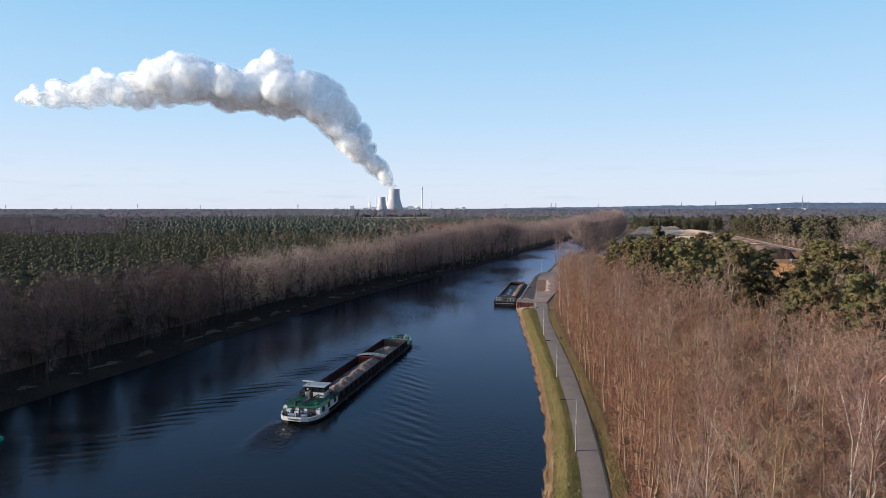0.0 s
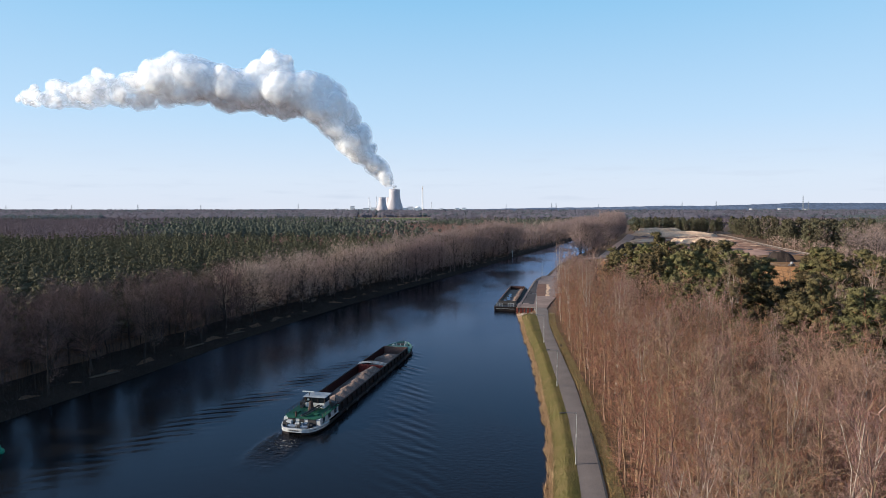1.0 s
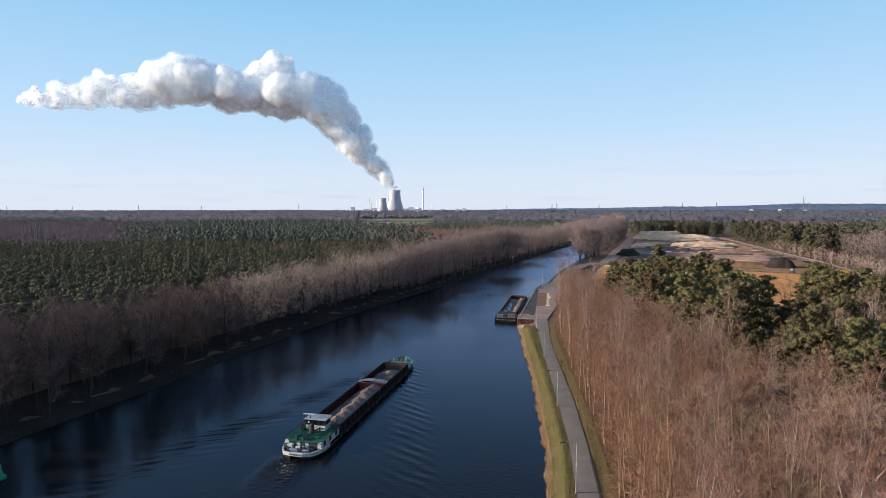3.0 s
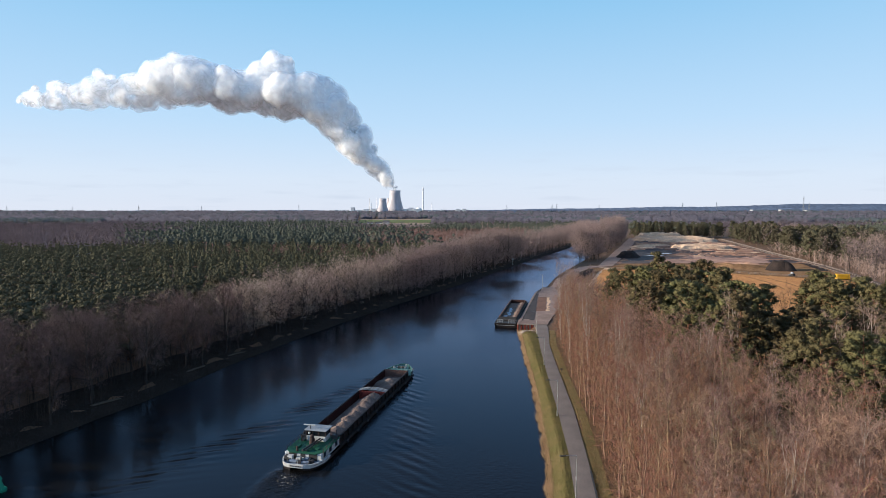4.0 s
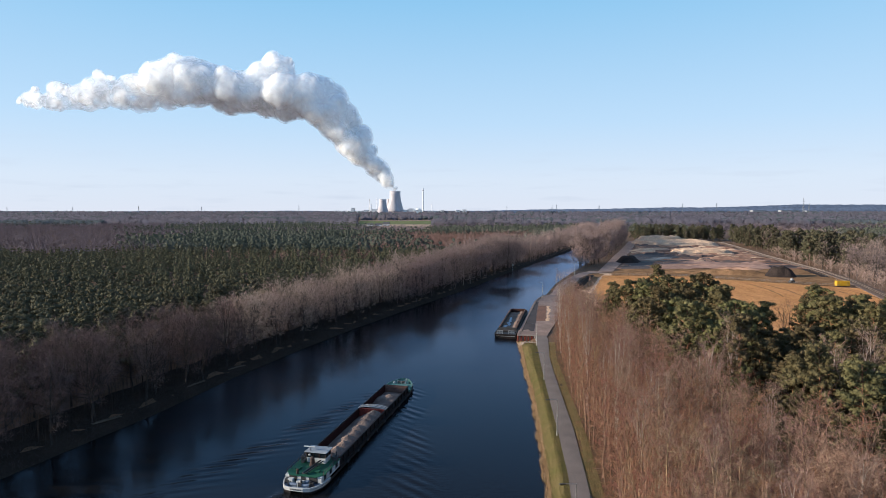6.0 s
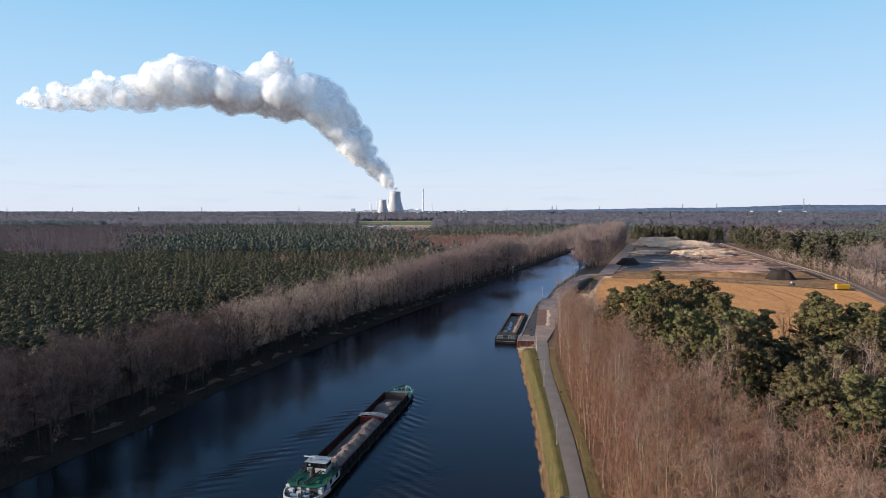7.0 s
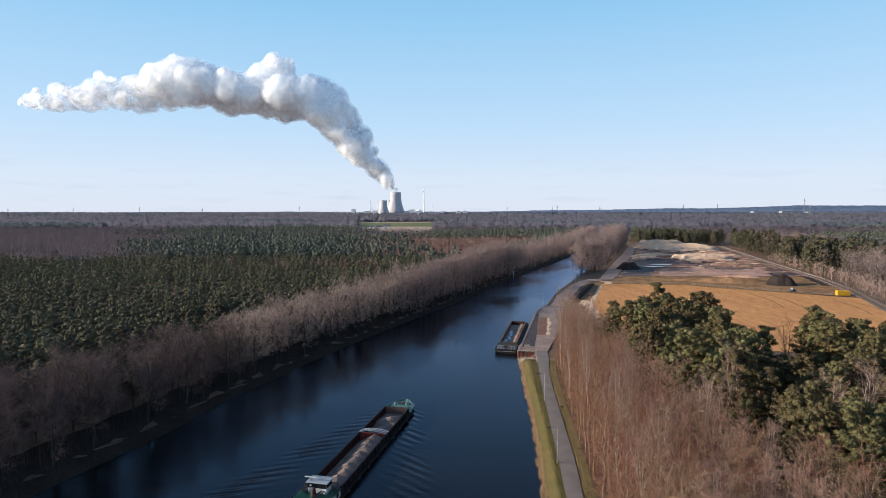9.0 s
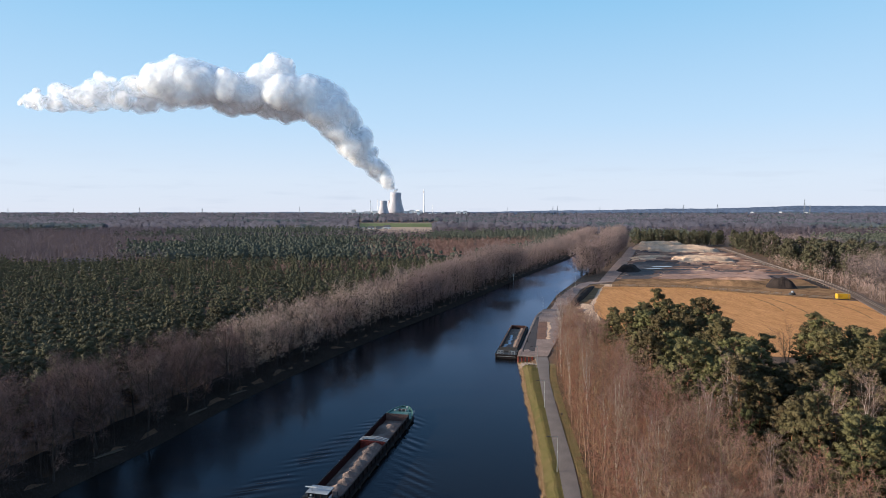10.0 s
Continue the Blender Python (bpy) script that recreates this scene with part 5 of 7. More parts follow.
# ---- the loaded ship (x ahead from the stern, y to port, z up) ----
def loft(stations, mat, name, parent, label="", smooth=False, close=True):
    """Skin over cross-sections of equal point count; ends capped."""
    v, f = [], []
    n = len(stations[0])
    for s in stations:
        v += s
    for i in range(len(stations) - 1):
        for j in range(n - 1 if not close else n):
            k = (j + 1) % n
            f.append((i * n + j, i * n + k, (i + 1) * n + k, (i + 1) * n + j))
    if close:
        f.append(tuple(range(n))[::-1])
        f.append(tuple((len(stations) - 1) * n + j for j in range(n)))
    return part_np(name, v, f, mat, parent, label, smooth)


def half_beam(s, length, beam, bow=7.0, stern=4.0):
    k = 1.0
    if s < stern:
        k = min(k, math.sqrt(max(0.0, 1 - (1 - max(s, 0.0) / stern) ** 2)) * 0.62 + 0.38)
        if s <= 0.02:
            k = 0.30
    if s > length - bow:
        q = (s - (length - bow)) / bow
        k = min(k, 1 - 0.80 * q ** 2.6)
    return beam / 2 * k


def rail_part(name, pts, height, parent, mat, every=1.6, rails=2, r=0.022):
    """A railing along a polyline: stanchions and rails."""
    rail = new(name)
    rail.parent = parent
    for a, b in zip(pts, pts[1:]):
        a, b = Vector(a), Vector(b)
        n = max(1, round((b - a).length / every))
        for i in range(n):
            p = a.lerp(b, i / n)
            part("stanchion", tube_bm(p, p + Vector((0, 0, height)), r, sides=5), mat, rail)
        for k in range(rails):
            z = Vector((0, 0, height * (k + 1) / rails))
            part("rail", tube_bm(a + z, b + z, r * 0.8, sides=5), mat, rail)
    return rail


def cargo_ship():
    L, B = 54.0, 6.4
    ship = thing("cargo_ship", "black inland cargo ship with green decks, white wheelhouse, sand cargo", "ship", pose(*SHIP_AT, 0, 0, 0, SHIP_TURN))
    st = [0.0, 0.4, 1.0, 2.0, 3.2, 4.5, 8, 20, 35, 46, 48, 49.5, 51, 52.2, 53.2, 53.8, 54.0]
    deck = lambda s: 0.75 + 0.55 * max(0, (s - 46) / 8) ** 1.3 + 0.25 * max(0, (6 - s) / 6)

    # hull shell to the deck line, hold left open between the coamings
    secs = []
    for s in st:
        w, d = half_beam(s, L, B), deck(s)
        secs.append([(s, -w, d), (s, -w * 1.0, 0.25), (s + (0.3 if s < 2 else -0.5 if s > 50 else 0), -w * 0.82, -0.9), (s, w * 0.82, -0.9), (s, w, 0.25), (s, w, d)])
    loft(secs, M_HULL, "hull", ship, close=False)
    # rubbing strake
    for sgn, nm in ((-1, "strake"), (1, "strake")):
        v, f = [], []
        for s in st:
            w = half_beam(s, L, B) + 0.05
            z = deck(s) - 0.12
            v += [(s, sgn * w, z - 0.1), (s, sgn * (w + 0.06), z), (s, sgn * w, z + 0.12), (s, sgn * (w - 0.12), z)]
        f = [(4 * i + j, 4 * i + (j + 1) % 4, 4 * i + 4 + (j + 1) % 4, 4 * i + 4 + j) for i in range(len(st) - 1) for j in range(4)]
        part_np(nm, v, f, M_HULL, ship)
    # white stern bulwark with dark lettering strokes
    v, f = [], []
    ss = [0.0, 0.25, 0.6, 1.1, 1.8, 2.6, 3.4, 4.4]
    loop = [(s, half_beam(s, L, B)) for s in ss[::-1]] + [(s, -half_beam(s, L, B)) for s in ss]
    for s, w in loop:
        n = Vector((-0.06 if s < 0.5 else 0, 0.06 * (1 if w > 0 else -1), 0))
        top = 1.22 - 0.04 * s
        v += [(s + n.x, w + n.y, 0.5), (s + n.x * 2.2, w + n.y * 1.6, top), (s + n.x * 2.2 + (0.1 if s < .5 else 0), w * 0.965, top), (s + 0.08, w * 0.95, 0.8)]
    f = [(4 * i + j, 4 * i + (j + 1) % 4, 4 * i + 4 + (j + 1) % 4, 4 * i + 4 + j) for i in range(len(loop) - 1) for j in range(4)]
    part_np("stern_bulwark", v, f, M_WHITE, ship, "white stern bulwark")
    bars = new("name_bars")
    bars.parent = ship
    for i in range(7):
        y = -0.78 + i * 0.25
        part("bar", box_bm(-0.20, -0.165, y, y + 0.16, 0.78, 0.98), M_DARK, bars)
    # stern deck
    v = [(s, w * 0.93, 0.82) for s, w in loop]
    part_np("stern_deck", v, [tuple(range(len(v)))], M_BLUEGREY, ship, "blue-grey painted stern deck")
    # blue-grey covered winch and gear on the stern deck
    gear = new("mooring_winch")
    gear.parent = ship
    part("drum", tube_bm((0.95, 0.35, 1.15), (0.95, 1.55, 1.15), 0.26, sides=12), M_BLUEGREY, gear)
    part("drum", tube_bm((0.95, -1.5, 1.12), (0.95, -0.4, 1.12), 0.24, sides=12), M_BLUEGREY, gear)
    for y in (-1.6, -0.32, 0.27, 1.63):
        part("drum_flange", tube_bm((0.95, y - 0.04, 1.13), (0.95, y + 0.04, 1.13), 0.36, sides=12), M_DARK, gear)
    part("gearbox", box_bm(0.7, 1.2, -0.26, 0.22, 0.82, 1.4, 0.04), M_DARK, gear)
    part("bed", box_bm(0.6, 1.3, -1.7, 1.7, 0.82, 0.92, 0.02), M_BLUEGREY, gear)
    part("stern_light", tube_bm((0.35, 0, 0.82), (0.35, 0, 2.1), 0.05, sides=6), M_WHITE, ship)
    part("coiled_rope", tube_bm((1.0, -2.15, 0.82), (1.0, -2.15, 1.05), 0.34, 0.28, 12), M_BROWN, ship)
    for y, z in ((1.9, 1.65), (1.55, 1.5), (-0.1, 1.7), (-1.5, 1.75), (-1.9, 1.6)):
        part("bollard", tube_bm((1.35, y, 0.8), (1.35, y, z), 0.12, 0.15, 8), M_DARK, ship)
    part("deck_box", box_bm(1.25, 1.9, 1.25, 2.0, 0.82, 1.85, 0.04), M_WHITE, ship)
    part("deck_box", box_bm(1.35, 1.85, -0.4, 0.75, 0.82, 1.55, 0.04), M_WHITE, ship)
    part("deck_box", box_bm(1.1, 1.6, -2.0, -1.2, 0.82, 1.45, 0.04), M_DARK, ship)

    # aft cabin: white walls, green roof
    a0, a1, hb, zt = 2.2, 8.8, 2.85, 2.1
    cabin = part("aft_cabin", box_bm(a0, a1, -hb, hb, 0.7, zt, 0.06), M_WHITE, ship, "white cabin walls")
    roof = bmesh.new()
    pts = [(a0 - 0.25, -hb * 0.72), (a0 + 0.8, -hb - 0.12), (a1 + 0.1, -hb - 0.12), (a1 + 0.1, hb + 0.12), (a0 + 0.8, hb + 0.12), (a0 - 0.25, hb * 0.72)]
    lo = [roof.verts.new((x, y, zt + 0.004)) for x, y in pts]
    hi = [roof.verts.new((x, y, zt + 0.10)) for x, y in pts]
    roof.faces.new(hi)
    roof.faces.new(lo[::-1])
    for i in range(6):
        roof.faces.new((lo[i], lo[(i + 1) % 6], hi[(i + 1) % 6], hi[i]))
    part("cabin_roof", roof, M_GREEN, ship, "green painted cabin roof")
    for sgn in (-1, 1):
        for x in (3.0, 5.0, 7.2):
            w = part("window", box_bm(x, x + 0.75, sgn * hb - 0.03, sgn * hb + 0.03, 1.15, 1.95), M_GLASS, cabin)
            part("window_frame", box_bm(x - 0.06, x + 0.81, sgn * hb - 0.015, sgn * hb + 0.015, 1.09, 2.01), M_DARK, w)
    # dark panels over most of the aft wall
    for y, w in ((-2.2, 1.3), (-0.35, 0.75), (1.0, 1.2)):
        part("cabin_door", box_bm(a0 - 0.03, a0 + 0.02, y, y + w, 0.85, 2.06), M_DARK, cabin)
    part("deck_locker", box_bm(a0 - 0.75, a0 - 0.1, 2.0, 2.6, 0.82, 1.7, 0.04), M_DARK, ship)
    part("deck_locker", box_bm(a0 - 0.7, a0 - 0.1, -1.1, -0.5, 0.82, 1.55, 0.04), M_BLUEGREY, ship)
    part("roof_locker", box_bm(7.2, 8.5, 1.9, 2.7, zt + 0.1, zt + 0.75, 0.04), M_DARK, ship)
    part("roof_locker", box_bm(a1 - 0.9, a1 - 0.1, -2.75, -1.9, zt + 0.1, zt + 0.8, 0.04), M_DARK, ship)
    z = zt + 0.10
    # roof clutter: funnel under a brown cover, mast lying aft, boxes
    c = tube_bm((5.55, 0.15, z), (5.55, 0.15, z + 1.35), 0.48, 0.3, 10)
    ball_bm((5.55, 0.15, z + 1.35), 0.34, (1, 1, 1.2), 2, c)
    part("funnel", c, M_BROWN, ship, "brown covered funnel")
    c = tube_bm((2.5, 1.05, z), (2.5, 1.05, z + 0.75), 0.2, 0.16, 8)
    ball_bm((2.5, 1.05, z + 0.8), 0.2, (1, 1, 1), 1, c)
    part("exhaust_stack", c, M_BROWN, ship)
    mast = new("lowered_mast")
    mast.parent = ship
    part("spar", tube_bm((2.2, 0.1, z + 0.35), (7.0, -0.75, z + 0.55), 0.16, 0.13, 8), M_DARK, mast)
    part("spar", tube_bm((2.4, -0.35, z + 0.3), (6.6, -1.15, z + 0.5), 0.12, 0.09, 8), M_DARK, mast)
    for k in range(5):
        q = 0.15 + k * 0.18
        part("cross_bar", tube_bm((2.2 + 4.8 * q, 0.1 - 0.85 * q, z + .38), (2.4 + 4.2 * q, -0.25 - 0.75 * q, z + .33), 0.04, sides=5), M_DARK, mast)
    for p in ((2.6, 0.0), (6.3, -0.75)):
        part("crutch", tube_bm((*p, z), (*p, z + 0.4), 0.05, sides=5), M_DARK, mast)
    part("roof_hatch", box_bm(3.6, 4.5, 1.3, 2.1, z, z + 0.28, 0.04), M_GREEN, ship)
    part("roof_hatch", box_bm(3.3, 4.0, -1.9, -1.2, z, z + 0.22, 0.04), M_GREEN, ship)
    part("life_raft", tube_bm((6.0, 1.9, z + .25), (7.0, 1.9, z + .25), 0.24, sides=10), M_DARK, ship)
    rail_part("roof_railing", [(a0 + 0.7, -hb, z), (a1, -hb, z)], 0.6, ship, M_DARK, 1.3, 1, 0.055)
    rail_part("roof_railing", [(a0 + 0.7, hb, z), (a1, hb, z)], 0.6, ship, M_DARK, 1.3, 1, 0.055)

    # wheelhouse with a band of windows and an overhanging roof
    w0, w1, wb, wz = 6.55, 8.35, 1.55, 4.25
    wh = part("wheelhouse", box_bm(w0, w1, -wb, wb, z - 0.3, z + 0.95, 0.04), M_WHITE, ship, "white wheelhouse")
    part("window_band", box_bm(w0 + 0.04, w1 - 0.04, -wb + 0.04, wb - 0.04, z + 0.95, wz), M_GLASS, wh, "dark wheelhouse windows")
    for x in (w0, w1):
        for y in (-wb, -0.5, 0.5, wb):
            part("mullion", box_bm(x - 0.04, x + 0.04, y - 0.05, y + 0.05, z + 0.95, wz), M_BROWN, wh)
    part("wheelhouse_roof", box_bm(w0 - 0.35, w1 + 0.45, -wb - 0.25, wb + 0.25, wz, wz + 0.13, 0.05), M_GREY, wh, "pale grey overhanging roof")
    radar = new("radar")
    radar.parent = ship
    part("radar_post", tube_bm((w0 + 0.3, 1.0, wz + .1), (w0 + 0.3, 1.0, wz + 0.75), 0.06, sides=6), M_DARK, radar)
    part("radar_bar", box_bm(w0 + 0.18, w0 + 0.42, 0.2, 2.1, wz + 0.75, wz + 0.93, 0.04), M_WHITE, radar)
    d = ball_bm((w0 - 0.15, 1.0, z + 1.55), 0.2, (1, 1, 1), 2)
    part("searchlight", d, M_WHITE, ship, smooth=True)
    part("aerial", tube_bm((w1, -1.2, wz + .1), (w1 - .1, -1.2, wz + 1.9), 0.02, sides=5), M_DARK, ship)
    for y, x in ((2.45, 7.6), (-2.55, 8.3), (2.6, 8.4), (2.2, 6.2), (-2.3, 8.9)):
        part("side_post", tube_bm((x, y, z), (x, y, z + 1.25), 0.09, sides=6), M_DARK, ship)

    # side decks and the two holds
    h0, h1, cb, ct = 9.4, 47.4, 2.72, 2.15
    for sgn in (-1, 1):
        part("side_deck", box_bm(8.6, 48.0, sgn * (B / 2 - 0.06) if sgn < 0 else cb, -cb if sgn < 0 else B / 2 - 0.06, 0.70, 0.76), M_HULL, ship)
        part("coaming", box_bm(h0, h1, min(sgn * cb, sgn * (cb - 0.12)), max(sgn * cb, sgn * (cb - 0.12)), 0.1, ct, 0.03), M_HULL, ship, "black hold coaming")
        part("hold_lining", box_bm(h0, h1, min(sgn * (cb - 0.124), sgn * (cb - 0.15)), max(sgn * (cb - 0.124), sgn * (cb - 0.15)), 0.1, ct - 0.02), M_COAMING, ship, "maroon painted inner side of the hold")
        part("coaming_rim", box_bm(h0, h1, min(sgn * (cb + .08), sgn * (cb - 0.16)), max(sgn * (cb + .08), sgn * (cb - 0.16)), ct + .003, ct + 0.11, 0.02), M_HULL, ship)
        for i in range(18):
            x = h0 + 1.0 + i * 2.1
            part("coaming_stay", box_bm(x, x + 0.08, min(sgn * (cb + 0.004), sgn * (cb + 0.2)), max(sgn * (cb + 0.004), sgn * (cb + 0.2)), 0.78, ct - 0.05), M_HULL, ship)
        for i in range(8):
            x = 11 + i * 4.6
            part("tyre_fender", tube_bm((x, sgn * (B / 2 + 0.08), 0.45), (x, sgn * (B / 2 + 0.25), 0.45), 0.3, sides=10), M_DARK, ship)
    part("hold_floor", box_bm(h0, h1, -cb, cb, 0.0, 0.1), M_HOLD, ship)
    part("hold_end_wall", box_bm(h0 - 0.1, h0 + 0.02, -cb, cb, 0.1, ct + 0.1, 0.02), M_HOLD, ship)
    part("hold_end_wall", box_bm(h1 - 0.05, h1 + 0.1, -cb, cb, 0.1, ct + 0.15, 0.02), M_ENDWALL, ship, "faded pinkish front hold wall")
    # cross bulkhead with ribs and two arched beams
    part("cross_bulkhead", box_bm(31.6, 31.75, -cb + .13, cb - .13, 0.1, ct + 0.15), M_RED, ship, "red ribbed cross bulkhead")
    for i in range(9):
        y = -2.35 + i * 0.58
        part("bulkhead_rib", box_bm(31.45, 31.6, y, y + 0.1, 0.1, ct + 0.1), M_RED, ship)
    for x, w in ((31.5, 0.22), (32.15, 0.22), (32.8, 0.18)):
        v, f = [], []
        for i in range(9):
            y = -cb - 0.1 + i * (2 * cb + 0.2) / 8
            zz = ct + 0.16 + 0.5 * math.sin(math.pi * i / 8)
            v += [(x, y, zz), (x + w, y, zz), (x + w, y, zz + 0.1), (x, y, zz + 0.1)]
        f = [(4 * i + j, 4 * i + (j + 1) % 4, 4 * i + 4 + (j + 1) % 4, 4 * i + 4 + j) for i in range(8) for j in range(4)]
        part_np("arched_beam", v, f, M_GREY, ship, "pale grey arched hold beam")

    # cargo: overlapping cones of sand along the holds
    def heap(x0, x1, peaks, top, name, rnd, spread=1.35):
        nxs, nys = int((x1 - x0) / 0.3), 20
        v = []
        for i in range(nxs + 1):
            for j in range(nys + 1):
                x, y = x0 + (x1 - x0) * i / nxs, -2.55 + 5.1 * j / nys
                h = 0.35
                for px, py, ph in peaks:
                    h = max(h, ph - math.hypot(x - px, (y - py)) / spread)
                h += 0.05 * noise.noise(Vector((x * 1.7, y * 1.7, 3))) + 0.03 * noise.noise(Vector((x * 6, y * 6, 1)))
                v.append((x, y, min(h, top)))
        k = nys + 1
        f = [(i * k + j, (i + 1) * k + j, (i + 1) * k + j + 1, i * k + j + 1) for i in range(nxs) for j in range(nys)]
        part_np(name, v, f, M_CARGO, ship, "pinkish-grey sand cargo in cones")
    rnd = random.Random(4)
    heap(h0 + 0.1, 31.4, [(10.6 + i * 2.5, -0.75 + 0.3 * (i % 2), 2.35 if i < 6 else 2.6) for i in range(9)], 2.7, "sand_cargo", rnd)
    heap(32.2, h1 - 0.1, [(37.5, 0.3, 1.15), (40.2, -0.2, 1.35), (42.0, -0.3, 1.95), (44, -0.6, 1.3)], 2.1, "sand_cargo", rnd, 2.4)

    # bow deck: faded green, windlass, hatch, anchor gear, rails
    fs = [47.5, 48.5, 49.5, 50.5, 51.5, 52.4, 53.1, 53.6, 53.9]
    loopb = [(s, -half_beam(s, L, B) * 0.97) for s in fs] + [(s, half_beam(s, L, B) * 0.97) for s in fs[::-1]]
    v = [(s, w, deck(s) + 0.35) for s, w in loopb]
    v += [(s, w, deck(s) - 0.1) for s, w in loopb]
    n = len(loopb)
    part_np("bow_deck", v, [tuple(range(n))] + [(i, (i + 1) % n, n + (i + 1) % n, n + i) for i in range(n)], M_PALEGREEN, ship, "faded pale green bow deck")
    v = []
    for s, w in loopb[1:-1]:
        v += [(s, w, deck(s) + 0.3), (s + 0.05, w * 1.03, deck(s) + 0.72), (s - 0.02, w * 0.96, deck(s) + 0.72), (s - .05, w * 0.95, deck(s) + 0.3)]
    m = n - 2
    part_np("bow_bulwark", v, [(4 * i + j, 4 * i + (j + 1) % 4, 4 * i + 4 + (j + 1) % 4, 4 * i + 4 + j) for i in range(m - 1) for j in range(4)], M_PALEGREEN, ship)
    part("fore_hatch", box_bm(48.2, 50.4, -1.9, 1.9, deck(49), deck(49) + 0.75, 0.06), M_PALEGREEN, ship)
    win = new("windlass")
    win.parent = ship
    part("drum", tube_bm((51.3, -0.8, 1.9), (51.3, 0.8, 1.9), 0.28, sides=10), M_DARK, win)
    for y in (-0.9, 0.0, 0.9):
        part("drum_frame", box_bm(51.0, 51.6, y - .06, y + .06, 1.4, 2.1), M_WHITE, win)
    part("winch_cover", ball_bm((50.8, 1.5, 1.8), 0.3, (1, 1, 1.1), 2), M_WHITE, ship, smooth=True)
    part("flag_staff", tube_bm((53.4, 0, 1.6), (53.5, 0, 3.0), 0.05, sides=6), M_DARK, ship)
    part("bow_light", box_bm(52.5, 52.8, -0.9, -0.6, 1.6, 2.35, 0.03), M_WHITE, ship)
    for y in (-1.7, 1.7):
        part("bollard", tube_bm((51.6, y, 1.3), (51.6, y, 1.85), 0.13, sides=8), M_DARK, ship)
    part("anchor_plate", box_bm(51.8, 52.9, -2.42, -2.28, 0.5, 1.35, 0.03), M_WHITE, ship)
    ship.scale = (1, 1, 0.8)          # deep in the water under its load
    return ship


cargo_ship()


# ---- moored open barge ----
def hopper_barge():
    L, B, T = 47.0, 7.0, 1.45
    b = thing("hopper_barge", "moored black open barge, nearly empty, with sand and pale residue inside", "barge", pose(19.2, 183.8, 0, 0, 0, 90 - 12.3))
    hs = [(0, 0.93), (0.8, 1.0), (44, 1.0), (46.2, 0.9), (47, 0.75)]
    secs = [[(s, -B / 2 * k, T), (s, -B / 2 * k, 0.3), (s + (0.6 if s < 1 else -1 if s > 45 else 0), -B / 2 * k * 0.95, -0.8), (s + (0.6 if s < 1 else -1 if s > 45 else 0), B / 2 * k * 0.95, -0.8), (s, B / 2 * k, 0.3), (s, B / 2 * k, T)] for s, k in hs]
    loft(secs, M_HULL, "hull", b, close=False)
    part_np("transom", [secs[0][i] for i in range(6)], [(0, 1, 2, 3, 4, 5)], M_HULL, b)
    part_np("bow_plate", [secs[-1][i] for i in range(6)], [(5, 4, 3, 2, 1, 0)], M_HULL, b)
    part("aft_deck", box_bm(0.05, 6.5, -3.2, 3.2, T - 0.08, T + 0.004), M_DARK, b)
    part("fore_deck", box_bm(43.2, 46.3, -3.0, 3.0, T - 0.08, T + 0.004), M_HOLD, b)
    for sgn in (-1, 1):
        part("side_deck", box_bm(6.5, 43.2, min(sgn * 3.48, sgn * 2.75), max(sgn * 3.48, sgn * 2.75), T - 0.08, T), M_HULL, b)
        part("coaming", box_bm(6.5, 43.2, min(sgn * 2.75, sgn * 2.63), max(sgn * 2.75, sgn * 2.63), 0.1, T + 0.85, 0.03), M_DARK, b)
        part("coaming_lip", box_bm(6.5, 43.2, min(sgn * 2.85, sgn * 2.58), max(sgn * 2.85, sgn * 2.58), T + 0.853, T + 0.95, 0.02), M_RUST, b)
    part("end_coaming", box_bm(6.4, 6.5, -2.75, 2.75, 0.1, T + 0.9), M_DARK, b)
    part("end_coaming", box_bm(43.2, 43.35, -2.75, 2.75, 0.1, T + 0.95), M_HOLD, b)
    part("hold_floor", box_bm(6.5, 43.2, -2.63, 2.63, 0.2, 0.32), M_HOLD, b)
    # residue: sand on one side, pale wet patches
    v, k = [], 13
    for i in range(62):
        for j in range(k):
            x, y = 7 + i * 0.58, -2.6 + j * 0.43
            h = 1.15 + 0.9 * max(0, 1 - abs(y + 1.7) / 1.9) * (0.5 + 0.5 * noise.noise(Vector((x * 0.22, 2, 0)))) + 0.1 * noise.noise(Vector((x, y, 0)))
            v.append((x, y, max(h, 0.6)))
    part_np("sand_residue", v, [(i * k + j, (i + 1) * k + j, (i + 1) * k + j + 1, i * k + j + 1) for i in range(61) for j in range(k - 1)], M_RESIDUE, b, "tan sand left along one side")
    rnd = random.Random(9)
    for i in range(11):
        x, y = 8 + i * 2.1, rnd.uniform(0.5, 1.6) + (0.6 if i < 4 else 0)
        g = bmesh.new()
        n = 9
        vs = [g.verts.new((x + math.cos(2 * math.pi * q / n) * rnd.uniform(.8, 1.8), y + math.sin(2 * math.pi * q / n) * rnd.uniform(.35, .8), 1.32)) for q in range(n)]
        top = g.verts.new((x, y, 1.5))
        for q in range(n):
            g.faces.new((vs[q], vs[(q + 1) % n], top))
        part("pale_residue", g, M_TARP, b, "pale blue-grey residue patch")
    # push frames and rails at the stern
    for y0 in (-2.6, 0.9):
        fr = new("push_frame")
        fr.parent = b
        for i in range(3):
            y = y0 + i * 0.85
            part("upright", box_bm(0.1, 0.28, y - .07, y + .07, T, T + 1.0), M_STEEL, fr)
        part("bar", box_bm(0.1, 0.28, y0 - .07, y0 + 1.77, T + 1.003, T + 1.13), M_STEEL, fr)
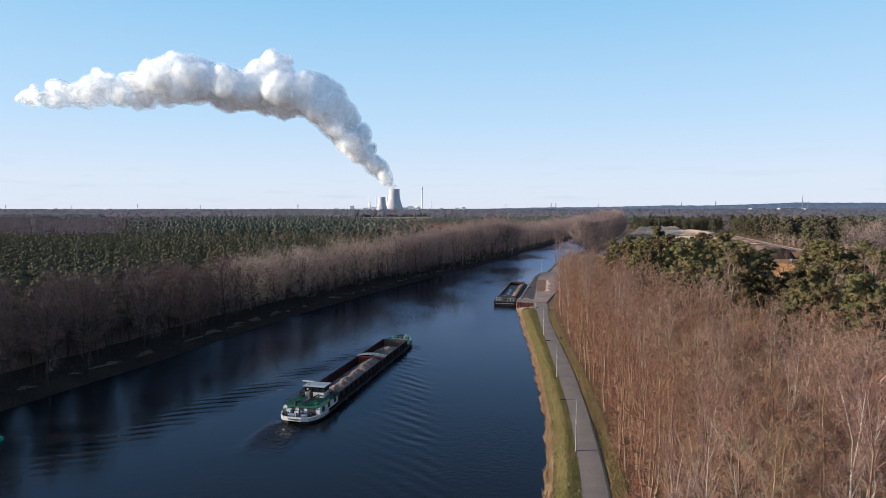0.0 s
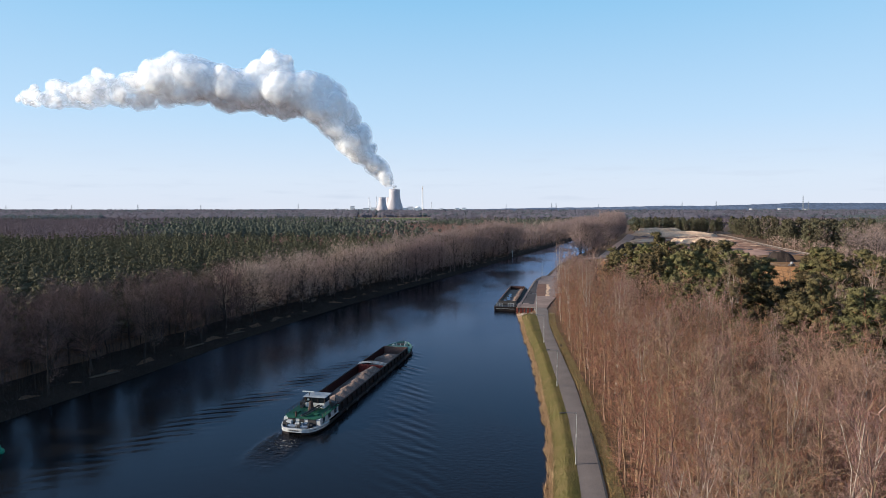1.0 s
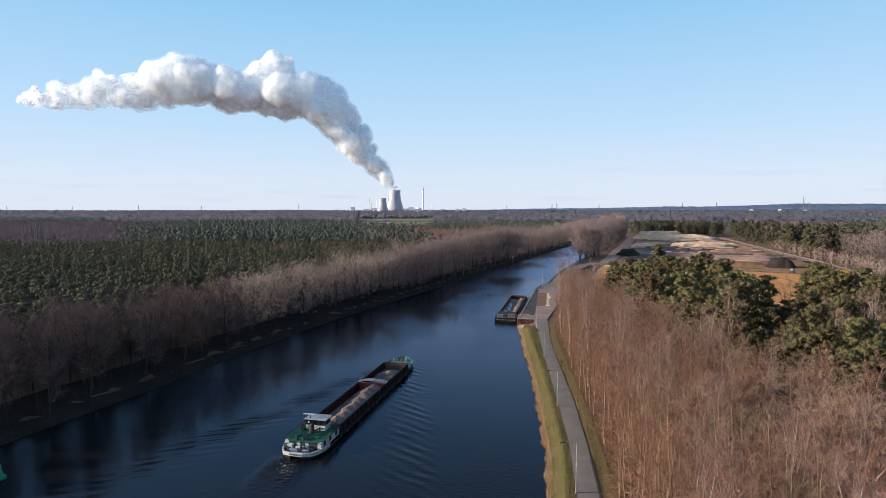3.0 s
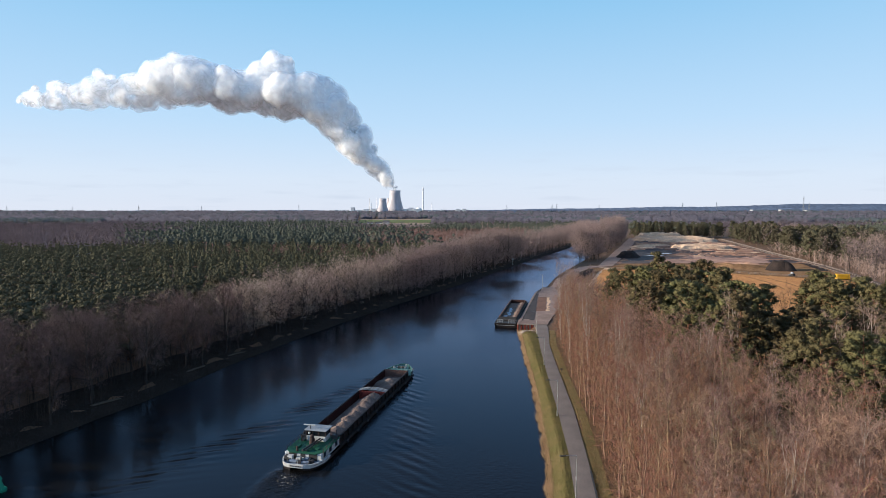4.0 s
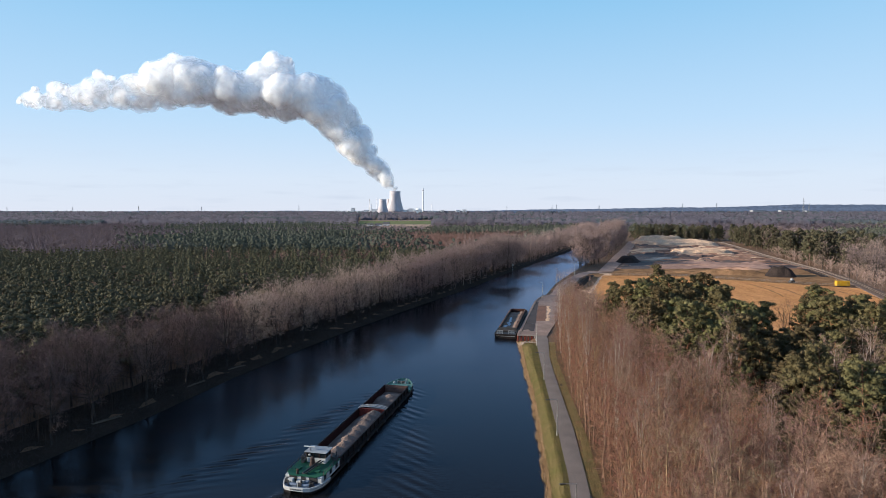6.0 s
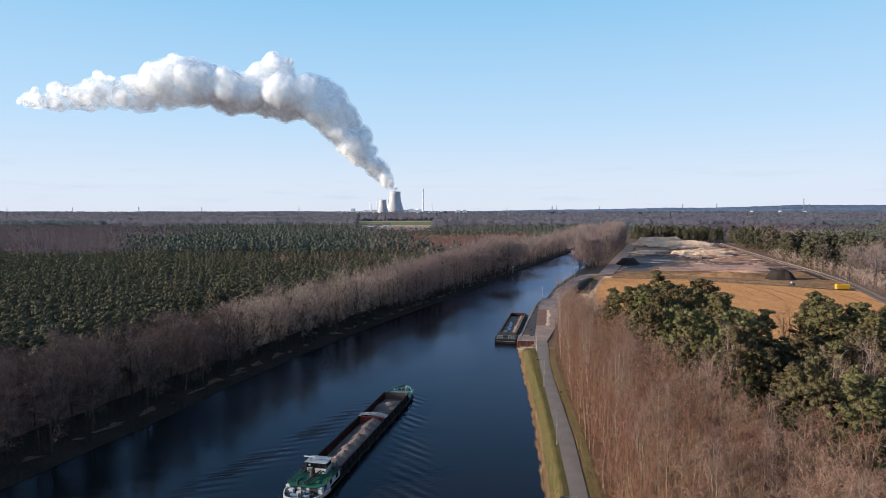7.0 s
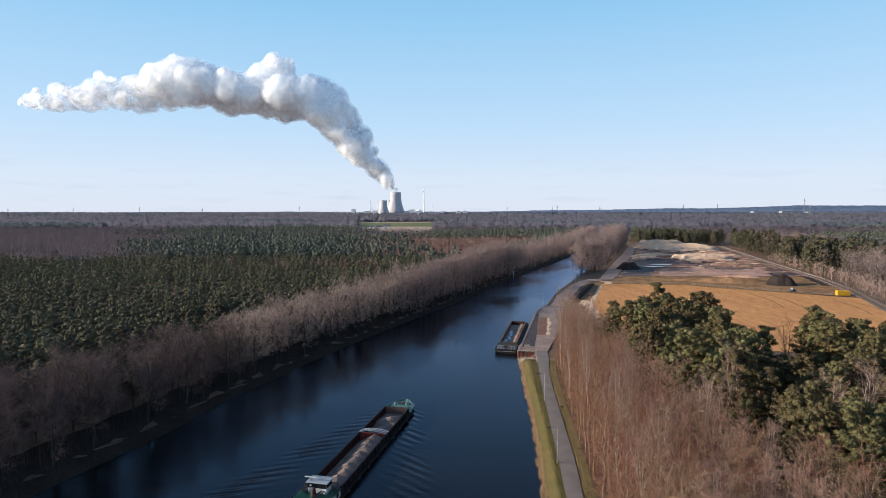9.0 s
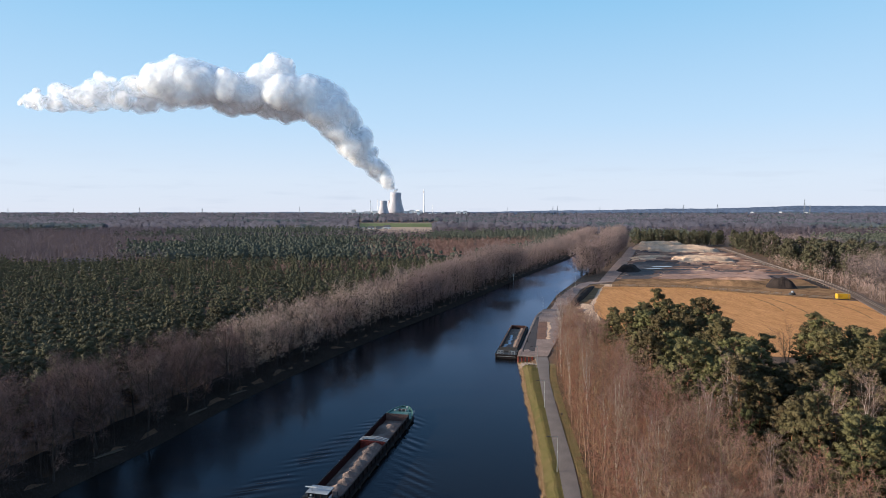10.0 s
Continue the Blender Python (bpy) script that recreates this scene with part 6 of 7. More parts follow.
        part("bar", box_bm(0.12, 0.26, y0 - .07, y0 + 1.77, T + 0.45, T + 0.55), M_STEEL, fr)
    for y in (-2.9, -1.0, 1.0, 2.9):
        part("bollard", tube_bm((2.2, y, T), (2.2, y, T + 0.55), 0.16, 0.2, 8), M_DARK, b)
        part("bollard", tube_bm((44.6, y * 0.9, T), (44.6, y * 0.9, T + 0.6), 0.16, 0.2, 8), M_DARK, b)
    part("winch", tube_bm((3.8, -1.0, T + .35), (3.8, 1.0, T + .35), 0.35, sides=10), M_DARK, b)
    part("rub_rail", box_bm(0.5, 46, -3.58, -3.5, 0.9, 1.12, 0.02), M_DARK, b)
    part("rub_rail", box_bm(0.5, 46, 3.5, 3.58, 0.9, 1.12, 0.02), M_DARK, b)
    part("white_stripe", box_bm(-0.03, 0.02, -2.9, 2.9, 0.75, 0.87), M_STEEL, b)
    return b


hopper_barge()

# ---- quay face: sheet piles, head wall of red and pale piles, kerb ----
def quay_wall():
    q = thing("quay_wall", "rust-red sheet pile quay wall with pale gaps and concrete kerb", "quay", None)
    q["kind"] = "structure"
    # head wall across the end of the quay
    ax, ay, bx, by = 22.4, 180.6, 28.2, 180.0
    u = Vector((bx - ax, by - ay, 0)).normalized()
    nrm = Vector((u.y, -u.x, 0))
    for i in range(11):
        p = Vector((ax, ay, 0)) + u * (i * 0.53)
        bm = bmesh.new()
        red = i % 2 == 0
        d = 0.28 if red else 0.06
        c = [p - nrm * 0.2, p - nrm * 0.2 + u * 0.53, p + nrm * d + u * 0.43, p + nrm * d + u * 0.10]
        lo = [bm.verts.new((x.x, x.y, -1.0)) for x in c]
        hi = [bm.verts.new((x.x, x.y, BANK + 0.05)) for x in c]
        bm.faces.new(hi)
        for k in range(4):
            bm.faces.new((lo[k], lo[(k + 1) % 4], hi[(k + 1) % 4], hi[k]))
        part("pile", bm, M_PILE if red else M_STONE, q)
    k = box_bm(0, (Vector((bx, by, 0)) - Vector((ax, ay, 0))).length, -0.35, 0.3, BANK + 0.053, BANK + 0.28, 0.03)
    kb = part("kerb", k, M_STONE, q)
    kb.matrix_basis = pose(ax, ay, 0, 0, 0, math.degrees(math.atan2(by - ay, bx - ax)))
    # long face along the water
    y = 181.0
    i = 0
    while y < 262:
        a = Vector((float(quay_l(y)), y, 0))
        b_ = Vector((float(quay_l(y + 1.2)), y + 1.2, 0))
        e = (b_ - a).normalized()
        nn = Vector((-e.y, e.x, 0))
        d = 0.22 if i % 2 else 0.02
        bm = bmesh.new()
        c = [a - nn * 0.3, b_ - nn * 0.3, b_ + nn * d - e * .15, a + nn * d + e * .15]
        lo = [bm.verts.new((x.x, x.y, -2.0)) for x in c]
        hi = [bm.verts.new((x.x, x.y, BANK + 0.1)) for x in c]
        bm.faces.new(hi)
        for k in range(4):
            bm.faces.new((lo[k], lo[(k + 1) % 4], hi[(k + 1) % 4], hi[k]))
        part("pile", bm, M_RUST, q)
        y += 1.2
        i += 1
    ys_ = np.arange(181, 263, 6.0)
    v, f = [], []
    for y in ys_:
        x = float(quay_l(y))
        v += [(x - 0.3, y, BANK + 0.104), (x + 0.45, y, BANK + 0.104), (x + 0.45, y, BANK + 0.34), (x - 0.3, y, BANK + 0.34)]
    f = [(4 * i + j, 4 * i + (j + 1) % 4, 4 * i + 4 + (j + 1) % 4, 4 * i + 4 + j) for i in range(len(ys_) - 1) for j in range(4)]
    part_np("kerb", v, f, M_CONCRETE, q)


quay_wall()


def mooring_post(x, y):
    t = thing("mooring_bollard", "short dark steel mooring bollard on the quay", "bollard", pose(x, y, BANK + 0.3), "bollards on the quay")
    part("post", tube_bm((0, 0, -0.1), (0, 0, 0.5), 0.16, 0.14, 8), M_DARK, t)
    part("cap", tube_bm((0, 0, 0.5), (0, 0, 0.6), 0.24, 0.2, 8), M_DARK, t)


for y in (186, 200, 214, 228, 242, 256):
    mooring_post(float(quay_l(y)) + 0.9, y)

# riprap stones at the head of the quay
rnd = random.Random(31)
rip = thing("riprap", "heap of pinkish-grey bank stones below the quay", "stones", pose(0, 0, 0))
rock_meshes = []
for k in range(4):
    bm = ball_bm((0, 0, 0), 0.42, (1.2, 1, 0.7), 1)
    for v in bm.verts:
        v.co *= rnd.uniform(0.75, 1.2)
    me = bpy.data.meshes.new("stone")
    bm.to_mesh(me)
    bm.free()
    me.materials.append(M_STONE)
    rock_meshes.append(me)
for i in range(150):
    k = rnd.random()
    x, y = 21.4 + 6.4 * rnd.random(), 171.5 + 6.2 * rnd.random()
    h = float(ground_z(x, y))
    o = new("stone", rock_meshes[i % 4])
    o.parent = rip
    o.matrix_basis = pose(x, y, h + 0.05, rnd.uniform(0, 360), rnd.uniform(0, 360), rnd.uniform(0, 360))


# ---- street lamps along the path ----
def street_lamp(x, y, turn, h=6.3):
    t = thing("street_lamp", "slim galvanised street lamp with a horizontal arm over the path", "street lamp", pose(x, y, float(ground_z(x, y)) , 0, 0, turn), "lamps along the canal path")
    part("base", tube_bm((0, 0, -0.2), (0, 0, 0.9), 0.11, 0.10, 8), M_STEEL, t)
    part("pole", tube_bm((0, 0, 0.85), (0, 0, h), 0.075, 0.05, 8), M_STEEL, t)
    part("arm", tube_bm((0, 0, h - 0.05), (1.45, 0, h + 0.1), 0.045, 0.035, 6), M_STEEL, t)
    part("lamp_head", box_bm(1.35, 2.1, -0.14, 0.14, h + 0.03, h + 0.16, 0.04), M_DARK, t)
    part("band", tube_bm((0, 0, 3.4), (0, 0, 3.75), 0.09, sides=8), M_WHITE, t)


street_lamp(15.6, 68.3, 190)
street_lamp(19.3, 99.5, 190)
street_lamp(22.7, 133, 190)
street_lamp(26.3, 167, 190)
street_lamp(43.6, 262, 190, 7.5)
street_lamp(76, 345, 190, 7.0)

# small sign post by the path
sg = thing("sign_post", "small wooden marker post beside the path", "sign", pose(25.3, 126.5, BANK + 0.1))
part("post", box_bm(-0.06, 0.06, -0.06, 0.06, -0.1, 1.0, 0.02), M_LOG, sg)
part("board", box_bm(-0.25, 0.25, -0.09, -0.06, 0.55, 1.0, 0.01), M_LOG, sg)

# green channel buoy
bu = thing("channel_buoy", "green conical channel buoy floating on the canal", "buoy", pose(-57.9, 75.6, 0, 4, 3, 0))
part("float", tube_bm((0, 0, -0.4), (0, 0, 0.35), 0.75, 0.7, 14), M_BUOY, bu)
part("cone", tube_bm((0, 0, 0.35), (0, 0, 1.7), 0.5, 0.08, 12), M_BUOY, bu)
part("top_mark", tube_bm((0, 0, 1.65), (0, 0, 2.2), 0.28, 0.02, 10), M_BUOY, bu)

# small marker on the far bank by the bend
mk = thing("bank_marker", "pale navigation marker post at the far bank", "marker", pose(45.5, 392, 0.2))
part("post", tube_bm((0, 0, -0.5), (0, 0, 4.2), 0.12, 0.1, 8), M_WHITE, mk)
part("panel", box_bm(-0.6, 0.6, -0.05, 0.05, 3.2, 4.6, 0.02), M_STEEL, mk)

# fallen logs on the far bank
rnd = random.Random(55)
for i, (x, y) in enumerate(((-62.5, 107), (-55.5, 131), (-51.5, 145))):
    lg = thing("log_pile", "pale cut logs lying on the shaded bank", "logs", pose(x, y, float(ground_z(x, y)) + 0.08, 0, 0, rnd.uniform(50, 75)), "logs on the far bank")
    for k in range(3):
        part("log", tube_bm((-2.8 + rnd.uniform(-1, 1), k * 0.34 - .3, 0.1), (2.8 + rnd.uniform(-1, 1), k * 0.34 - .3 + rnd.uniform(-.2, .2), 0.12), 0.11, 0.08, 7), M_LOG, lg)


# ---- building site ----
def heap_thing(name, label, x, y, lx, ly, h, turn, mat, seed, flat=0.0, base=BANK):
    """An uneven earth or sand heap with steep flanks."""
    t = thing(name, label, "heap", pose(x, y, base, 0, 0, turn))
    n, m = 36, 22
    v = []
    for i in range(n + 1):
        for j in range(m + 1):
            a, b = -1 + 2 * i / n, -1 + 2 * j / m
            r = (abs(a) ** 2.6 + abs(b) ** 2.6) ** (1 / 2.6)
            k = max(0.0, 1 - r)
            k = min(1.0, k / max(0.05, 1 - flat))
            k = k * k * (3 - 2 * k)
            z = h * k * (1 + 0.22 * noise.noise(Vector((a * 3 + seed, b * 3, seed)))) + 0.10 * k * h * noise.noise(Vector((a * 9, b * 9, seed))) + min(1, 3 * k) * 0.45 * noise.noise(Vector((a * lx * 0.13, b * ly * 0.13, seed)))
            v.append((a * lx / 2, b * ly / 2, z - 0.1))
    f = [(i * (m + 1) + j, (i + 1) * (m + 1) + j, (i + 1) * (m + 1) + j + 1, i * (m + 1) + j + 1) for i in range(n) for j in range(m)]
    part_np("mound", v, f, mat, t)
    return t


heap_thing("sand_heap", "long flat-topped heap of pale sand", 259, 672, 84, 120, 4.4, 0, M_SAND, 1, 0.85)
heap_thing("sand_heap", "higher back tip of pale sand", 258, 712, 60, 40, 7.4, 4, M_SAND, 2, 0.7)
heap_thing("sand_heap", "low spread of pale sand", 224, 519, 54, 46, 4.6, -4, M_SAND, 3, 0.75)
heap_thing("sand_heap", "small ridge of pale sand", 196, 560, 50, 16, 2.4, 5, M_SAND, 5, 0.5)
heap_thing("soil_heap", "rounded dark brown soil heap", 196, 346, 18, 17, 5.4, -20, M_DARKDIRT, 4, 0.4)
heap_thing("soil_heap", "grey-brown soil bank beside the road", 137, 442, 20, 30, 4.4, -20, M_DARKDIRT, 6, 0.3)
heap_thing("soil_heap", "low brown soil ridge", 172, 432, 60, 14, 1.5, -8, M_DIRT, 7, 0.3)
heap_thing("soil_heap", "low brown soil ridge", 200, 470, 60, 12, 1.2, 4, M_DIRT, 11, 0.3)
heap_thing("soil_heap", "uneven ridge of brown soil", 172, 356, 54, 13, 2.9, -16, M_ROUGHGRASS, 8, 0.3)
heap_thing("soil_heap", "long dark overgrown bank between the canal tracks", 74, 314, 96, 4.6, 2.0, 69.5, M_DARKDIRT, 9, 0.3)

heap_thing("soil_heap", "low uneven ridge of turned soil", 165, 405, 70, 10, 1.6, -6, M_DIRT, 21, 0.3)
heap_thing("soil_heap", "low uneven ridge of turned soil", 215, 415, 50, 9, 1.3, 3, M_DIRT, 22, 0.3)
heap_thing("soil_heap", "low uneven ridge of turned soil", 180, 455, 44, 8, 1.2, -4, M_DIRT, 23, 0.3)
heap_thing("soil_heap", "low uneven ridge of turned soil", 228, 455, 34, 9, 1.5, 6, M_DIRT, 24, 0.3)
heap_thing("soil_heap", "low uneven ridge of turned soil", 175, 520, 40, 9, 1.6, 4, M_DIRT, 25, 0.3)
heap_thing("soil_heap", "low uneven ridge of turned soil", 222, 545, 60, 9, 1.7, -3, M_DIRT, 26, 0.3)
heap_thing("soil_heap", "low uneven ridge of turned soil", 205, 590, 50, 10, 1.6, 5, M_DIRT, 27, 0.3)
heap_thing("soil_heap", "low uneven ridge of turned soil", 232, 610, 44, 8, 2.2, -4, M_DIRT, 28, 0.3)
heap_thing("soil_heap", "low uneven ridge of turned soil", 190, 385, 40, 8, 1.5, -14, M_DIRT, 29, 0.3)
heap_thing("soil_heap", "low uneven ridge of turned soil", 150, 365, 40, 7, 1.2, -14, M_ROUGHGRASS, 30, 0.3)


def puddle(x, y, lx, ly, seed):
    rnd = random.Random(seed)
    n = 18
    v = [(x + math.cos(2 * math.pi * i / n) * lx * rnd.uniform(.6, 1), y + math.sin(2 * math.pi * i / n) * ly * rnd.uniform(.6, 1), BANK + 0.55) for i in range(n)]
    tagged(new("puddle", mesh_of("puddle", v, [tuple(range(n))], M_GLASS)), "shallow rain puddle reflecting the sky", "puddle", kind="structure")


puddle(173, 471, 13, 4, 1)
puddle(160, 452, 9, 3, 2)
puddle(186, 463, 9, 3, 3)

# yellow container and small machine
ct = thing("yellow_container", "yellow steel site container", "container", pose(201, 299.5, BANK + 0.2, 0, 0, -8))
part("body", box_bm(-3.0, 3.0, -1.2, 1.2, 0.1, 2.6, 0.05), M_YELLOW, ct)
for i in range(20):
    part("rib", box_bm(-2.85 + i * 0.29, -2.72 + i * 0.29, -1.26, -1.203, 0.3, 2.4), M_YELLOW, ct)
for sx in (-2.7, 2.6):
    part("skid", box_bm(sx, sx + 0.15, -1.1, 1.1, -0.1, 0.1), M_DARK, ct)
part("door_bar", tube_bm((2.0, -1.3, 0.3), (2.0, -1.3, 2.4), 0.03, sides=6), M_STEEL, ct)

mc = thing("site_roller", "small dark site machine with a pale cab", "machine", pose(184, 314, BANK + 0.1, 0, 0, 20))
part("chassis", box_bm(-1.3, 1.3, -0.7, 0.7, 0.5, 1.3, 0.08), M_DARK, mc)
part("cab", box_bm(-0.4, 0.6, -0.6, 0.6, 1.3, 2.2, 0.06), M_GREY, mc)
for sx in (-1.1, 1.1):
    part("drum", tube_bm((sx, -0.75, 0.55), (sx, 0.75, 0.55), 0.55, sides=14), M_DARK, mc)


# fence along the railway and the field
def wire_fence(name, label, pts, every, h):
    fc = thing(name, label, "fence")
    k = 0
    for (x0, y0), (x1, y1) in zip(pts, pts[1:]):
        L = math.hypot(x1 - x0, y1 - y0)
        n = int(L / every)
        for i in range(n):
            x, y = x0 + (x1 - x0) * i / n, y0 + (y1 - y0) * i / n
            part("post", tube_bm((x, y, BANK - 0.1), (x, y, BANK + h), 0.09, sides=5), M_LOG, fc)
        for zz in (0.45, 0.8):
            part("wire", tube_bm((x0, y0, BANK + h * zz), (x1, y1, BANK + h * zz), 0.03, sides=4), M_STEEL, fc)


wire_fence("railway_fence", "pale post and wire fence along the railway", [(213, 322), (230, 372), (243, 422), (263, 498)], 5.0, 2.0)
wire_fence("field_fence", "weathered post and wire fence behind the dry field", [(98, 351), (140, 343), (170, 320), (198, 297)], 5.0, 1.6)

# rails on their sleepers
rl = thing("railway_track", "single railway track on grey ballast", "railway")
rp = [(169.5, 204), (189.5, 249), (219, 319), (236, 370.5), (249, 420.5), (269, 496.5), (302, 612.5), (327, 704.5)]
for off in (-0.72, 0.72):
    v, f = [], []
    for i, (x, y) in enumerate(rp):
        v += [(x + off - .06, y, BANK + .72), (x + off + .06, y, BANK + .72), (x + off + .06, y, BANK + .95), (x + off - .06, y, BANK + .95)]
    f = [(4 * i + j, 4 * i + (j + 1) % 4, 4 * i + 4 + (j + 1) % 4, 4 * i + 4 + j) for i in range(len(rp) - 1) for j in range(4)]
    part_np("rail", v, f, M_RAIL, rl)
sl = mesh_of("sleeper", [(-1.3, -.14, .62), (1.3, -.14, .62), (1.3, .14, .62), (-1.3, .14, .62), (-1.3, -.14, .8), (1.3, -.14, .8), (1.3, .14, .8), (-1.3, .14, .8)], [(4, 5, 6, 7), (0, 1, 5, 4), (1, 2, 6, 5), (2, 3, 7, 6), (3, 0, 4, 7)], M_DARKDIRT)
for (x0, y0), (x1, y1) in zip(rp[:3], rp[1:4]):
    n = int(math.hypot(x1 - x0, y1 - y0) / 1.3)
    for i in range(n):
        o = new("sleeper", sl)
        o.parent = rl
        o.matrix_basis = pose(x0 + (x1 - x0) * i / n, y0 + (y1 - y0) * i / n, BANK, 0, 0, -22)

# ---- power station on the horizon ----
PY = 4050.0
PX = lambda px: (px - 697.0) / 1055.0 * PY - 330.0      # sideways places in line with the tower


def cooling_tower(name, label, x, y, r_base, h, z=0.0):
    t = thing(name, label, "cooling tower", pose(x, y, z))
    prof = [(0.06, 1.0), (0.2, 0.885), (0.4, 0.735), (0.6, 0.625), (0.75, 0.572), (0.88, 0.56), (1.0, 0.572)]
    n = 48
    v, f = [], []
    for k, r in prof:
        for i in range(n):
            a = 2 * math.pi * i / n
            v.append((math.cos(a) * r_base * r, math.sin(a) * r_base * r, k * h))
    for j in range(len(prof) - 1):
        for i in range(n):
            f.append((j * n + i, j * n + (i + 1) % n, (j + 1) * n + (i + 1) % n, (j + 1) * n + i))
    ob = part_np("shell", v, f, M_TOWER, t, smooth=True)
    md = ob.modifiers.new("wall", "SOLIDIFY")
    md.thickness = 1.5
    for i in range(24):
        a, b = 2 * math.pi * i / 24, 2 * math.pi * (i + 0.5) / 24
        part("column", tube_bm((math.cos(a) * r_base * 1.03, math.sin(a) * r_base * 1.03, -8), (math.cos(b) * r_base, math.sin(b) * r_base, h * 0.065), 1.2, sides=5), M_TOWER, t)
    rim = tube_bm((0, 0, h), (0, 0, h + 2), r_base * 0.586, sides=48)
    bmesh.ops.delete(rim, geom=[fc for fc in rim.faces if len(fc.verts) > 4], context="FACES_ONLY")
    part("rim", rim, M_TOWER, t)
    return t


TX = -330.0
cooling_tower("cooling_tower", "large grey concrete cooling tower giving off steam", TX, PY, 64, 150, 15)
cooling_tower("cooling_tower", "slim grey tower half hidden behind the large one", (TX - 40) * 1.02, PY + 80, 26, 97, 17)
cooling_tower("cooling_tower", "smaller grey cooling tower behind stacks", TX - 67, PY - 160, 40, 91, 17)


def chimney(px, top_m, r, label="tall slender power station chimney"):
    t = thing("chimney", label, "chimney", pose((TX + (px - 698) / 1055 * PY) * (PY - 95) / PY, PY - 95, 15), "power station chimneys")
    part("shaft", tube_bm((0, 0, -5), (0, 0, top_m), r * 1.4, r, 12), M_PLANT, t)
    part("band", tube_bm((0, 0, top_m * 0.9), (0, 0, top_m * 0.93), r * 1.12, sides=12), M_ROOF, t)


chimney(747.5, 168, 3.2, "tall pale exhaust chimney beside the reactor dome")
for px, hgt in ((653, 100), (666, 102), (656, 66), (670, 70), (680, 58), (763, 66)):
    chimney(px, hgt, 1.6)


def plant_block(x0, x1, h, label="pale power station building", dy=-130):
    a, b = TX + (x0 - 698) / 1055 * PY, TX + (x1 - 698) / 1055 * PY
    t = thing("plant_building", label, "building", pose((a + b) / 2, PY + dy, 15), "power station buildings")
    w = (b - a) / 2
    part("wall", box_bm(-w, w, -20, 20, -5, h, 0.3), M_PLANT, t)
    part("roof", box_bm(-w - 0.5, w + 0.5, -20.5, 20.5, h + .01, h + 1.2), M_GREY, t)


for i, (x0, x1, h) in enumerate(((598, 605, 20), (609, 619, 17), (626, 632, 36), (634, 645, 18), (648, 658, 24), (662, 674, 28), (716, 728, 26), (724, 733, 34), (733, 742, 26), (736, 746, 20), (757, 775, 16), (804, 811, 24), (815, 822, 27), (778, 784, 22))):
    plant_block(x0, x1, h, dy=-130 - 3 * i)
dm = thing("reactor_dome", "pale domed reactor building", "building", pose(TX + 42 / 1055 * PY, PY - 75, 15))
part("drum", tube_bm((0, 0, -5), (0, 0, 18), 24, sides=32), M_PLANT, dm)
part("dome", ball_bm((0, 0, 18), 24, (1, 1, 0.8), 3), M_PLANT, dm, smooth=True)


# lattice masts on the skyline
def lattice_mast(x, y, h, w):
    t = thing("lattice_mast", "thin steel lattice mast on the horizon", "mast", pose(x, y, float(ground_z(x, y)) - 2), "masts on the horizon")
    for sx in (-1, 1):
        for sy in (-1, 1):
            part("leg", tube_bm((sx * w, sy * w, 0), (sx * w * 0.12, sy * w * 0.12, h), 0.55, 0.4, 4), M_STEEL, t)
    for k in (0.62, 0.75, 0.88):
        part("cross_arm", box_bm(-w * 1.6 * (1.5 - k), w * 1.6 * (1.5 - k), -0.4, 0.4, h * k, h * k + 1.0), M_STEEL, t)


for px, d, h in ((245, 4300, 56), (356, 4400, 52), (528, 4200, 60), (975, 4400, 66), (983, 4450, 70), (895, 4500, 60), (1058, 4400, 62), (1418, 3900, 112), (1428, 3700, 70), (1205, 4300, 75), (1265, 4300, 80), (12, 4500, 50), (128, 4500, 50)):
    lattice_mast((px - 784) / 1055 * d, d, h, 4.5)


# ---- farmhouses between the woods ----
def house(x, y, w, d, h, turn, roofmat, label):
    t = thing("farmhouse", label, "house", pose(x, y, float(ground_z(x, y)), 0, 0, turn), "houses between the woods")
    wall = part("wall", box_bm(-w / 2, w / 2, -d / 2, d / 2, -0.5, h, 0.05), M_PLANT if roofmat is M_DARKROOF else M_RUST, t)
    bm = bmesh.new()
    e, r = 0.6, h + d * 0.42
    a = [bm.verts.new(p) for p in ((-w / 2 - e, -d / 2 - e, h - .3), (w / 2 + e, -d / 2 - e, h - .3), (w / 2 + e, d / 2 + e, h - .3), (-w / 2 - e, d / 2 + e, h - .3), (-w / 2 - e, 0, r), (w / 2 + e, 0, r))]
    for q in ((0, 1, 5, 4), (2, 3, 4, 5), (0, 4, 3), (1, 2, 5), (3, 2, 1, 0)):
        bm.faces.new([a[i] for i in q])
    part("roof", bm, roofmat, t)
    n = max(2, int(w / 3))
    for i in range(n):
        xx = -w / 2 + (i + 0.5) * w / n
        part("window", box_bm(xx - .6, xx + .6, -d / 2 - .06, -d / 2 - .003, 1.0, 2.4), M_GLASS, wall)


house(-139, 1440, 15, 11, 5, -3, M_DARKROOF, "tall dark-roofed barn at the edge of the stubble field")
for x, y, w, tn in ((-158, 1450, 15, 4), (-178, 1446, 13, -6)):
    house(x, y, w, 8, 3.4, tn, M_DARKROOF, "low pale farm shed with a dark roof")
for i, (x, y, w, tn) in enumerate(((-395, 1190, 15, 5), (-372, 1200, 14, -10), (-352, 1196, 16, 8), (-330, 1215, 18, 0), (-310, 1208, 22, 4))):
    house(x, y, w, 10, 6, tn, M_ROOF if i < 3 else M_DARKROOF, "brick house with a red tiled roof" if i < 3 else "pale house with a dark roof")
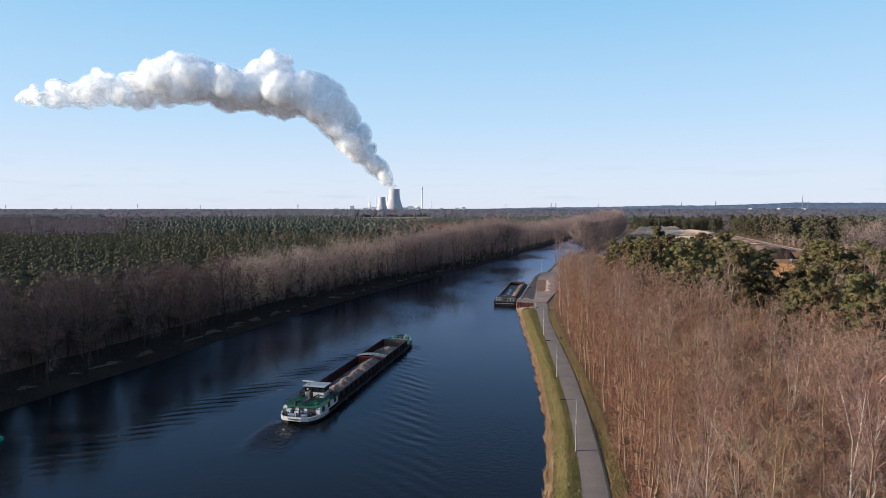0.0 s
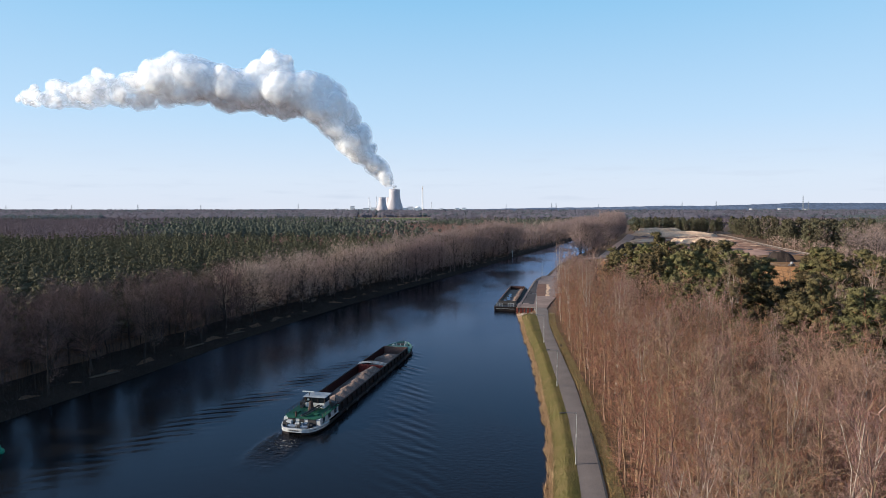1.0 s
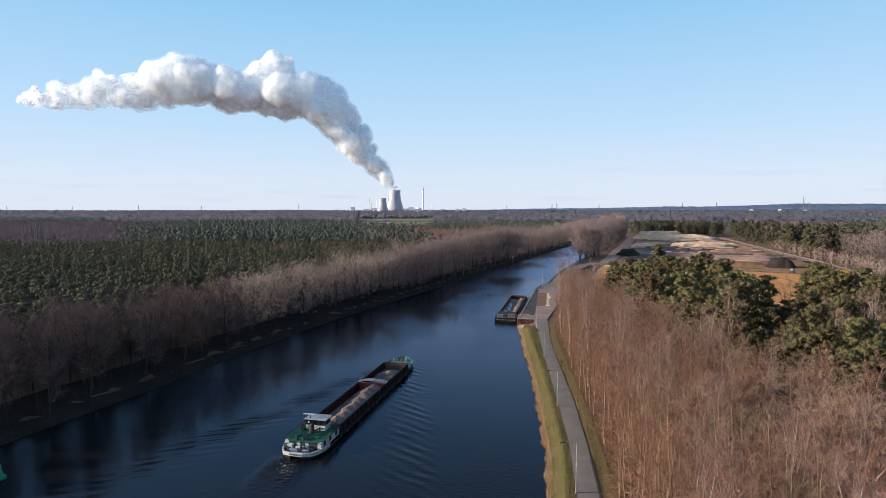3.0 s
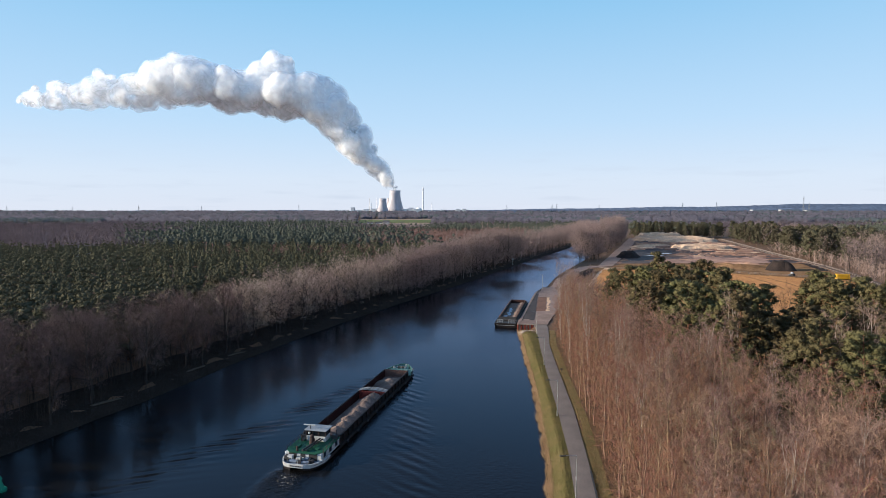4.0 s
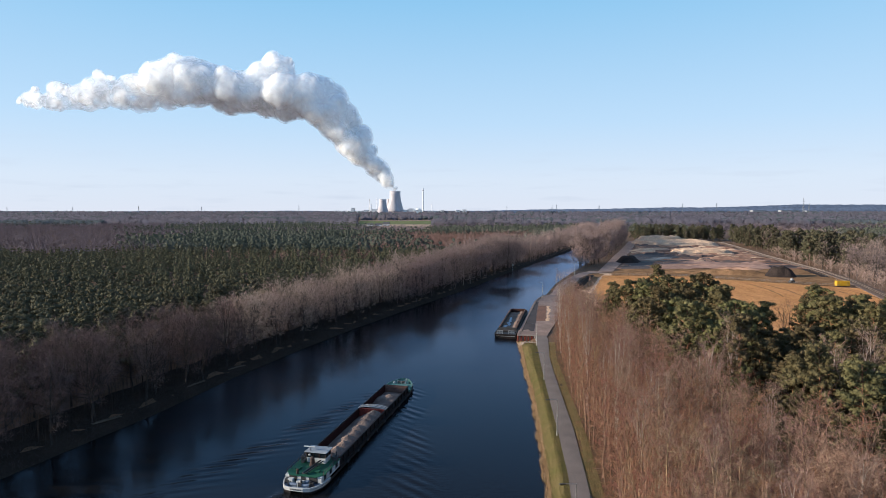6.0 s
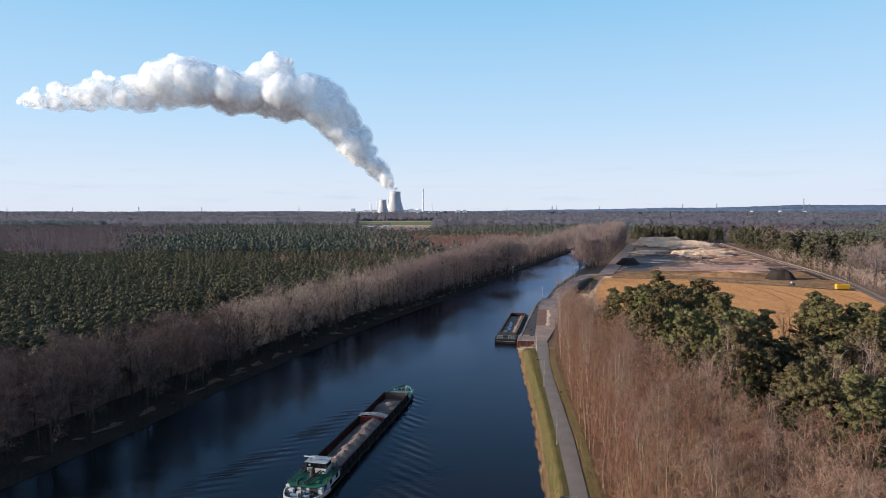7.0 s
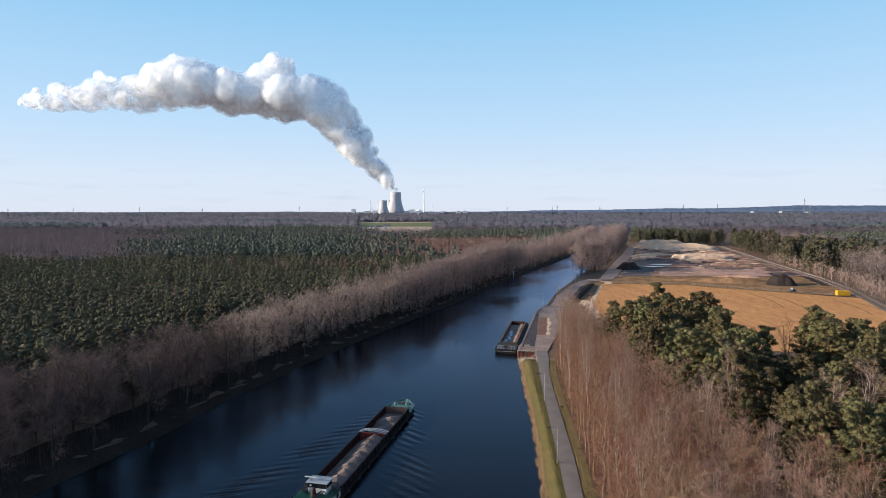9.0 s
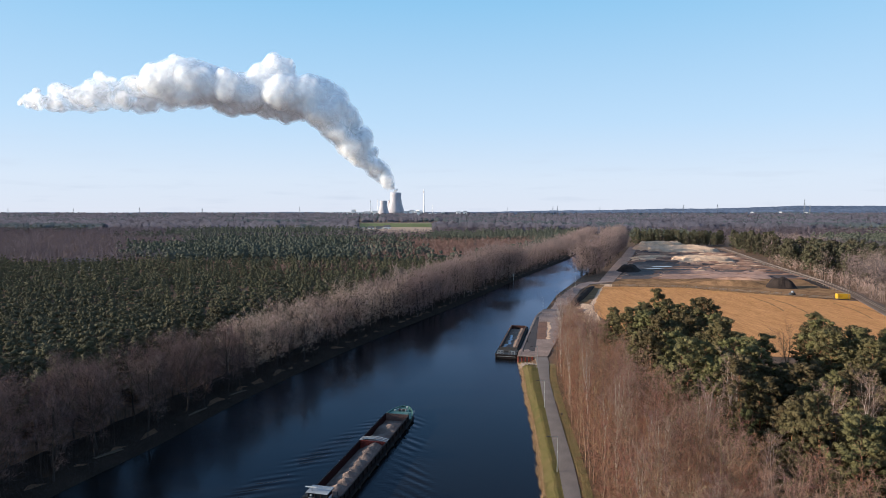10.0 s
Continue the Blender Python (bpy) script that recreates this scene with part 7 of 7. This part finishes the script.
house(-275, 447, 26, 12, 4, 6, M_DARKROOF, "low house with a dark roof at the wood's edge")
for px, w, h in ((1338, 90, 27), (1362, 60, 24), (1392, 120, 28), (1430, 70, 25)):
    ih = thing("industrial_hall", "long pale industrial hall far off", "building", pose((px - 784) / 1055 * 4000, 4000, 10), "industrial halls far off")
    part("wall", box_bm(-w / 2, w / 2, -20, 20, -3, h, 0.3), M_GREY, ih)
    part("roof", box_bm(-w / 2 - 0.5, w / 2 + 0.5, -20.5, 20.5, h + .01, h + 1.0), M_GREY, ih)


# ---- steam plume ----
def plume():
    """Billows of steam rising from the tower and drifting with the wind, swelling as they go."""
    t = thing("steam_plume", "great white and grey steam plume drifting from the cooling tower", "steam")
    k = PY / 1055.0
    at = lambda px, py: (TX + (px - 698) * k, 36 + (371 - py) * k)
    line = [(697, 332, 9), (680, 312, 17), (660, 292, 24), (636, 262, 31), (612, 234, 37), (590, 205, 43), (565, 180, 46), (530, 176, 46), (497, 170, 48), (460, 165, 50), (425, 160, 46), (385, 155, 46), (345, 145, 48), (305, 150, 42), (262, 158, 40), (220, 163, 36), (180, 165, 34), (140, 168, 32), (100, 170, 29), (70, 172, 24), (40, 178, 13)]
    rnd = random.Random(12)
    dense, wisps = [], []
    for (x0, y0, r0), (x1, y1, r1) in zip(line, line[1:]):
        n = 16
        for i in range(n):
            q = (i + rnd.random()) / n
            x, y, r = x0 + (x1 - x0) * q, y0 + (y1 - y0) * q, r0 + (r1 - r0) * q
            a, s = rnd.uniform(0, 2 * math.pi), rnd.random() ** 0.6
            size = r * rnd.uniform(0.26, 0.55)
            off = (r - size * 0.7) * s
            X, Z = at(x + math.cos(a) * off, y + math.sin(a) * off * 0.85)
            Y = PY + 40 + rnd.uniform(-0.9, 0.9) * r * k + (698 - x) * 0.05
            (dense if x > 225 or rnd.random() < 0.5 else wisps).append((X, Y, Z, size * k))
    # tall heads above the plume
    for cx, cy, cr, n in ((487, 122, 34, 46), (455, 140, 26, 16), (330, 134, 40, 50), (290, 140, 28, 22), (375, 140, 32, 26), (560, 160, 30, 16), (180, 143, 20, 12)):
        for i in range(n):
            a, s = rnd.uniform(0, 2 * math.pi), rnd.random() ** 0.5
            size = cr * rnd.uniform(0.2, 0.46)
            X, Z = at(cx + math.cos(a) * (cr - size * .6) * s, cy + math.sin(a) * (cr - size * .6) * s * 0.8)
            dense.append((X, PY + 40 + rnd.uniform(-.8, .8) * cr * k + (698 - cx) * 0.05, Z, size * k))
    bm = bmesh.new()
    bmesh.ops.create_icosphere(bm, subdivisions=2, radius=1)
    bm.verts.ensure_lookup_table()
    sv = np.array([v.co[:] for v in bm.verts])
    sf = np.array([[v.index for v in f.verts] for f in bm.faces], dtype=np.int32)
    bm.free()
    small = bpy.data.textures.new("steam_curl", "CLOUDS")
    small.noise_scale, small.noise_depth = 48, 3
    big = bpy.data.textures.new("steam_swell", "CLOUDS")
    big.noise_scale, big.noise_depth = 150, 2

    def billow(name, puffs, mat, label, voxel, out, curl):
        """One closed skin over all the puffs, curled by noise and pushed outwards."""
        V, F, n = [], [], 0
        for x, y, z, r in puffs:
            V.append(sv * r + (x, y, z))
            F.append(sf + n)
            n += len(sv)
        ob = part_np(name, np.concatenate(V), np.concatenate(F), mat, t, label, True)
        md = ob.modifiers.new("skin", "REMESH")
        md.mode, md.voxel_size, md.use_smooth_shade = "VOXEL", voxel, True
        md = ob.modifiers.new("soften", "SMOOTH")
        md.factor, md.iterations = 0.5, 60
        for tex, k in ((big, curl), (small, curl * 0.3)):
            md = ob.modifiers.new("curl", "DISPLACE")
            md.texture, md.strength, md.texture_coords = tex, k, "GLOBAL"
            md.mid_level = 0.5 - (out / k if tex is big else 0)
    everything = dense + wisps
    # the old end of the plume is thinner than its body
    solid = [(x, y, z, r * (1 - 0.55 * min(1, max(0, (TX - 1200 - x) / 1100)))) for x, y, z, r in everything]
    billow("billow", solid, M_STEAM, "dense white billows", 9.0, -8.0, 38.0)
    for out, mat in ((1.0, M_VEIL), (11.0, M_THINVEIL)):
        billow("vapour_veil", everything, mat, "thin vapour round the billows", 10.0, out, 42.0)


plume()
